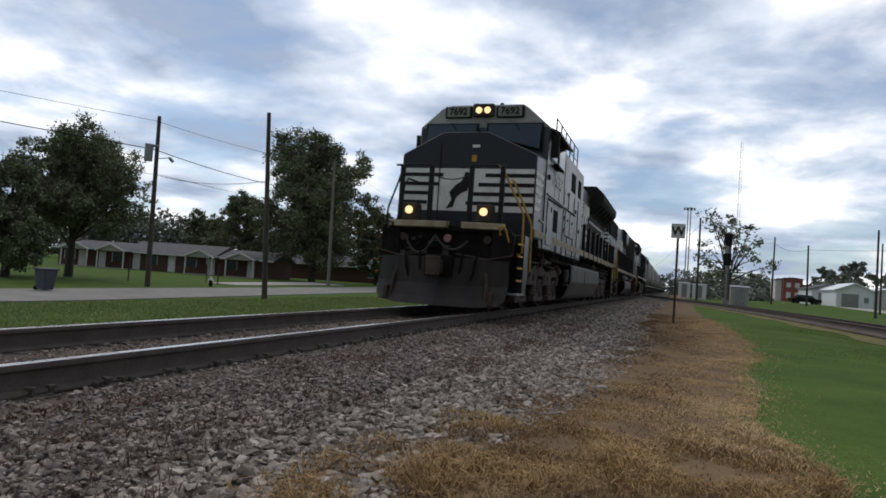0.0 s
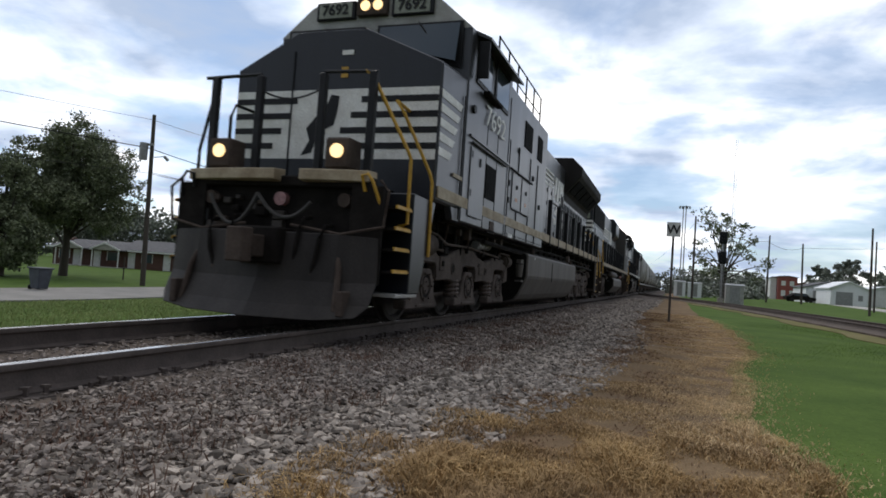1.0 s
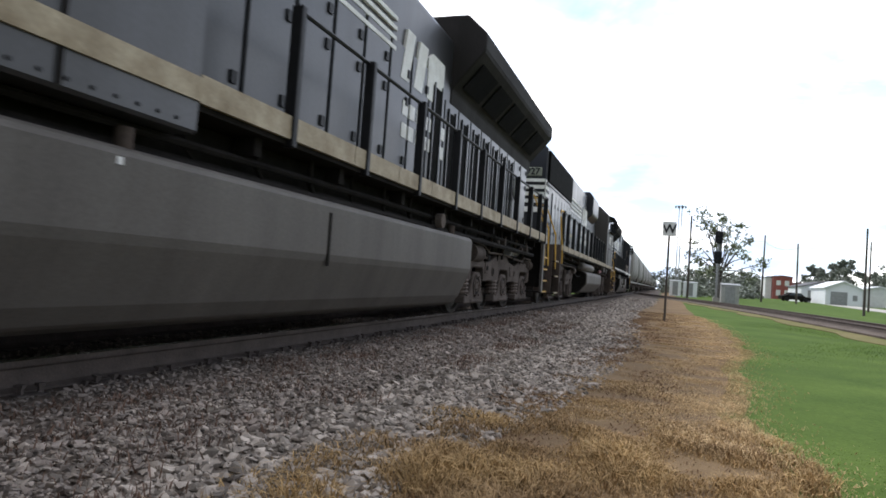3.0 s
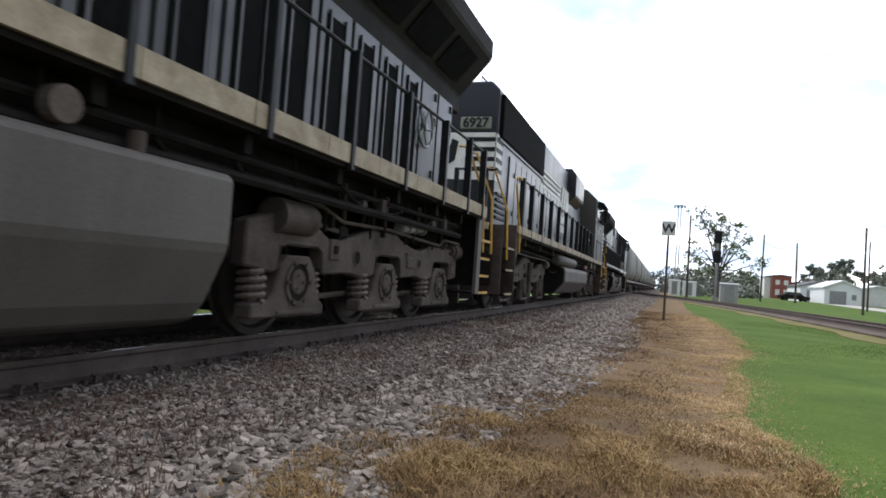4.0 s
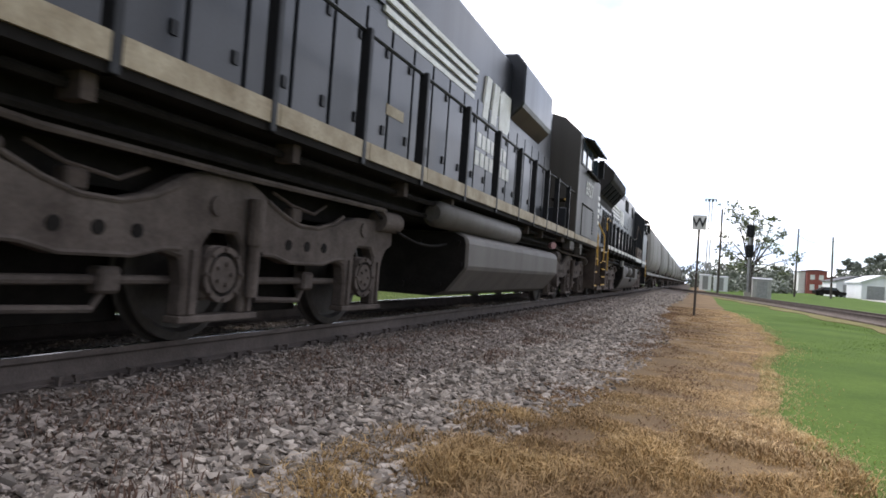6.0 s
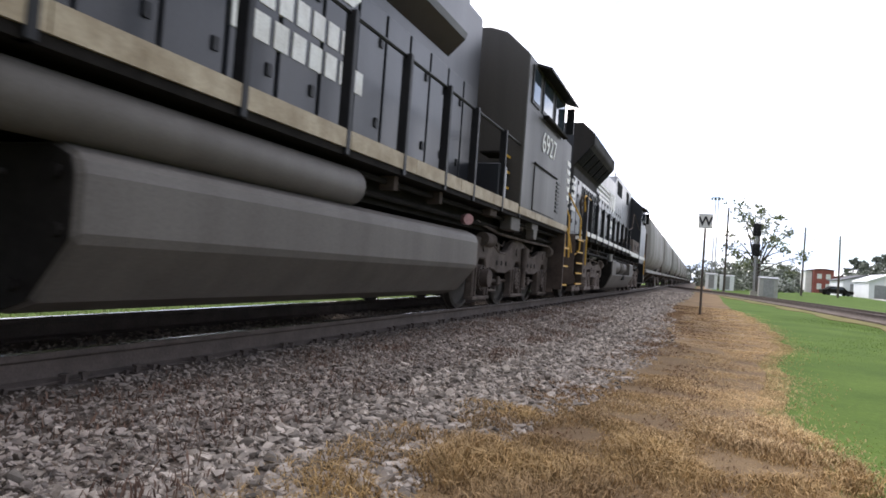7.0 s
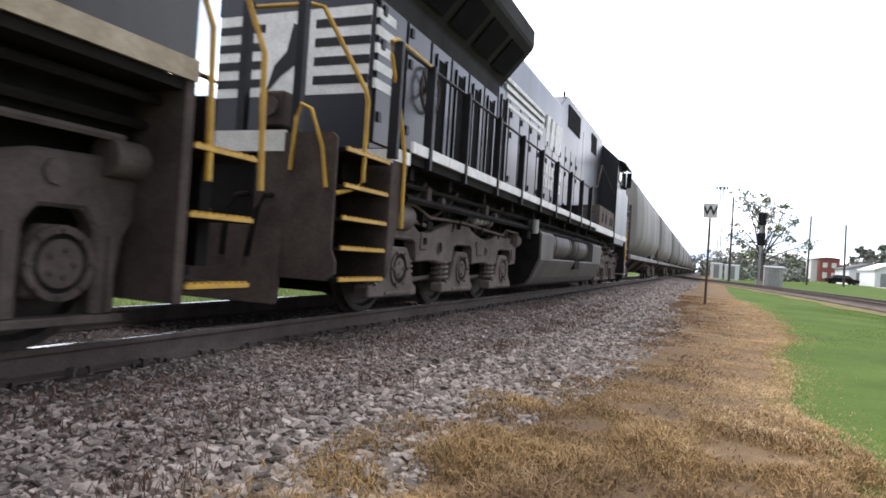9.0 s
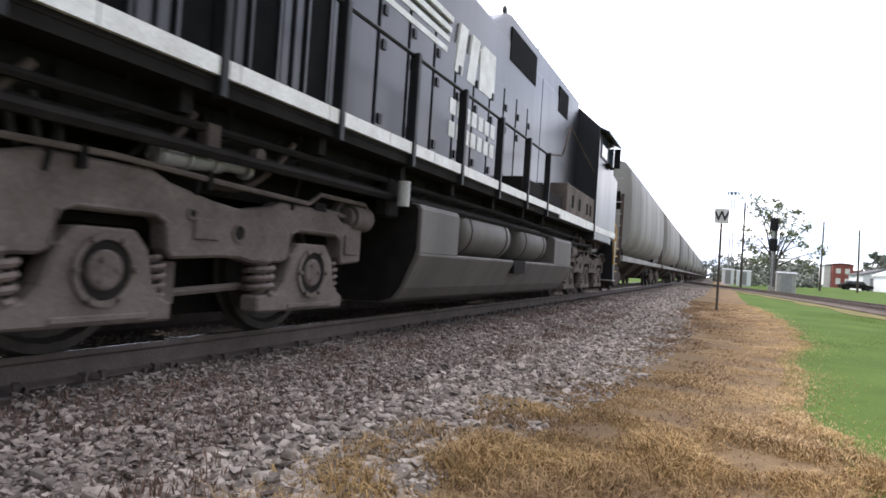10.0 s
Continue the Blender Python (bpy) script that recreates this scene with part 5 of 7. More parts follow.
def emd_truck(loco, ys):
    """A three-axle truck of curved cast frames, open enough to show its wheels."""
    a, m, b = ys
    tr = None
    for s in (1, -1):
        c1, c2 = (a + m) / 2, (m + b) / 2
        top = [(a - 0.66, 0.92), (a - 0.62, 1.06), (a - 0.35, 1.12), (a + 0.12, 1.12), (a + 0.36, 1.08), (c1 - 0.34, 0.98), (c1 - 0.12, 0.93), (c1 + 0.14, 0.93), (c1 + 0.36, 0.99), (m - 0.40, 1.14), (m - 0.22, 1.19), (m + 0.24, 1.19), (m + 0.38, 1.14),
               (c2 - 0.36, 0.99), (c2 - 0.18, 0.93), (c2 + 0.14, 0.92), (c2 + 0.40, 0.97), (b - 0.16, 1.08), (b + 0.40, 1.10), (b + 0.62, 1.00)]
        low = []
        for y, c in ((b, c2), (m, c1), (a, None)):
            low += [(y + 0.62, 0.84), (y + 0.48, 0.78)] if y == b else []
            low += [(y + 0.40, 0.66), (y + 0.36, 0.42), (y + 0.37, 0.21), (y + 0.21, 0.21), (y + 0.20, 0.70), (y + 0.13, 0.79), (y - 0.13, 0.79), (y - 0.20, 0.70), (y - 0.21, 0.21), (y - 0.37, 0.21), (y - 0.36, 0.42), (y - 0.40, 0.60)]
            if c is not None:
                low += [(c + 0.46, 0.64), (c + 0.24, 0.59), (c - 0.24, 0.59), (c - 0.46, 0.64)]
        low += [(a - 0.48, 0.78), (a - 0.66, 0.84)]
        bm = along_x(B(), top + low, s * 1.02, s * 1.15)
        if tr is None:
            tr = part("truck", bm, TRUCK, loco, "dust-coated cast steel three-axle truck", at=(0, m, 0), bevel=0.02)
        else:
            part("side_frame", bm, TRUCK, tr, bevel=0.02)
        for y in ys:
            bx = part("journal_box", along_x(B(), [(y - 0.17, 0.32), (y + 0.17, 0.32), (y + 0.17, 0.60), (y + 0.09, 0.70), (y - 0.09, 0.70), (y - 0.17, 0.60)], s * 1.03, s * 1.13), TRUCK, tr, bevel=0.02)
            # Recess shade is a near-black disc round the bearing cap.
            part("bearing_recess", tube(B(), [(s * 1.12, y, 0.50), (s * 1.150, y, 0.50)], 0.165, 20), UNDER, bx)
            hub = tube(B(), [(s * 1.14, y, 0.50), (s * 1.168, y, 0.50)], 0.128, 18)
            hexbolt_ring(hub, s * 1.160, y, 0.50, 0.075, 5, 0.016)
            part("bearing_cap", hub, TRUCK, bx)
            rim = ring_x(B(), s * 1.12, s * 1.172, y, 0.50, 0.158, 0.198, 20)
            hexbolt_ring(rim, s * 1.165, y, 0.50, 0.178, 8, 0.015)
            part("bearing_ring", rim, TRUCK, bx)
            part("pedestal_tie", box(B(), s * 1.03, s * 1.17, y - 0.40, y + 0.40, 0.175, 0.222), TRUCK, tr, bevel=0.006)
            for q in (-0.30, 0.30):
                part("pedestal_rib", box(B(), s * 1.14, s * 1.175, y + q - 0.02, y + q + 0.02, 0.23, 0.66), TRUCK, tr, bevel=0.006)
        # raised lip along the frame's upper and lower edges
        for c in (c1, c2):
            lip = B()
            for pts in ([(c - 0.62, 0.66), (c - 0.46, 0.655), (c - 0.24, 0.605), (c + 0.24, 0.605), (c + 0.46, 0.655), (c + 0.62, 0.66)], [(c - 0.58, 1.07), (c - 0.36, 0.98), (c - 0.14, 0.92), (c + 0.14, 0.915), (c + 0.38, 0.97), (c + 0.58, 1.06)]):
                tube(lip, [(s * 1.15, y, z) for y, z in pts], 0.018, 6)
            part("frame_lip", lip, TRUCK, tr)
        for q in (m - 0.10, a + 0.05, b - 0.05):
            part("frame_boss", tube(B(), [(s * 1.14, q, 0.97), (s * 1.168, q, 0.97)], 0.07, 12), TRUCK, tr)
        for c in (c1, c2):
            for q in (-0.27, 0.0, 0.27):
                # Dark discs on the frame stand for the shade in its holes.
                part("frame_hole", tube(B(), [(s * 1.14, c + q, 0.75), (s * 1.156, c + q, 0.75)], 0.044, 12), UNDER, tr)
            part("tie_rod", tube(B(), [(s * 1.02, c - 0.68, 0.45), (s * 1.02, c + 0.68, 0.45)], 0.03, 8), TRUCK, tr)
            part("rod_clevis", box(B(), s * 0.96, s * 1.08, c + 0.10, c + 0.26, 0.37, 0.53), TRUCK, tr, bevel=0.02)
            part("slack_link", tube(B(), [(s * 1.02, c - 0.5, 0.30), (s * 1.02, c + 0.1, 0.28), (s * 1.02, c + 0.2, 0.42)], 0.024, 7), TRUCK, tr)
            # Added dark block hides the lit grass beyond, in place of under-train shade.
            part("brake_beam", box(B(), -0.62, 0.62, c - 0.66, c + 0.66, 0.15, 0.84), UNDER, tr)
            part("valve_block", box(B(), s * 1.02, s * 1.12, c - 0.20, c - 0.05, 0.94, 1.06), FRAME, tr, bevel=0.015)
            part("air_line", tube(B(), [(s * 1.06, c - 0.4, 1.16), (s * 1.10, c - 0.2, 1.08), (s * 1.10, c + 0.15, 1.04), (s * 1.06, c + 0.4, 1.14)], 0.014, 6), FRAME, tr)
        for yc, d in ((a + 0.10, 1), (b + 0.42, -1)):
            cy = tube(B(), [(s * 1.16, yc - 0.20, 1.09), (s * 1.16, yc - 0.16, 1.09), (s * 1.16, yc + 0.22, 1.09)], 0.11, 18)
            tube(cy, [(s * 1.16, yc + 0.22, 1.09), (s * 1.16, yc + 0.34, 1.09)], 0.05, 10)
            part("brake_cylinder", cy, TRUCK, tr, smooth=True)
        dm = tube(B(), [(s * 1.20, m + 0.27, 0.34), (s * 1.20, m + 0.27, 0.72)], 0.045, 10)
        tube(dm, [(s * 1.20, m + 0.27, 0.72), (s * 1.20, m + 0.27, 1.06)], 0.062, 12)
        part("damper", dm, TRUCK, tr, "upright damper")
        part("brake_pipe", tube(B(), [(s * 1.2, a - 0.5, 1.32), (s * 1.2, a + 0.6, 1.22), (s * 1.2, m, 1.20), (s * 1.2, b + 0.3, 1.20)], 0.024, 6), TRUCK, tr)
        sp = tube(B(), [(s * 1.14, a, 0.50), (s * 1.25, a, 0.50), (s * 1.29, a, 0.50)], 0.135, 18)
        part("speed_sensor", sp, TRUCK, tr, smooth=True)
    for y in ys:
        wheelset(tr, y)
        part("brake_shoe", box(B(), 0.70, 0.82, y + 0.54, y + 0.64, 0.35, 0.70), FRAME, tr)
        part("traction_motor", tube(B(), [(-0.6, y + 0.5, 0.55), (0.6, y + 0.5, 0.55)], 0.36, 14), UNDER, tr)
    return tr


def emd_loco():
    """The middle locomotive: long hood towards the camera, cab at the far end."""
    lo = thing("locomotive", (0, 44.45, 0), "black locomotive with grey fuel tank and cream sill, running backwards", "locomotive", "locomotives of the train")
    part("underframe", box(B(), -1.12, 1.12, 34.35, 54.3, 1.22, 1.498), UNDER, lo)
    part("end_platform", box(B(), -0.95, 0.95, 34.35, 35.09, 1.50, 1.56), UNDER, lo)
    part("end_platform", box(B(), -0.95, 0.95, 53.91, 54.6, 1.50, 1.56), UNDER, lo)
    part("deck", box(B(), -1.48, 1.48, 35.1, 53.9, 1.50, 1.56), UNDER, lo)
    k = 11
    for i in range(k):
        a, b = 35.2 + (49.9 - 35.2) * i / k, 35.2 + (49.9 - 35.2) * (i + 1) / k
        part("sill", box(B(), 1.46, 1.50, a + 0.006, b - 0.006, 1.56, 1.71), CREAM, lo, "scuffed cream sill edge")
    part("sill", box(B(), -1.50, -1.46, 35.2, 54.2, 1.56, 1.71), CREAM, lo)
    part("walkway", box(B(), -1.46, 1.46, 35.2, 49.9, 1.58, 1.66), UNDER, lo)
    for a, b in ((34.6, 40.6), (48.5, 54.2)):
        part("air_duct", box(B(), -0.9, 0.9, a, b, 1.0, 1.26), UNDER, lo)
    emd_truck(lo, [35.74, 37.82, 39.90])
    emd_truck(lo, [49.30, 51.38, 53.44])
    # tank and the long air reservoir above it
    prof = [(-1.32, 1.13), (-1.46, 1.07), (-1.49, 0.98), (-1.49, 0.66), (-1.23, 0.335), (-1.02, 0.262), (1.02, 0.262), (1.23, 0.335), (1.49, 0.66), (1.49, 0.98), (1.46, 1.07), (1.32, 1.13)]
    tk = part("fuel_tank", along_y(B(), prof, 42.10, 48.06), TANK, lo, "long grey fuel tank with chamfered bottom", bevel=0.03)
    # Near-black plate on the end paints in shade along with soot.
    part("tank_end", along_y(B(), [(x * 0.975, 0.015 + z * 0.975) for x, z in prof], 42.088, 42.098), UNDER, tk, "sooty tank end, darkened for the truck's shade")
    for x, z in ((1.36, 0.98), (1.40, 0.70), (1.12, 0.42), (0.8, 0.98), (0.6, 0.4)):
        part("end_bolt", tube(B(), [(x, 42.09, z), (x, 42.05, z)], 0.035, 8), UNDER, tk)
    for s in (1, -1):
        rs = [(41.26, 0.10), (41.34, 0.165), (44.92, 0.165), (45.0, 0.10)]
        cy = loft(B(), [[(s * 1.30 + q * math.cos(t), y, 1.29 + q * math.sin(t)) for t in [2 * math.pi * j / 20 for j in range(20)]] for y, q in rs])
        part("air_reservoir", cy, TANK, lo, "long round grey air reservoir", smooth=True)
    part("drain_pipe", tube(B(), sag((1.2, 39.9, 1.2), (1.25, 41.9, 0.95), 0.15, 8), 0.016, 7), UNDER, lo)
    part("sight_lamp", tube(B(), [(1.40, 47.72, 1.26), (1.47, 47.66, 1.26)], 0.07, 14), REDLENS, lo, "round pink lens")
    for q, (xx, zz) in enumerate(((1.30, 1.44), (1.2, 1.30))):
        part("conduit", tube(B(), [(xx, 36, zz), (xx, 41, zz - 0.05), (xx, 45, zz), (xx, 54, zz)], 0.03, 6), UNDER, lo)
    for y in (36.4, 38.2, 40.2, 41.6, 45.6, 46.8):
        part("sill_bracket", box(B(), 1.24, 1.40, y, y + 0.09, 1.36, 1.54), FRAME, lo)
    part("junction_box", box(B(), 1.30, 1.44, 48.65, 48.95, 1.40, 1.54), FRAME, lo, bevel=0.01)
    for j in range(4):
        part("motor_cable", tube(B(), sag((1.36, 50.28, 1.48 - 0.05 * j), (1.18, 50.75, 1.50 - 0.05 * j), 0.06, 8), 0.018, 6), HOSE, lo)
    part("cable_box", box(B(), 1.25, 1.44, 49.75, 50.3, 1.28, 1.52), TANK, lo, "grey cable box under the cab", bevel=0.015)
    for q in (0, 1):
        part("gauge", tube(B(), [(1.25, 50.88 + 0.13 * q, 1.42), (1.30, 50.88 + 0.13 * q, 1.42)], 0.06, 14), TRUCK, lo, "round pale gauge")
    part("step_bracket", loft(B(), [[(x, 51.12, 1.54), (x, 51.59, 1.54), (x, 51.56, 1.40), (x, 51.47, 1.22), (x, 51.28, 1.22), (x, 51.25, 1.38), (x, 51.13, 1.40)] for x in (1.30, 1.44)]), TANK, lo, "pale grey bracket under the sill", bevel=0.01)
    # hood
    hx = 0.94
    hood = [(-hx, 1.64), (hx, 1.64), (hx, 4.45), (0.76, 4.62), (-0.76, 4.62), (-hx, 4.45)]
    part("hood", along_y(B(), hood, 35.15, 49.2), BLACK, lo, bevel=0.03)
    part("radiator_screen", box(B(), hx - 0.01, hx + 0.07, 35.35, 40.2, 3.50, 4.40), GRILLE, lo, "long dark radiator screen", bevel=0.02)
    part("radiator_frame", box(B(), hx, hx + 0.03, 35.3, 40.3, 3.44, 3.50), BLACK, lo)
    for y, r in ((36.0, 0.55), (37.4, 0.55), (38.8, 0.55)):
        part("radiator_fan", tube(B(), [(0, y, 4.62), (0, y, 4.72)], r, 22), BLACK, lo)
    part("roof_rail", tube(B(), [(0.5, 35.3, 4.60), (0.5, 35.3, 4.76), (0.5, 36.2, 4.76), (0.5, 36.2, 4.60)], 0.02, 6), RAILBLACK, lo)
    db = [(hx - 0.05, 3.40), (1.17, 3.66), (1.20, 3.74), (1.20, 4.44), (1.02, 4.66), (-1.02, 4.66), (-1.20, 4.44), (-1.20, 3.74), (-1.17, 3.66), (-hx + 0.05, 3.40)]
    part("air_filter_box", along_y(B(), db, 45.5, 47.9), BLACK, lo, "boxy black air filter housing bulging from the hood", bevel=0.03)
    part("exhaust_hump", along_y(B(), [(-0.8, 4.2), (0.8, 4.2), (0.7, 4.62), (-0.7, 4.62)], 47.8, 49.2), BLACK, lo, bevel=0.03)
    y = 36.3
    while y < 48.6:
        w = 0.56
        dr = part("hood_door", box(B(), hx, hx + 0.028, y, y + w, 1.74, 3.30), BLACK, lo, bevel=0.008)
        for zz in (2.05, 2.9):
            part("door_latch", box(B(), hx + 0.026, hx + 0.046, y + w - 0.12, y + w - 0.06, zz, zz + 0.10), RAILBLACK, dr)
        y += w + 0.05
    for z in (1.85, 1.97, 2.09, 2.21, 2.33):
        part("louvre", box(B(), hx, hx + 0.04, 35.3, 36.1, z, z + 0.05), RAILBLACK, lo)
    part("placard", box(B(), hx + 0.028, hx + 0.034, 40.5, 40.95, 2.3, 2.42), CREAM, lo, "small cream warning placard")
    # marks and bars for the lettering
    for q in range(4):
        part("hood_bar", box(B(), hx, hx + 0.034, 40.2 + 0.06 * q, 43.55 - 0.05 * q, 3.66 - 0.14 * q, 3.73 - 0.14 * q), WHITE, lo)
    speed_mark(lo, hx, 43.85, 3.08, 3.78)
    for z, a, b in ((2.58, 43.66, 45.36), (2.29, 43.60, 45.62)):
        for q in range(7 if z > 2.5 else 8):
            w = (b - a) / (7 if z > 2.5 else 8)
            part("hood_bar", box(B(), hx, hx + 0.036, a + w * (q + 0.10), a + w * (q + 0.84), z, z + 0.22), WHITE, lo)
    # hood end towards the camera: number panels, stripes, emblem shape
    ry = 35.15
    part("end_panel", box(B(), -hx + 0.03, hx - 0.03, ry - 0.006, ry + 0.01, 2.60, 3.56), WHITE, lo, "white band across the hood end")
    for z in (3.42, 3.22, 3.02, 2.82):
        for a, b in ((-hx + 0.03, -0.42), (0.30, hx - 0.03)):
            part("end_stripe", box(B(), a, b, ry - 0.012, ry - 0.004, z - 0.045, z + 0.045), RAILBLACK, lo)
    mk = [(-0.35, 2.66), (-0.25, 2.94), (-0.1, 3.09), (0.0, 3.44), (0.14, 3.38), (0.08, 2.99), (-0.12, 2.86), (-0.2, 2.66)]
    part("end_emblem", loft(B(), [[(x, ry - q, z) for x, z in mk] for q in (0.004, 0.013)]), RAILBLACK, lo, "dark emblem shape")
    for x in (-0.45, 0.48):
        nb = part("number_board", box(B(), x - 0.33, x + 0.33, ry - 0.02, ry + 0.02, 3.63, 3.88), NUMPANEL, lo, "pale number board", bevel=0.03)
        letters("numeral", "6927", 0.27, pose(x, ry - 0.028, 3.755, 90, 0, 0), RAILBLACK, nb, 0.006)
    hb = part("headlight_housing", box(B(), -0.56, 0.02, 35.02, 35.16, 2.02, 2.42), RAILBLACK, lo, "square black lamp housing", bevel=0.02)
    for x in (-0.40, -0.14):
        part("headlight", tube(B(), [(x, 35.03, 2.22), (x, 35.005, 2.22)], 0.09, 16), PALEROOF, hb, "unlit round lamp")
    part("step_loop", tube(B(), [(0.62, 34.28, 1.30), (0.66, 34.22, 1.70), (0.74, 34.20, 1.86), (0.84, 34.22, 1.80), (0.90, 34.28, 1.40)], 0.02, 7), GALV, lo, smooth=True)
    rnd = random.Random(5)
    for q in range(9):
        x, z = rnd.uniform(-0.5, 1.25), rnd.uniform(0.7, 1.35)
        part("end_fitting", box(B(), x - 0.05, x + 0.05, 34.30, 34.37, z - 0.05, z + 0.04), rnd.choice((FRAME, UNDER, TRUCK)), lo, bevel=0.012)
    part("end_flash", box(B(), hx - 0.02, hx + 0.006, 35.16, 35.62, 2.60, 3.54), WHITE, lo)
    for z in (3.42, 3.22, 3.02, 2.82):
        part("end_stripe", box(B(), hx, hx + 0.014, 35.16, 35.66, z - 0.045, z + 0.045), RAILBLACK, lo)
    # cab at the far end
    cabp = [(-1.51, 1.62), (1.51, 1.62), (1.51, 4.16), (1.1, 4.54), (0.8, 4.64), (-0.8, 4.64), (-1.1, 4.54), (-1.51, 4.16)]
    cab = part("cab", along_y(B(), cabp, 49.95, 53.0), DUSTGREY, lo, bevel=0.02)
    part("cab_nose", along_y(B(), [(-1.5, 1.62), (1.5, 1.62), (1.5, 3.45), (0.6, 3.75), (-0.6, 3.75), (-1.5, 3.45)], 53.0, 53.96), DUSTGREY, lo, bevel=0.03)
    part("cab_shade", along_y(B(), [(1.50, 4.17), (1.76, 4.08), (1.76, 4.04), (1.50, 4.12)], 50.5, 53.1), RAILBLACK, cab)
    for a, b in ((50.2, 50.75), (50.95, 51.75), (51.95, 52.85)):
        fr = part("side_window_frame", box(B(), 1.508, 1.53, a, b, 3.42, 4.06), RAILBLACK, cab, bevel=0.006)
        part("side_window", box(B(), 1.525, 1.536, a + 0.06, b - 0.06, 3.48, 4.0), GLASS, fr, "cab side window")
    part("mirror", box(B(), 1.55, 1.70, 52.95, 53.0, 3.48, 4.0), RAILBLACK, cab)
    part("armrest", box(B(), 1.53, 1.64, 51.0, 52.8, 3.34, 3.40), UNDER, cab, bevel=0.01)
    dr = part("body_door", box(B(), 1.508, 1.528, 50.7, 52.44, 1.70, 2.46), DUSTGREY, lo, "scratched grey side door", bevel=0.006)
    part("door_rail", tube(B(), [(1.535, 50.65, 2.50), (1.535, 52.5, 2.50)], 0.02, 6), RAILBLACK, dr)
    for z in range(8):
        part("louvre", box(B(), 1.508, 1.53, 52.55, 52.82, 1.85 + 0.08 * z, 1.89 + 0.08 * z), RAILBLACK, lo)
    for q, z in enumerate((3.0, 2.82, 2.64, 2.46, 2.28)):
        part("side_flash", loft(B(), [[(x, 53.94, z - 0.05), (x, 53.62 + 0.03 * q, z - 0.05), (x, 53.54 + 0.03 * q, z + 0.05), (x, 53.94, z + 0.05)] for x in (1.50, 1.508)]), WHITE, lo)
    letters("side_numeral", "6927", 0.52, pose(1.522, 51.72, 2.96, 90, 0, 90), WHITE, cab, 0.0, 1.15)
    # steps up to the cab, seen in the recess behind it
    for z in (1.95, 2.2, 2.45):
        part("cab_step", box(B(), 0.96, 1.30, 49.38, 49.9, z - 0.015, z + 0.015), UNDER, lo)
        part("cab_step_edge", box(B(), 1.295, 1.315, 49.38, 49.9, z - 0.018, z + 0.02), YELLOW, lo, "yellow step edge")
    part("cab_locker", box(B(), 0.95, 1.45, 48.9, 49.3, 1.66, 2.2), BLACK, lo, bevel=0.015)
    part("sill", box(B(), 1.49, 1.512, 49.95, 53.95, 1.56, 1.68), CREAM, lo)
    # far end below the cab
    part("end_sheet", box(B(), -1.2, 1.2, 54.35, 54.45, 0.5, 1.6), UNDER, lo)
    coupler(lo, 55.15, 1)
    coupler(lo, 33.6, -1)
    for x in (-0.7, -0.4, 0.4, 0.7):
        hose(lo, x, 54.45, 1, 1.05)
        hose(lo, x, 34.35, -1, 1.05)
    part("end_sheet", box(B(), -1.2, 1.2, 34.30, 34.40, 0.5, 1.62), UNDER, lo)
    part("end_beam", box(B(), -1.12, 1.12, 34.24, 34.34, 1.54, 1.67), CREAM, lo, "cream end beam", bevel=0.01)
    part("jumper_cable", tube(B(), sag((-0.4, 34.2, 1.45), (0.5, 34.2, 1.4), 0.4, 12), 0.035, 8), HOSE, lo, smooth=True)
    part("end_plow", along_x(B(), [(34.10, 0.22), (34.2, 0.22), (34.35, 0.85), (34.25, 0.85)], -0.95, 0.95), UNDER, lo, bevel=0.01)
    for s in (1, -1):
        step_well(lo, 34.42, 35.02, s, 1.58, CREAM, (0.36, 0.81, 1.22))
        step_well(lo, 54.57, 53.97, s, 1.58, YELLOW, (0.40, 0.82, 1.22))
        part("step_sheet", box(B(), s * 0.95, s * 1.49, 35.04, 35.08, 0.30, 1.70), FRAME, lo, "brown side sheet by the steps")
        part("step_sheet", along_x(B(), [(35.06, 0.95), (35.7, 1.55), (35.06, 1.60)], s * 1.44, s * 1.48), FRAME, lo)
        part("step_sheet", box(B(), s * 0.95, s * 1.49, 53.88, 53.95, 0.30, 1.60), FRAME, lo)
        part("step_sheet", box(B(), s * 0.62, s * 1.38, 34.36, 34.40, 0.34, 1.60), FRAME, lo, "brown sheet across the end of the steps", bevel=0.006)
        for y in (34.46,):
            part("grab_rail", tube(B(), [(s * 0.97, y, 2.72), (s * 1.12, y, 2.70), (s * 1.42, y, 1.92), (s * 1.46, y, 1.0)], 0.021, 8), YELLOW, lo, "bent yellow grab rail")
        for y in (54.13, 54.62):
            part("grab_rail", tube(B(), [(s * 0.95, y, 2.7), (s * 1.10, y, 2.68), (s * 1.42, y, 1.95), (s * 1.46, y, 1.02)], 0.021, 8), YELLOW, lo, "bent yellow grab rail")
        part("end_post", box(B(), s * 0.95, s * 1.03, 34.34, 34.40, 1.6, 2.7), RAILBLACK, lo)
        part("end_post", box(B(), s * 0.36, s * 0.44, 34.34, 34.40, 1.6, 2.7), RAILBLACK, lo)
    part("end_rail", tube(B(), [(0.4, 34.37, 2.68), (1.2, 34.37, 2.68)], 0.022, 6), RAILBLACK, lo)
    part("grab_rail", tube(B(), [(1.44, 35.5, 2.66), (1.46, 35.08, 2.66), (1.46, 34.94, 2.60), (1.46, 34.94, 2.46), (1.47, 35.23, 1.89), (1.49, 35.30, 1.70), (1.50, 35.32, 1.18)], 0.022, 8), YELLOW, lo, "bent yellow grab rail", smooth=True)
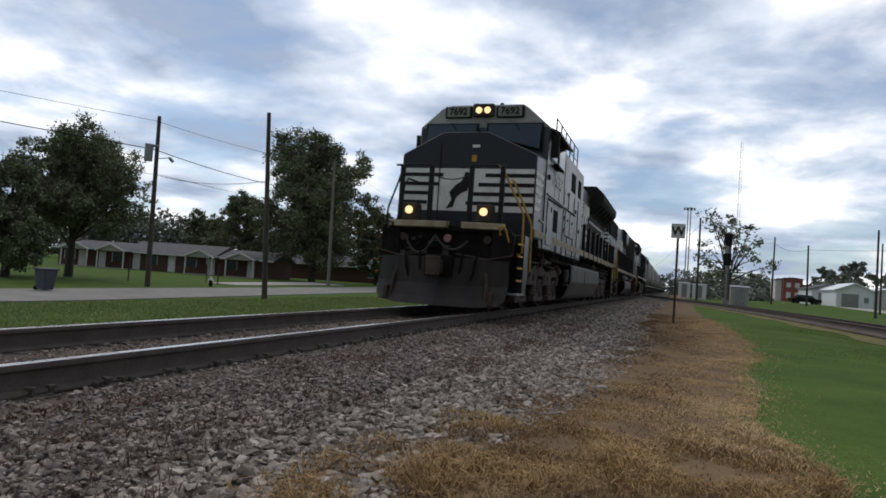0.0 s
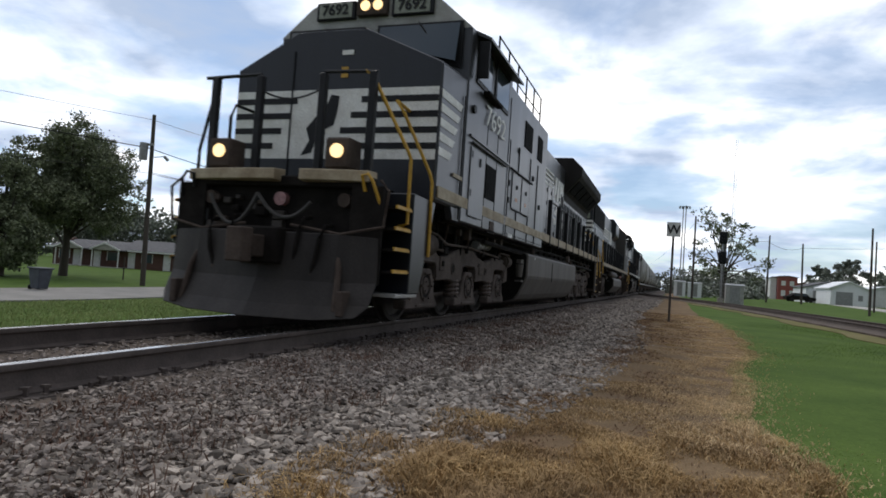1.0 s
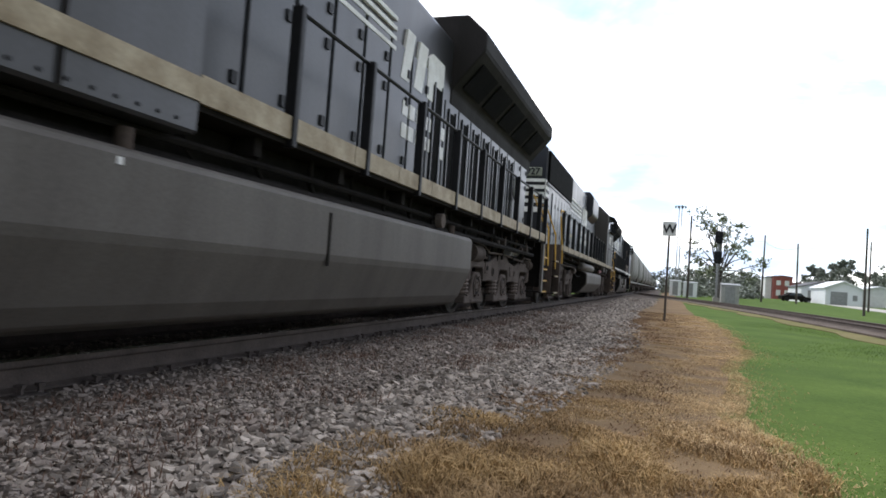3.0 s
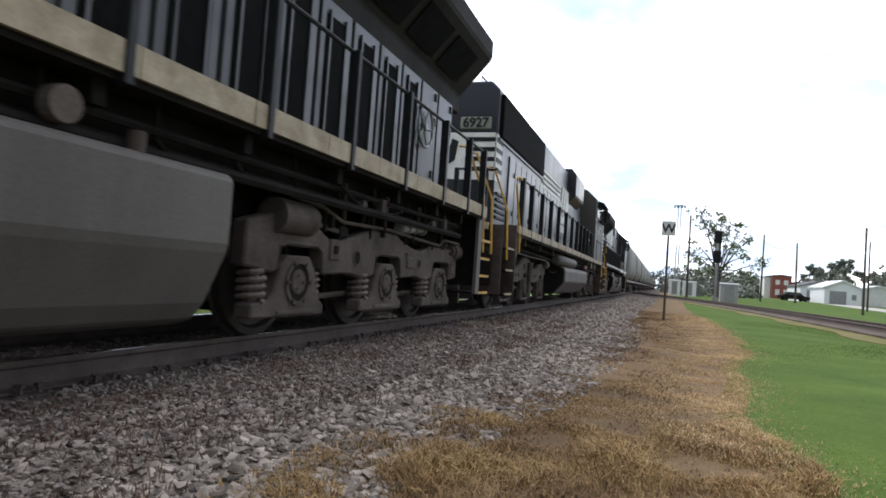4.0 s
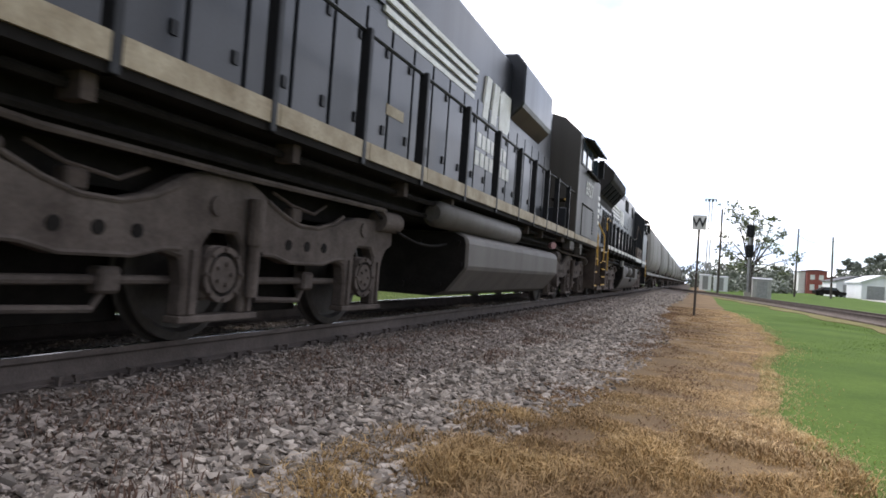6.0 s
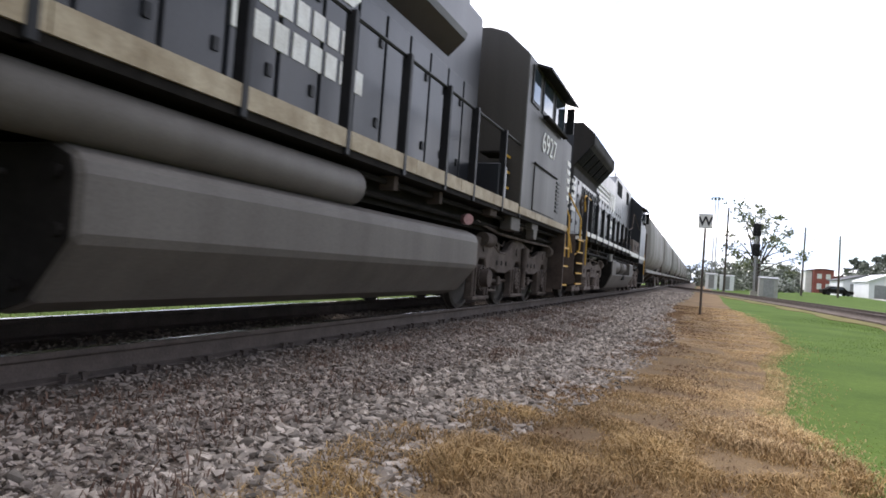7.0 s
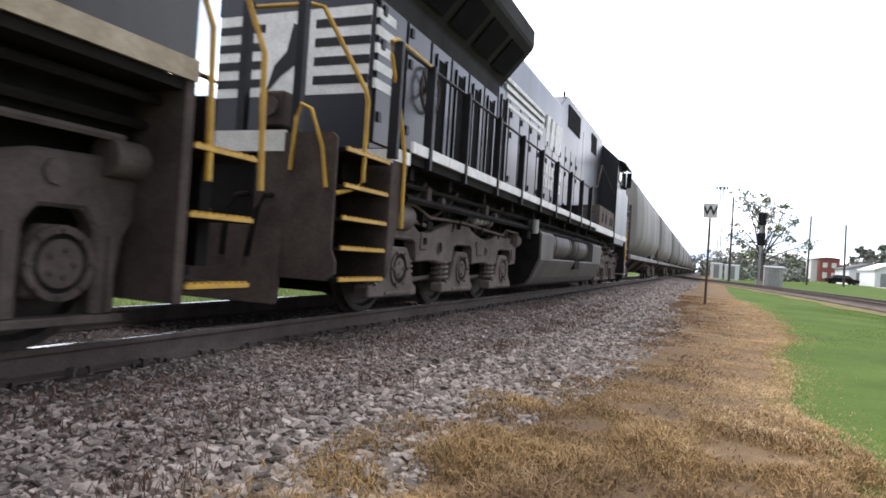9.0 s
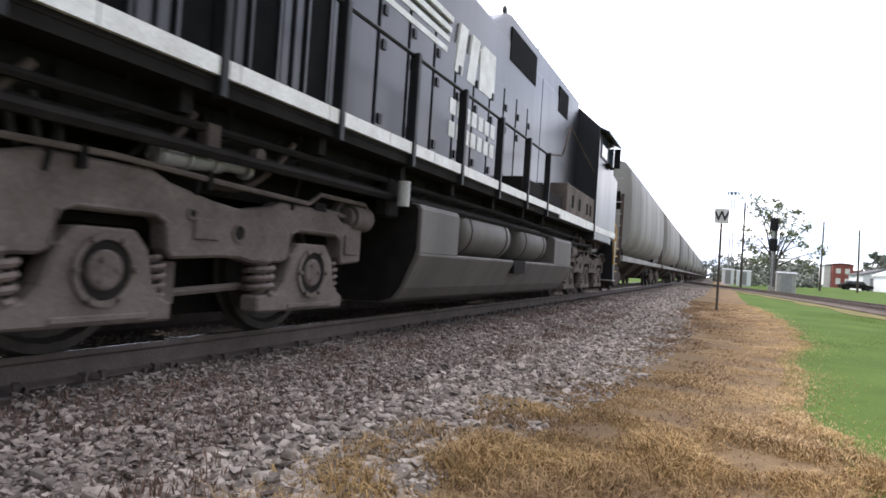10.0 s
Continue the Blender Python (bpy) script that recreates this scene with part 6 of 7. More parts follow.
    handrail(lo, [35.5, 36.5, 37.8, 39.1, 40.4, 41.8, 43.2, 44.5, 45.6, 46.7, 47.7, 49.0, 50.0], 1.44, 1.62, 2.68)
    handrail(lo, [36.5, 40.4, 44.5, 49.0], -1.44, 1.62, 2.68)
    return lo


def hopper_truck(car, yc):
    tr = None
    for s in (1, -1):
        pts = [(yc - 1.15, 0.62), (yc - 0.75, 0.66), (yc - 0.4, 0.84), (yc + 0.4, 0.84), (yc + 0.75, 0.66), (yc + 1.15, 0.62), (yc + 1.15, 0.36), (yc + 0.7, 0.34), (yc + 0.35, 0.16), (yc - 0.35, 0.16), (yc - 0.7, 0.34), (yc - 1.15, 0.36)]
        bm = along_x(B(), pts, s * 0.98, s * 1.10)
        if tr is None:
            tr = part("truck", bm, FRAME, car, "two-axle freight truck", at=(0, yc, 0), bevel=0.02)
        else:
            part("side_frame", bm, FRAME, tr, bevel=0.02)
    for y in (yc - 0.89, yc + 0.89):
        wheelset(tr, y, 0.46)
    return tr


def hopper_car(y0):
    """A grey covered hopper with bulging sides, open ends and three discharge bays."""
    L = 17.5
    y1 = y0 + L
    car = thing("hopper_car", (0, y0 + L / 2, 0), "grey covered hopper car with rounded sides", "hopper car", "hopper cars of the train")
    half = [(0.80, 1.22), (1.42, 1.62), (1.57, 2.1), (1.58, 2.8), (1.56, 3.5), (1.49, 4.10), (1.28, 4.38), (0.7, 4.56)]
    prof = half + [(-x, z) for x, z in half[::-1]]
    a, b = y0 + 1.45, y1 - 1.45
    rings = [[(x * k, y, z) for x, z in prof] for y, k in ((a, 0.98), (a + 0.06, 1.0), (a + (b - a) / 3, 1.0), (a + (b - a) * 2 / 3, 1.0), (b - 0.06, 1.0), (b, 0.98))]
    part("body", loft(B(), rings), HOPPER, car, "streaked grey rounded body", smooth=True)
    for k in range(1, 6):
        y = a + (b - a) * k / 6
        bm = loft(B(), [[(x * 1.003, yy, z) for x, z in half] + [(x * 0.99, yy, z) for x, z in half[::-1]] for yy in (y - 0.02, y + 0.02)])
        part("body_seam", bm, HOPPER, car)
    part("side_sill", box(B(), 1.36, 1.48, y0 + 0.5, y1 - 0.5, 1.02, 1.20), HOPPER, car, bevel=0.01)
    part("side_sill", box(B(), -1.48, -1.36, y0 + 0.5, y1 - 0.5, 1.02, 1.20), HOPPER, car, bevel=0.01)
    part("roof_walk", box(B(), -0.35, 0.35, y0 + 0.8, y1 - 0.8, 4.60, 4.64), GALV, car)
    for k in range(4):
        y = a + (b - a) * (k + 0.5) / 4
        part("roof_hatch", box(B(), -0.45, 0.45, y - 0.5, y + 0.5, 4.54, 4.63), HOPPER, car, bevel=0.03)
    for k in range(3):
        y = a + (b - a) * (k + 0.5) / 3
        bm = loft(B(), [[(-1.2, y - 1.7, 1.15), (1.2, y - 1.7, 1.15), (1.2, y + 1.7, 1.15), (-1.2, y + 1.7, 1.15)], [(-0.45, y - 0.45, 0.42), (0.45, y - 0.45, 0.42), (0.45, y + 0.45, 0.42), (-0.45, y + 0.45, 0.42)]])
        part("discharge_bay", bm, FRAME, car)
    for ye, d in ((y0, 1), (y1, -1)):
        part("end_frame", box(B(), -1.40, 1.40, ye + d * 0.45, ye + d * 0.60, 0.95, 1.25), FRAME, car)
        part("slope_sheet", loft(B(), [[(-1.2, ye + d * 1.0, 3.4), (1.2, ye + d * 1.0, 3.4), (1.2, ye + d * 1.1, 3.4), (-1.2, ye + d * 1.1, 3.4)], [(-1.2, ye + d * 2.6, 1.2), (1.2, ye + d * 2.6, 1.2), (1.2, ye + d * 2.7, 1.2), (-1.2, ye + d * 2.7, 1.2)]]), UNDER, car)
        for x in (-1.36, -0.5, 0.5, 1.36):
            part("end_post", box(B(), x - 0.05, x + 0.05, ye + d * 0.50, ye + d * 0.58, 1.2, 3.2), FRAME, car)
        for k in range(7):
            part("ladder_rung", tube(B(), [(0.95, ye + d * 0.48, 1.4 + 0.38 * k), (1.36, ye + d * 0.48, 1.4 + 0.38 * k)], 0.014, 5), GALV, car)
        part("coupler", box(B(), -0.14, 0.14, ye + d * 0.02, ye + d * 0.6, 0.72, 0.98), FRAME, car)
        hopper_truck(car, ye + d * 1.95)
    return car


MOVERS.append(ge_loco(11.3, 1))
MOVERS.append(emd_loco())
MOVERS.append(ge_loco(77.6, -1, old=True))


def build_hoppers():
    first = hopper_car(77.7)
    MOVERS.append(first)
    base = ORIG[first]
    for k in range(1, 16):
        c = copy_thing(first, pose(0, base.y + 17.7 * k, 0))
        ORIG[c] = Vector((0, base.y + 17.7 * k, 0))
        MOVERS.append(c)


build_hoppers()


# ---- track furniture ----
def build_ties():
    tie_me = plate_me = spike_me = anchor_me = None
    rnd = random.Random(4)
    for k in range(118):
        y = -2.0 + 0.53 * k
        if tie_me is None:
            t = part("tie", box(B(), -1.30, 1.30, y - 0.115, y + 0.115, -0.37, -0.196), TIE, main_track, at=(0, y, -0.2), bevel=0.012)
            tie_me = t.data
            p = part("tie_plate", box(B(), 0.7525 - 0.17, 0.7525 + 0.17, y - 0.09, y + 0.09, -0.194, -0.178), RAILSIDE, t, at=(0.7525, y, -0.19), bevel=0.004)
            plate_me = p.data
            b = box(B(), -0.012, 0.012, -0.012, 0.012, -0.03, 0.018)
            box(b, -0.03, 0.02, -0.02, 0.02, 0.016, 0.034)
            s = part("spike", b, RAILSIDE, t, at=(0, 0, 0))
            spike_me = s.data
            bpy.data.objects.remove(s)
            an = along_y(B(), [(-0.10, -0.012), (0.10, -0.012), (0.11, 0.03), (0.085, 0.035), (0.08, 0.012), (-0.10, 0.012)], -0.012, 0.012)
            s = part("rail_anchor", an, RAILSIDE, t, at=(0, 0, 0))
            anchor_me = s.data
            bpy.data.objects.remove(s)
        else:
            t = new("tie", tie_me)
            t.parent = main_track
            t.location = Vector((0, y, -0.2)) - ORIG[main_track]
            ORIG[t] = Vector((0, y, -0.2))
        t.rotation_euler = (0, 0, radians(rnd.uniform(-1.2, 1.2)))
        for side in (0.7525, -0.7525):
            if not (k == 0 and side > 0):
                p = new("tie_plate", plate_me)
                p.parent = t
                p.location = (side, 0, 0.01)
            if side > 0:
                for dx, dy in ((0.105, -0.06), (0.125, 0.055)):
                    s = new("spike", spike_me)
                    s.parent, s.location = t, (side + dx, dy + rnd.uniform(-0.01, 0.01), 0.028 + rnd.uniform(0, 0.02))
                    s.rotation_euler = (0, rnd.uniform(-0.15, 0.15), rnd.uniform(-0.4, 0.4))
                if k % 2 == 0:
                    for dy in (-0.14, 0.14):
                        s = new("rail_anchor", anchor_me)
                        s.parent, s.location = t, (side, dy, 0.012)


build_ties()


# ---- loose stone and grass ----
def chipped_shapes(rng, count):
    """Sharp-edged lumps: hulls of a few points near the faces of a flattened box."""
    out = []
    for _ in range(count):
        q = rng.uniform(-1, 1, (11, 3))
        q /= np.max(np.abs(q), axis=1)[:, None] ** 0.75
        q *= np.array([1.0, rng.uniform(0.55, 0.85), rng.uniform(0.30, 0.62)])
        bm = bmesh.new()
        for c in q:
            bm.verts.new(c)
        r = bmesh.ops.convex_hull(bm, input=bm.verts[:])
        bmesh.ops.delete(bm, geom=[g for g in set(r["geom_interior"] + r["geom_unused"]) if isinstance(g, bmesh.types.BMVert)], context="VERTS")
        bmesh.ops.triangulate(bm, faces=bm.faces[:])
        bm.verts.index_update()
        out.append((np.array([v.co[:] for v in bm.verts]), np.array([[v.index for v in f.verts] for f in bm.faces])))
        bm.free()
    return out


def stone_field(name, n, place, size, material, label, seed):
    """n angular stones, each from one of thirty chipped shapes; place(rng, n) gives their x, y, z."""
    rng = np.random.default_rng(seed)
    shapes = chipped_shapes(rng, 30)
    pos = place(rng, n)
    sc = size(rng, pos)
    which = rng.integers(0, len(shapes), len(pos))
    verts, faces, start = [], [], 0
    for k, (base, tri) in enumerate(shapes):
        at, q = pos[which == k], sc[which == k]
        m = len(at)
        ang, tilt, lean = rng.uniform(0, 2 * np.pi, m)[:, None], rng.normal(0, 0.35, m)[:, None], rng.normal(0, 0.3, m)[:, None]
        x, y, z = base[None, :, 0], base[None, :, 1], base[None, :, 2]
        x, z = x * np.cos(tilt) - z * np.sin(tilt), x * np.sin(tilt) + z * np.cos(tilt)
        y, z = y * np.cos(lean) - z * np.sin(lean), y * np.sin(lean) + z * np.cos(lean)
        v = np.stack([x * np.cos(ang) - y * np.sin(ang), x * np.sin(ang) + y * np.cos(ang), z], 2) * q[:, None, None] + at[:, None, :]
        verts.append(v.reshape(-1, 3))
        faces.append((tri[None] + (start + np.arange(m) * len(base))[:, None, None]).reshape(-1, 3))
        start += m * len(base)
    return bulk(name, np.concatenate(verts).tolist(), np.concatenate(faces).tolist(), material, label, "gravel")


GE = np.vectorize(gravel_edge)
DE = np.vectorize(dry_edge)


def main_stones(rng, n):
    y = np.concatenate([rng.uniform(1.0, 9, int(n * 0.52)), rng.uniform(9, 24, int(n * 0.34)), rng.uniform(24, 55, int(n * 0.14))])
    e = GE(y)
    x = 1.55 + (e + 0.30 - 1.55) * rng.uniform(0, 1, len(y)) ** 0.70
    z = -0.190 - 0.030 * np.maximum(0, x - 1.3) + rng.uniform(-0.012, 0.018, len(y))
    return np.stack([x, y, z], 1)


def dirty_stones(rng, n):
    y = np.concatenate([rng.uniform(0.5, 10, int(n * 0.6)), rng.uniform(10, 30, int(n * 0.4))])
    x = np.where(rng.uniform(0, 1, len(y)) < 0.72, rng.uniform(0.86, 2.3, len(y)), rng.uniform(-0.66, 0.66, len(y)))
    z = np.full(len(y), -0.181) + rng.uniform(-0.010, 0.008, len(y))
    return np.stack([x, y, z], 1)


DIRTSTONE = mat("brown_dusty_stone", (0.30, 0.250, 0.215), 0.9, dark=(0.14, 0.115, 0.098), scale=9, fine=60, bump=0.3, island=0.4)
stone_field("ballast_stones", 42000, main_stones, lambda r, p: np.clip(0.022 * np.exp(r.normal(0, 0.36, len(p))), 0.011, 0.050) * (1 + np.clip((p[:, 1] - 8) / 28, 0, 0.9)), STONE, "loose angular grey ballast stones", 11)
stone_field("dirty_stones", 27000, dirty_stones, lambda r, p: np.clip(0.013 * np.exp(r.normal(0, 0.40, len(p))), 0.006, 0.034) * (1 + np.clip((p[:, 1] - 8) / 22, 0, 0.8)), DIRTSTONE, "small dusty brown stones beside the rail", 12)


def blades(name, x, y, z, h, w, lean, material, label, category, seed):
    """Grass blades of two triangles, each bent over by its lean."""
    rng = np.random.default_rng(seed)
    n = len(x)
    a = rng.uniform(0, 2 * np.pi, n)
    b = rng.uniform(0, 2 * np.pi, n)
    dx, dy = np.cos(a) * w / 2, np.sin(a) * w / 2
    lx, ly = np.cos(b) * lean * h, np.sin(b) * lean * h
    v = np.empty((n, 5, 3))
    v[:, 0] = np.stack([x - dx, y - dy, z], 1)
    v[:, 1] = np.stack([x + dx, y + dy, z], 1)
    v[:, 2] = np.stack([x + dx * 0.7 + lx * 0.35, y + dy * 0.7 + ly * 0.35, z + h * 0.6], 1)
    v[:, 3] = np.stack([x - dx * 0.7 + lx * 0.35, y - dy * 0.7 + ly * 0.35, z + h * 0.6], 1)
    v[:, 4] = np.stack([x + lx, y + ly, z + h * (1 - 0.35 * lean)], 1)
    k = (np.arange(n) * 5)[:, None]
    faces = (k + np.array([[0, 1, 2, 3]])).tolist() + (k + np.array([[3, 2, 4]])).tolist()
    return bulk(name, v.reshape(-1, 3).tolist(), faces, material, label, category)


def grass_fields():
    rng = np.random.default_rng(21)
    # dead grass on the verge, in tufts
    n = 210000
    y = np.concatenate([rng.uniform(1.2, 6.5, n // 2), rng.uniform(6.5, 26, n - n // 2)])
    u = np.where(y < 5.5, rng.beta(1.35, 1.3, n), rng.beta(2.6, 1.4, n))
    x = GE(y) - 0.30 + (DE(y) + 0.22 - GE(y) + 0.30) * u
    tuft = np.array([noise.noise((a * 2.6, b * 2.6, 1.0)) for a, b in zip(x, y)])
    keep = tuft > rng.uniform(-1.2, 0.05, n) + 0.30 * np.clip((5.4 - y) / 1.2, 0, 1) + 0.35 * np.clip(0.22 - u, 0, 1) / 0.22
    x, y, tuft, u = x[keep], y[keep], tuft[keep], u[keep]
    near = np.clip((5.2 - y) / 2.2, 0, 1)
    h = (0.60 + 0.62 * near) * np.clip(0.022 + (0.030 + 0.085 * near) * (tuft + 0.38), 0.014, 0.15) * rng.uniform(0.5, 1.3, len(x))
    # matted dark stalks between the tufts
    m = 44000
    yb = np.concatenate([rng.uniform(1.2, 8, m // 2), rng.uniform(8, 26, m - m // 2)])
    xb = GE(yb) - 0.35 + (DE(yb) + 0.05 - GE(yb) + 0.35) * rng.beta(1.2, 2.8, m)
    keep = np.array([noise.noise((a * 1.5, b * 1.1, 5.0)) for a, b in zip(xb, yb)]) > rng.uniform(-0.15, 0.3, m)
    xb, yb = xb[keep], yb[keep]
    blades("matted_stalks", xb, yb, np.full(len(xb), -0.245), rng.uniform(0.012, 0.040, len(xb)), rng.uniform(0.004, 0.008, len(xb)) * (1 + yb / 12), rng.uniform(0.9, 2.0, len(xb)), MATSTALK, "matted dark brown dead stalks", "weeds", 27)
    w = rng.uniform(0.0028, 0.0062, len(x)) * (1 + y / 9)
    bend = rng.uniform(0.4, 1.5, len(x))
    pale = (u + rng.normal(0, 0.16, len(u)) > 0.52) & (y + rng.normal(0, 0.5, len(y)) > 4.4)
    for sel, name, m_, label, seed in ((~pale, "dry_grass", DRYGRASS, "dead straw-brown grass in tufts", 22), (pale, "pale_straw", PALESTRAW, "short pale bleached straw beside the lawn", 29)):
        blades(name, x[sel], y[sel], np.full(int(sel.sum()), -0.25), h[sel], w[sel], bend[sel], m_, label, "grass", seed)
    # stray dead weeds on the stone
    cx, cy = rng.uniform(1.15, 2.6, 90), rng.uniform(1.6, 14, 90)
    m = rng.integers(0, 90, 6500)
    x, y = cx[m] + rng.normal(0, 0.10, 6500), cy[m] + rng.normal(0, 0.16, 6500)
    blades("dead_weeds", x, y, np.full(6500, -0.205), rng.uniform(0.02, 0.085, 6500), rng.uniform(0.004, 0.010, 6500), rng.uniform(0.2, 1.2, 6500), DEADWEED, "low dark dead weeds among the stones", "weeds", 23)
    # a fringe along the foot of the near rail
    m = 10000
    x, y = 1.02 + np.abs(rng.normal(0, 0.34, m)), rng.uniform(0.5, 26, m)
    keep = np.array([noise.noise((a * 3, b * 1.6, 9.0)) for a, b in zip(x, y)]) > rng.uniform(-0.1, 0.3, m)
    x, y = x[keep], y[keep]
    blades("railside_weeds", x, y, np.full(len(x), -0.197), rng.uniform(0.02, 0.075, len(x)), rng.uniform(0.006, 0.014, len(x)), rng.uniform(0.2, 1.2, len(x)), DEADWEED, "dark dead weeds along the rail", "weeds", 26)
    # straw strays in the edge of the lawn
    m = 9000
    y = np.concatenate([rng.uniform(2.5, 8, m // 2), rng.uniform(8, 24, m - m // 2)])
    x = DE(y) - 0.1 + np.abs(rng.normal(0, 0.26, m))
    blades("straw_strays", x, y, np.full(m, -0.265), rng.uniform(0.012, 0.028, m), rng.uniform(0.003, 0.006, m) * (1 + y / 12), rng.uniform(0.8, 1.8, m), PALESTRAW, "scattered straw in the edge of the lawn", "grass", 28)
    # lawn
    n = 80000
    y = np.concatenate([rng.uniform(2.5, 9, n // 2), rng.uniform(9, 26, n - n // 2)])
    x = DE(y) - 0.75 * rng.uniform(0, 1, n) ** 2.5 + rng.uniform(0, 1, n) ** 1.25 * (1.5 + y * 0.42)
    blades("lawn_grass", x, y, np.full(n, -0.285), rng.uniform(0.010, 0.024, n), rng.uniform(0.004, 0.008, n) * (1 + y / 12), rng.uniform(0.7, 1.7, n), BLADE, "mown green lawn grass", "grass", 24)
    # rougher grass past the main track
    n = 60000
    y = rng.uniform(4, 46, n)
    x = -7.0 - rng.uniform(0, 1, n) * 11
    z = np.array([ground_z(a, b) for a, b in zip(x, y)])
    blades("trackside_grass", x, y, z, rng.uniform(0.05, 0.15, n), rng.uniform(0.012, 0.026, n), rng.uniform(0.2, 0.9, n), PALEBLADE, "uncut green grass past the track", "grass", 25)


grass_fields()


# ---- trees ----
def leaf_mesh(centres, radii, count, size, rng, squash=0.8, twigs=16):
    """Leaf sprays: small bent quads gathered round the twigs of each clump."""
    w = np.array([r ** 2 for r in radii])
    k = len(radii)
    d = rng.normal(size=(k, twigs, 3))
    d /= np.linalg.norm(d, axis=2)[:, :, None]
    reach = np.clip(rng.normal(0.80, 0.28, (k, twigs)), 0.2, 1.5)
    ends = np.array(centres)[:, None, :] + d * (np.array(radii)[:, None] * reach)[:, :, None] * np.array([1, 1, squash])
    pick = rng.choice(k, count, p=w / w.sum())
    twig = rng.integers(0, twigs, count)
    pos = ends[pick, twig] + rng.normal(size=(count, 3)) * (np.array(radii)[pick] * 0.19)[:, None] * np.array([1, 1, 0.75])
    a = rng.normal(size=(count, 3))
    a /= np.linalg.norm(a, axis=1)[:, None]
    b = np.cross(a, rng.normal(size=(count, 3)))
    b /= np.linalg.norm(b, axis=1)[:, None]
    s = size * rng.uniform(0.5, 1.3, count)[:, None]
    v = np.stack([pos - a * s, pos + b * s * 0.5, pos + a * s, pos - b * s * 0.5], 1)
    f = (np.arange(count) * 4)[:, None] + np.array([[0, 1, 2, 3]])
    return v.reshape(-1, 3).tolist(), f.tolist()


def tree(x, y, z, height, spread, label, seed, leaves=9000, size=0.3, trunk=0.3, low=0.28, clumps=26, material=None, sparse=False):
    rng = np.random.default_rng(seed)
    t = thing("tree", (x, y, z), label, "tree")
    cs, rs = [], []
    for k in range(clumps):
        u = (k + 0.5) / clumps
        hz = low + (0.93 - low) * u
        q = (hz - low) / (0.97 - low)
        wide = spread * math.sqrt(max(0.06, 1 - (1.55 * (q - 0.42)) ** 2))
        a = k * 2.4 + rng.uniform(-0.5, 0.5)
        r0 = wide * rng.uniform(0.12, 0.86)
        cs.append((x + r0 * math.cos(a), y + r0 * math.sin(a), z + height * hz))
        rs.append(spread * (rng.uniform(0.11, 0.19) if sparse else rng.uniform(0.16, 0.32)))
    tr = part("trunk", tube(B(), [(x, y, z - 0.2), (x + 0.1, y, z + height * 0.2), (x - 0.1, y + 0.1, z + height * 0.45), (x, y, z + height * 0.75)], trunk, 9, trunk * 0.25), BARK, t, smooth=True)
    for c in cs[::2] if not sparse else cs:
        zb = z + height * rng.uniform(0.18, 0.45)
        mid = ((x + c[0]) / 2, (y + c[1]) / 2, (zb + c[2]) / 2 + 0.3)
        part("limb", tube(B(), [(x, y, zb), mid, c], trunk * 0.34, 6, trunk * 0.07), BARK, tr)
    v, f = leaf_mesh(cs, rs, leaves, size, rng)
    me = bpy.data.meshes.new("crown")
    me.from_pydata([(p[0] - x, p[1] - y, p[2] - z) for p in v], [], f)
    me.materials.append(material or LEAF)
    cr = new("crown", me)
    cr.parent = t
    return t


tree(-38.6, 36.6, -1.45, 11.2, 5.4, "large leafy dark green oak on the lawn", 1, leaves=60000, size=0.12, trunk=0.34, low=0.36, clumps=46)
tree(-36.6, 30.2, -1.45, 8.0, 3.5, "broad dark green tree on the lawn", 2, leaves=40000, size=0.12, trunk=0.30, low=0.16, clumps=36)
tree(-40.6, 75.0, -1.4, 19.6, 9.0, "tall spreading oak beside the houses", 3, leaves=90000, size=0.19, trunk=0.5, low=0.2, clumps=58)
tree(-35.6, 84.0, -1.4, 11.0, 4.0, "dark green tree behind the brick house", 4, leaves=20000, size=0.22, trunk=0.3, low=0.15, clumps=26)
tree(-66.4, 95.0, -1.4, 13.9, 6.4, "rounded tree behind the long roof", 5, leaves=30000, size=0.22, trunk=0.35, low=0.15, clumps=24)
tree(-76.5, 98.0, -1.4, 10.2, 6.0, "rounded tree behind the long roof", 6, leaves=26000, size=0.22, trunk=0.35, low=0.12, clumps=22)
tree(-55.0, 98.0, -1.4, 11.0, 6.0, "rounded tree behind the long roof", 16, leaves=26000, size=0.22, trunk=0.35, low=0.12, clumps=22)
tree(11.0, 90.0, -0.35, 11.8, 6.4, "half-bare old tree with clumped leaves and dead limbs", 7, leaves=2100, size=0.22, trunk=0.34, low=0.28, clumps=26, sparse=True)
tree(64.5, 260.0, -0.1, 16.5, 6.6, "green tree behind the white sheds", 8, leaves=16000, size=0.36, trunk=0.35, low=0.12, clumps=22, material=HAZELEAF)
tree(56.5, 262.0, -0.1, 13.0, 5.4, "green tree behind the white sheds", 9, leaves=13000, size=0.36, trunk=0.35, low=0.12, clumps=18, material=HAZELEAF)
tree(74.0, 255.0, -0.1, 12.0, 5.4, "green tree behind the white sheds", 10, leaves=16000, size=0.36, trunk=0.35, low=0.12, clumps=22, material=HAZELEAF)


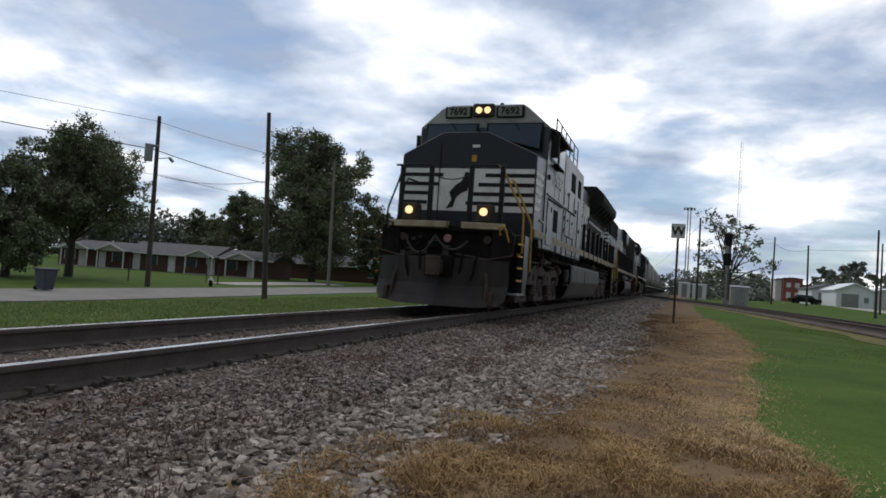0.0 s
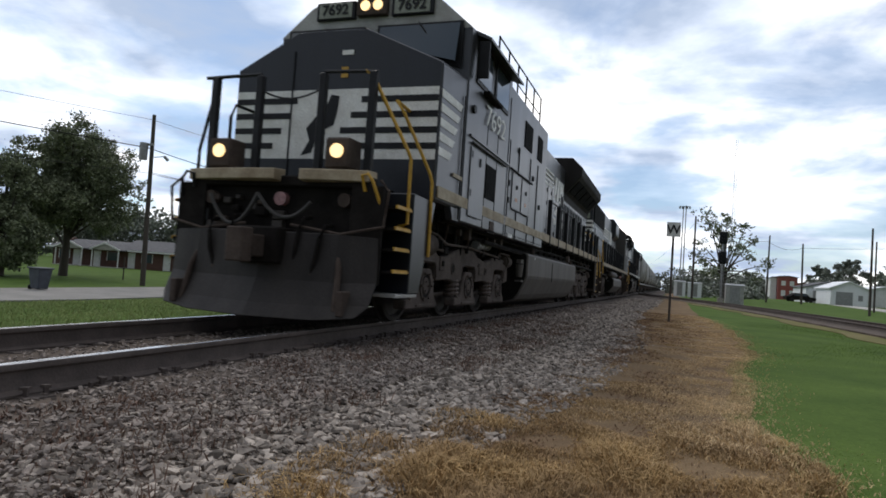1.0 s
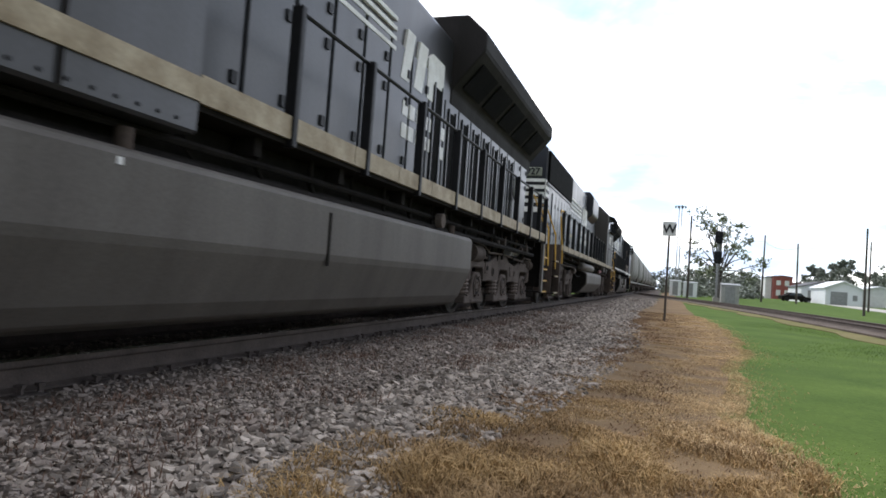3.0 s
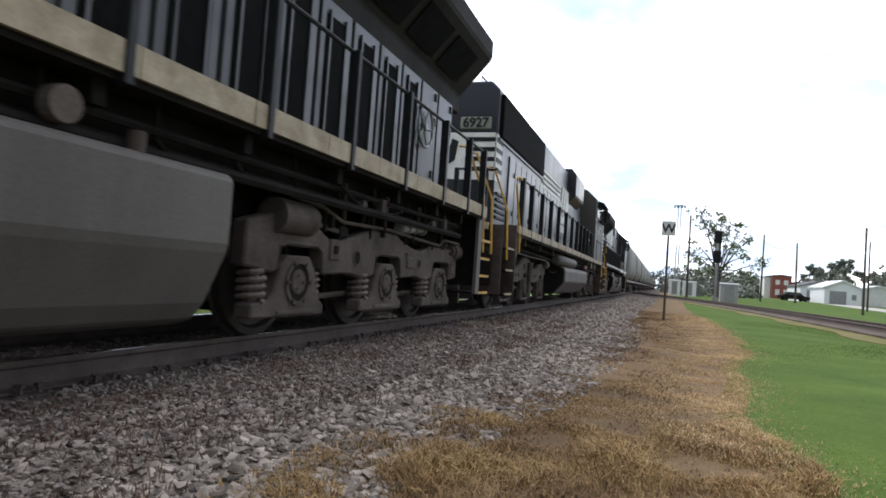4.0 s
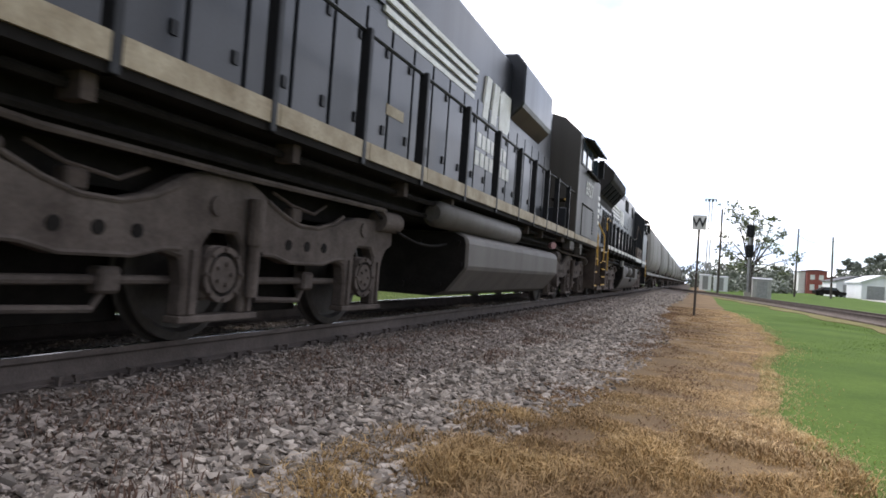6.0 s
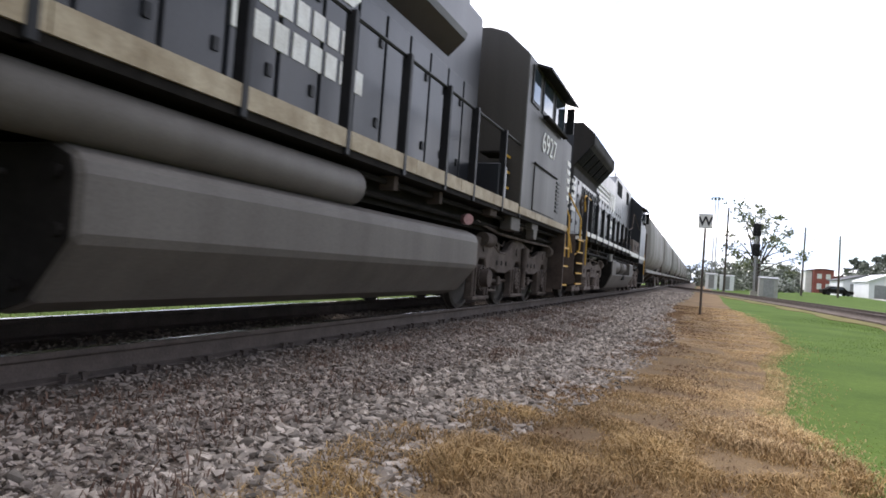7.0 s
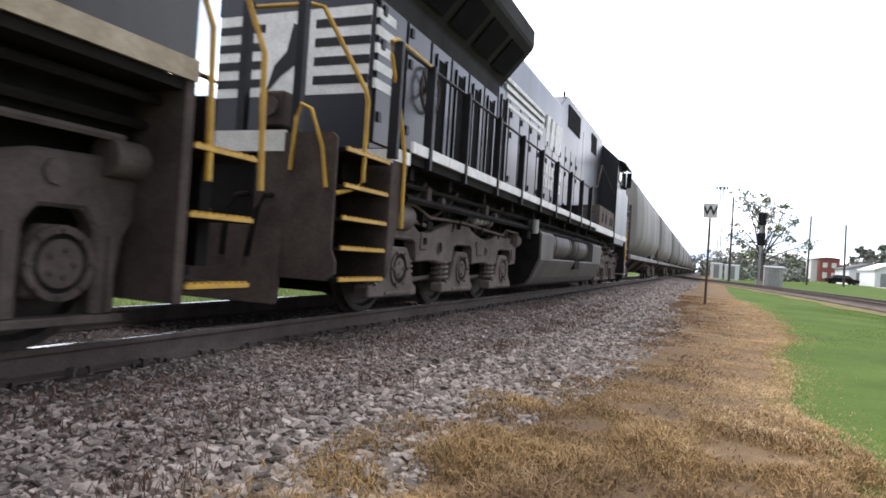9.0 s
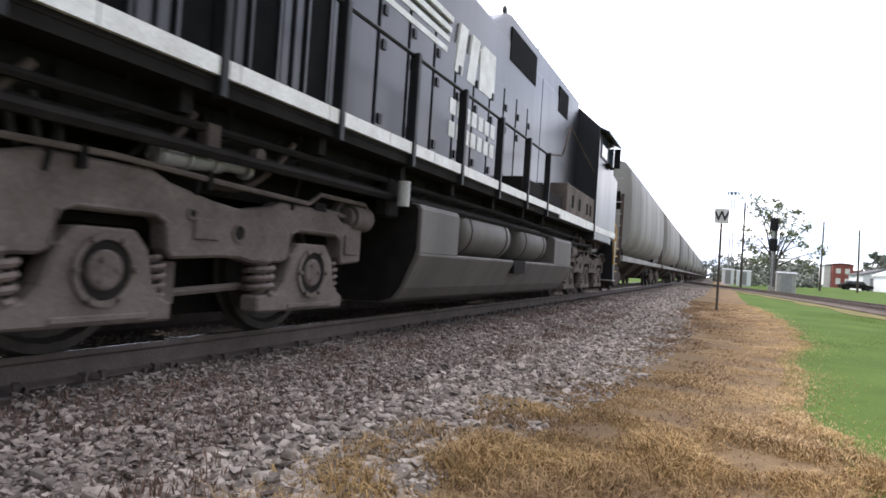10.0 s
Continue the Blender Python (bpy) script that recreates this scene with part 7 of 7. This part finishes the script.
def far_woods(name, spans, seed, count, size, label):
    """A distant belt of trees: (x, y, z, height, radius) runs."""
    rng = np.random.default_rng(seed)
    cs, rs = [], []
    for (xa, ya), (xb, yb), h, n in spans:
        for k in range(n):
            u = rng.uniform()
            hh = h * rng.uniform(0.55, 1.0)
            for q in range(3):
                cs.append((xa + (xb - xa) * u + rng.normal(0, 2), ya + (yb - ya) * u + rng.normal(0, 3), -0.8 + hh * (0.25 + 0.28 * q)))
                rs.append(hh * 0.32)
    v, f = leaf_mesh(cs, rs, count, size, rng)
    # The belt's leaves have the distance haze in their colour.
    bulk(name, v, f, HAZELEAF, label, "woods")


far_woods("far_woods", [((-150, 105), (-75, 125), 11, 46), ((-75, 125), (-30, 190), 10, 34), ((-30, 190), (-4, 420), 8, 22), ((-210, 20), (-150, 105), 12, 26)], 31, 90000, 0.5, "distant dark belt of trees past the houses")
far_woods("right_woods", [((6, 175), (20, 165), 7.5, 16), ((9, 125), (17, 122), 5.0, 12), ((20, 220), (60, 215), 9, 22), ((60, 200), (160, 150), 11, 30), ((5, 420), (60, 380), 10, 30)], 32, 60000, 0.42, "distant dark belt of trees past the sheds")


# ---- houses and roadside things past the track ----
def long_house():
    """Brick row of dwellings under one grey roof; four gabled porches with white trim."""
    h = thing("row_house", (0, 0, 0), "long low brick house with grey roof and white porches", "house")
    L, D = 28.8, 8.0
    part("wall", box(B(), 0, L, 0, 0.25, 0, 2.45), BRICK, h)
    part("wall", box(B(), 0, L, D - 0.25, D, 0, 2.45), BRICK, h)
    for x in (0, L - 0.25):
        part("gable_wall", along_x(B(), [(0.25, 0), (D - 0.25, 0), (D - 0.25, 2.4), (D / 2, 3.7), (0.25, 2.4)], x, x + 0.25), BRICK, h)
    part("roof", bmesh_roof(9.6, 21.0, 0, D, 2.42, 3.85, 0.6), SHINGLE, h, "grey shingle roof")
    part("roof", bmesh_roof(21.65, L, 0.3, D, 2.40, 3.5, 0.5), SHINGLE, h)
    part("roof", bmesh_roof(0.0, 8.95, 0.3, D, 2.40, 3.5, 0.5), SHINGLE, h)
    part("fascia", box(B(), -0.6, L + 0.5, -0.66, -0.60, 2.18, 2.38), TRIMW, h)
    part("soffit", box(B(), -0.6, L + 0.5, -0.60, 0.0, 2.22, 2.26), TRIMW, h)
    for x in (3.3, 6.1, 10.8, 15.6, 20.9, 26.2):
        dr = part("door", box(B(), x - 0.48, x + 0.48, -0.05, 0.02, 0.05, 2.08), TRIMW, h, "white front door", bevel=0.01)
        part("door_handle", box(B(), x + 0.34, x + 0.40, -0.09, -0.04, 1.0, 1.1), GALV, dr)
    for x in (1.6, 8.2, 12.9, 18.2, 23.6):
        w = part("window", box(B(), x - 0.7, x + 0.7, -0.04, 0.03, 0.9, 2.0), GLASS, h, "dark window")
        part("window_frame", box(B(), x - 0.76, x - 0.68, -0.06, 0.0, 0.85, 2.05), TRIMW, w)
        part("window_frame", box(B(), x + 0.68, x + 0.76, -0.06, 0.0, 0.85, 2.05), TRIMW, w)
    for x in (3.6, 8.5, 20.2, 25.5):
        p = part("porch_roof", loft(B(), [[(x - 2.0, y, 2.3), (x, y, 3.15), (x + 2.0, y, 2.3), (x + 2.0, y, 2.18), (x, y, 3.0), (x - 2.0, y, 2.18)] for y in (-2.3, 1.2)]), SHINGLE, h)
        part("porch_gable", loft(B(), [[(x - 1.8, y, 2.22), (x + 1.8, y, 2.22), (x, y, 2.98)] for y in (-2.2, -2.1)]), CONC, p, "pale porch gable")
        for s in (-1, 1):
            part("porch_trim", loft(B(), [[(x + s * 2.02, y, 2.14), (x + s * 2.02, y, 2.34), (x, y, 3.22), (x, y, 3.0)] for y in (-2.36, -2.30)]), TRIMW, p, "white porch trim")
            part("porch_post", box(B(), x + s * 1.75 - 0.06, x + s * 1.75 + 0.06, -2.2, -2.08, 0, 2.2), TRIMW, p)
        part("porch_slab", box(B(), x - 1.9, x + 1.9, -2.4, -0.01, -0.05, 0.08), CONC, p)
    part("roof_vent", tube(B(), [(6.0, 2.2, 3.2), (6.0, 2.2, 3.65)], 0.12, 8), TRIMW, h)
    part("roof_vent", tube(B(), [(24.0, 2.4, 3.1), (24.0, 2.4, 3.55)], 0.14, 8), TRIMW, h)
    h.matrix_basis = pose(-71.93, 63.4, -1.40, 0, 0, 14.5)


def small_house(x, y, z, rz, L=12.0):
    h = thing("brick_house", (0, 0, 0), "small brick house with white gable trim", "house")
    part("wall", box(B(), 0, L, 0, 7, 0, 2.5), BRICK, h)
    part("roof", bmesh_roof(0, L, 0, 7, 2.5, 4.1, 0.6), SHINGLE, h)
    part("fascia", box(B(), -0.6, L + 0.6, -0.66, -0.6, 2.28, 2.48), TRIMW, h)
    for s, a, b in ((1, -0.6, 3.5), (-1, 7.6, 3.5)):
        part("gable_trim", loft(B(), [[(xx, a, 2.3), (xx, a, 2.55), (xx, b, 4.2), (xx, b, 3.95)] for xx in (L + 0.6, L + 0.68)]), TRIMW, h)
    w = part("window", box(B(), L - 2.0, L - 1.2, -0.04, 0.03, 0.9, 2.0), GLASS, h)
    part("window_frame", box(B(), L - 2.1, L - 1.1, -0.06, -0.02, 0.8, 0.9), TRIMW, w)
    h.matrix_basis = pose(x, y, z, 0, 0, rz)


long_house()
small_house(-53.0, 88.0, -1.4, 18, 15)
strip("driveway", lambda y: -33.5 - 0.2 * (y - 47), lambda y: -30.4 - 0.12 * (y - 47), [45.5, 50, 56, 62, 70], lambda x, y: ground_z(x, y) + 0.06, CONC, "pale concrete driveway", "driveway", thick=0.2)


def wheelie_bin(x, y, z):
    b = thing("waste_bin", (x, y, z), "grey-blue wheeled waste bin by the road", "bin")
    body = loft(B(), [[(x + sx * w, y + sy * w, zz) for sx, sy in ((-1, -1), (1, -1), (1, 1), (-1, 1))] for w, zz in ((0.26, z + 0.05), (0.36, z + 0.98))])
    part("body", body, BINBLUE, b, bevel=0.03)
    part("lid", box(B(), x - 0.40, x + 0.40, y - 0.42, y + 0.42, z + 0.98, z + 1.06), BINBLUE, b, bevel=0.03)
    for s in (-1, 1):
        part("wheel", tube(B(), [(x - 0.36, y + s * 0.2, z + 0.12), (x - 0.30, y + s * 0.2, z + 0.12)], 0.12, 12), RAILBLACK, b)
    part("handle", tube(B(), [(x - 0.40, y - 0.3, z + 1.0), (x - 0.46, y - 0.3, z + 1.0), (x - 0.46, y + 0.3, z + 1.0), (x - 0.40, y + 0.3, z + 1.0)], 0.02, 6), RAILBLACK, b)


def hydrant(x, y, z):
    h = thing("fire_hydrant", (x, y, z), "white-topped dark fire hydrant by the driveway", "hydrant")
    part("barrel", tube(B(), [(x, y, z - 0.05), (x, y, z + 0.5)], 0.13, 12), UNDER, h)
    part("bonnet", tube(B(), [(x, y, z + 0.48), (x, y, z + 0.62), (x, y, z + 0.78)], 0.16, 12, 0.05), TRIMW, h, "white domed bonnet", smooth=True)
    part("outlet", tube(B(), [(x - 0.24, y, z + 0.42), (x + 0.24, y, z + 0.42)], 0.07, 10), TRIMW, h)


def road_sign(x, y, z):
    s = thing("road_sign", (x, y, z), "octagonal road sign seen from behind on a post", "sign")
    part("post", tube(B(), [(x, y, z - 0.1), (x, y, z + 2.2)], 0.035, 8), POLE, s)
    ring = [(0.33 * math.cos(radians(22.5 + 45 * k)), 0.40 * math.sin(radians(22.5 + 45 * k))) for k in range(8)]
    part("sign_plate", loft(B(), [[(x + a * 0.55 - q, y - 0.05 - a * 0.3 - q, z + 1.95 + b) for a, b in ring] for q in (0.0, 0.01)]), GALV, s)
    part("sign_face", loft(B(), [[(x + a * 0.2 - q, y - 0.08 - a * 0.1 - q, z + 1.95 + b * 0.6) for a, b in ring] for q in (0.0, 0.012)]), UNDER, s)


wheelie_bin(-23.72, 22.7, -1.36)
hydrant(-28.6, 40.4, -1.4)
road_sign(-33.9, 46.3, -1.4)
for q in ((-31.0, 44.2), (-34.5, 38.3)):
    p = thing("marker_post", (q[0], q[1], -1.4), "short dark wooden marker post", "post")
    part("shaft", tube(B(), [(q[0], q[1], -1.5), (q[0], q[1], 0.3)], 0.05, 7), POLE, p)

pole_a = power_pole(-27.66, 33.15, -1.4, 9.75, 0.17, -0.22)
part("cross_bracket", box(B(), -28.1, -27.6, 33.0, 33.1, 7.7, 7.85), GALV, pole_a)
part("transformer", tube(B(), [(-28.22, 32.85, 6.75), (-28.22, 32.85, 7.85)], 0.26, 14), GALV, pole_a, "grey drum transformer", smooth=True)
power_pole(-17.4, 31.25, -1.4, 9.3, 0.16, -0.7)
power_pole(-32.6, 65.3, -1.4, 13.0, 0.18, -0.4, PALEPOLE, label="tall pale utility pole beside the oak")
part("streetlight_arm", tube(B(), [(-27.9, 33.0, 6.9), (-27.2, 33.6, 7.1)], 0.03, 6), GALV, pole_a)
part("streetlight_head", tube(B(), [(-27.2, 33.6, 7.1), (-27.0, 33.75, 6.85)], 0.10, 8), GALV, pole_a)


def wire(name, pts, r, drop):
    bm = B()
    for p, q in zip(pts, pts[1:]):
        tube(bm, sag(p, q, drop, 12), r, 5)
    return tagged(part(name, bm, WIRE), "thin black overhead cable", "cable", "overhead cables")


wire("overhead_cable", [(-70, -20, 12.8), (-27.9, 33.0, 9.4), (-33.0, 65.2, 12.6), (-40, 130, 11)], 0.014, 0.5)
wire("overhead_cable", [(-68, -20, 11.6), (-28.0, 33.0, 7.55), (-32.9, 65.2, 9.2), (-38, 130, 9)], 0.030, 0.6)
wire("overhead_cable", [(-69, -20, 7.0), (-27.8, 33.1, 5.9), (-17.6, 31.3, 5.4)], 0.016, 0.4)
wire("overhead_cable", [(-27.9, 33.05, 6.0), (-32.8, 65.3, 7.4)], 0.016, 0.3)


# ---- things past the second track ----
def signal_mast():
    x, y = 8.72, 61.8
    s = thing("railway_signal", (x, y, -0.2), "tall signal mast with two black signal heads", "signal")
    part("mast", tube(B(), [(x, y, -0.3), (x, y, 6.2)], 0.09, 10), GALV, s)
    for z in (5.55, 3.8):
        hd = part("signal_head", box(B(), x - 0.32, x + 0.32, y - 0.25, y - 0.12, z - 0.55, z + 0.55), RAILBLACK, s, "black signal head", bevel=0.08)
        for q in (-0.3, 0.0, 0.3):
            part("hood", tube(B(), [(x, y - 0.25, z + q), (x, y - 0.48, z + q)], 0.12, 10), RAILBLACK, hd)
    ld = B()
    for q in (0.16, 0.46):
        box(ld, x + q, x + q + 0.03, y + 0.05, y + 0.08, -0.2, 5.8)
    for k in range(18):
        box(ld, x + 0.16, x + 0.49, y + 0.055, y + 0.075, 0.1 + 0.32 * k, 0.12 + 0.32 * k)
    part("ladder", ld, GALV, s)
    part("mast_base", box(B(), x - 0.25, x + 0.25, y - 0.25, y + 0.25, -0.4, 0.25), CONC, s)


def cabinet(x0, x1, y, h, label="grey metal relay cabinet beside the track"):
    c = thing("relay_cabinet", ((x0 + x1) / 2, y, -0.3), label, "cabinet")
    part("body", box(B(), x0, x1, y, y + 1.4, -0.3, h), METALWALL if h > 1.8 else PALEROOF, c, bevel=0.03)
    part("roof", along_x(B(), [(y - 0.08, h), (y + 1.48, h), (y + 0.7, h + 0.14)], x0 - 0.06, x1 + 0.06), GALV, c)
    part("door", box(B(), (x0 + x1) / 2 - 0.4, (x0 + x1) / 2 + 0.4, y - 0.02, y + 0.01, -0.1, h - 0.15), GALV, c, bevel=0.01)


signal_mast()
cabinet(9.0, 10.42, 60.0, 1.42)
cabinet(5.3, 7.0, 108, 2.1, "pale metal relay cabinet far along the track")
cabinet(7.4, 9.4, 109, 2.0, "pale metal relay cabinet far along the track")
power_pole(7.0, 79.9, -0.35, 9.35, 0.14, 0.0, label="dark wooden utility pole near the second track")
power_pole(16.6, 94.2, -0.35, 8.7, 0.13, 0.1, label="wooden utility pole past the second track")
power_pole(20.6, 93.6, -0.35, 7.75, 0.14, -0.1, label="wooden utility pole past the second track")
power_pole(18.6, 56.2, -0.35, 6.3, 0.10, 0.0, label="wooden utility pole past the second track")
power_pole(23.0, 72.0, -0.35, 6.6, 0.10, 0.0, label="wooden utility pole past the second track")
wire("overhead_cable", [(20.5, 93.6, 7.2), (16.6, 94.2, 7.9), (7.0, 79.9, 8.6), (-2, 240, 9)], 0.02, 0.6)
wire("overhead_cable", [(20.5, 93.6, 7.2), (40.0, 70, 8.0)], 0.02, 0.6)


def light_poles():
    for x in (7.6, 7.0):
        t = thing("floodlight_mast", (x, 160, -0.35), "tall thin floodlight mast far away", "light mast", "floodlight masts")
        part("shaft", tube(B(), [(x, 160, -0.5), (x, 160, 20.5 if x > 7.3 else 20.0)], 0.16, 8, 0.10), GALV, t)
        part("crossbar", box(B(), x - 0.9, x + 0.9, 159.9, 160.1, 20.2, 20.35), GALV, t)
        for q in (-0.8, 0.0, 0.8):
            part("lamp_head", box(B(), x + q - 0.2, x + q + 0.2, 159.6, 159.9, 19.7, 20.2), GALV, t)


def lattice_tower():
    x, y, h = 37.7, 398, 88.0
    t = thing("lattice_tower", (x, y, -0.4), "very tall pale lattice mast in the distance", "tower")
    for a in (0, 120, 240):
        part("leg", tube(B(), [(x + 0.9 * math.cos(radians(a)), y + 0.9 * math.sin(radians(a)), -0.5), (x + 0.7 * math.cos(radians(a)), y + 0.7 * math.sin(radians(a)), h)], 0.07, 5), GALV, t)
    bm = B()
    for k in range(44):
        a0, a1 = radians(120 * (k % 3)), radians(120 * ((k + 1) % 3))
        tube(bm, [(x + 0.8 * math.cos(a0), y + 0.8 * math.sin(a0), k * 2.0), (x + 0.8 * math.cos(a1), y + 0.8 * math.sin(a1), k * 2.0 + 2)], 0.05, 4)
    part("lacing", bm, GALV, t)


light_poles()
lattice_tower()


def shed(x, y, L, D, h, rise, wall, roof, label, rz=0, door=None):
    s = thing("shed", (0, 0, 0), label, "building")
    part("wall", box(B(), 0, L, 0, D, 0, h), wall, s)
    ym = L / 2
    part("roof", loft(B(), [[(-0.3, yy, h), (ym, yy, h + rise), (L + 0.3, yy, h), (L + 0.3, yy, h - 0.15), (ym, yy, h + rise - 0.15), (-0.3, yy, h - 0.15)] for yy in (-0.3, D + 0.3)]), roof, s)
    part("gable", loft(B(), [[(0, yy, h), (L, yy, h), (ym, yy, h + rise - 0.16)] for yy in (0.0, 0.2)]), wall, s)
    for a, b, c, zz in door or ():
        part("door", box(B(), a, b, -0.05, 0.02, zz, c), TRIMW if wall is not METALWALL else GALV, s)
    s.matrix_basis = pose(x, y, ground_z(x, y) - 0.03, 0, 0, rz)


shed(27.5, 111, 4.8, 10, 2.55, 1.15, METALWALL, METALWALL, "white metal shed with a low gable roof", 0, ((0.7, 2.9, 2.0, 0.0), (3.6, 4.2, 1.6, 0.8)))
shed(26.4, 123, 6.2, 12, 2.7, 1.0, METALWALL, SHINGLE, "pale metal building with a grey roof", 0, ((1, 2, 2.1, 0.0),))
shed(33.2, 119, 7.0, 10, 2.5, 0.9, TRIMW, METALWALL, "white low building with a pale roof", 0, ((1, 2, 2.1, 0.0),))
shed(33.3, 200, 4.8, 12, 6.4, 0.3, REDWALL, SHINGLE, "red brick two-storey building with pale corner", 0, ((0.8, 1.9, 2.6, 1.0), (2.9, 4.0, 2.6, 1.0), (0.8, 1.9, 5.2, 3.9), (2.9, 4.0, 5.2, 3.9)))
shed(31.6, 202, 1.6, 9, 6.0, 0.2, TRIMW, SHINGLE, "narrow white building beside the red one", 0)
shed(38.3, 201, 3.6, 10, 4.8, 0.3, REDWALL, SHINGLE, "lower red brick building beside the taller one", 0, ((1.0, 2.4, 2.6, 0.8),))
shed(15.5, 140, 6.0, 8, 2.8, 0.8, TRIMW, SHINGLE, "small white building with a grey roof", 0, ((1, 2, 2.0, 0.0),))
shed(13.0, 170, 6.0, 8, 2.8, 0.8, TRIMW, SHINGLE, "small white building with a grey roof", 0, ((1, 2, 2.0, 0.0),))


def parked_car(x, y, colour, rz):
    c = thing("parked_car", (0, 0, 0), "parked dark car by the buildings", "car")
    side = [(-2.2, 0.3), (2.2, 0.3), (2.25, 0.75), (1.3, 0.9), (0.7, 1.42), (-0.9, 1.45), (-1.6, 0.95), (-2.25, 0.85)]
    part("body", loft(B(), [[(a, yy, b) for a, b in side] for yy in (-0.85, 0.85)]), colour, c, bevel=0.06)
    for a in (-1.4, 1.4):
        for s in (-0.8, 0.8):
            part("wheel", tube(B(), [(a, s - 0.1, 0.32), (a, s + 0.1, 0.32)], 0.32, 14), RAILBLACK, c)
    for s in (-0.86, 0.86):
        part("window", loft(B(), [[(a, s + q, b) for a, b in ((-1.2, 1.0), (0.9, 1.0), (0.55, 1.34), (-0.85, 1.36))] for q in (-0.01, 0.01)]), GLASS, c)
    c.matrix_basis = pose(x, y, ground_z(x, y) - 0.01, 0, 0, rz)


parked_car(24.6, 118, UNDER, 10)
parked_car(13.4, 132, TRIMW, 0)
strip("town_street", lambda y: 24.0 + 0.02 * y, lambda y: 28.5 + 0.02 * y, [40, 60, 80, 100, 106], lambda x, y: ground_z(x, y) + 0.04, CONC, "pale street by the sheds", "road", thick=0.2)


def motions():
    for ob in MOVERS:
        o = ORIG[ob]
        walk(ob, [(t, pose(o.x, o.y - s, o.z)) for t, s in zip(RUN_T, RUN_S)])
    ts = [k * 0.1 for k in range(101)]
    for w, r in SPINS:
        p = ORIG[w] - ORIG[w.parent]
        walk(w, [(t, pose(p.x, p.y, p.z, math.degrees(float(np.interp(t, RUN_T, RUN_S)) / r))) for t in ts])


motions()
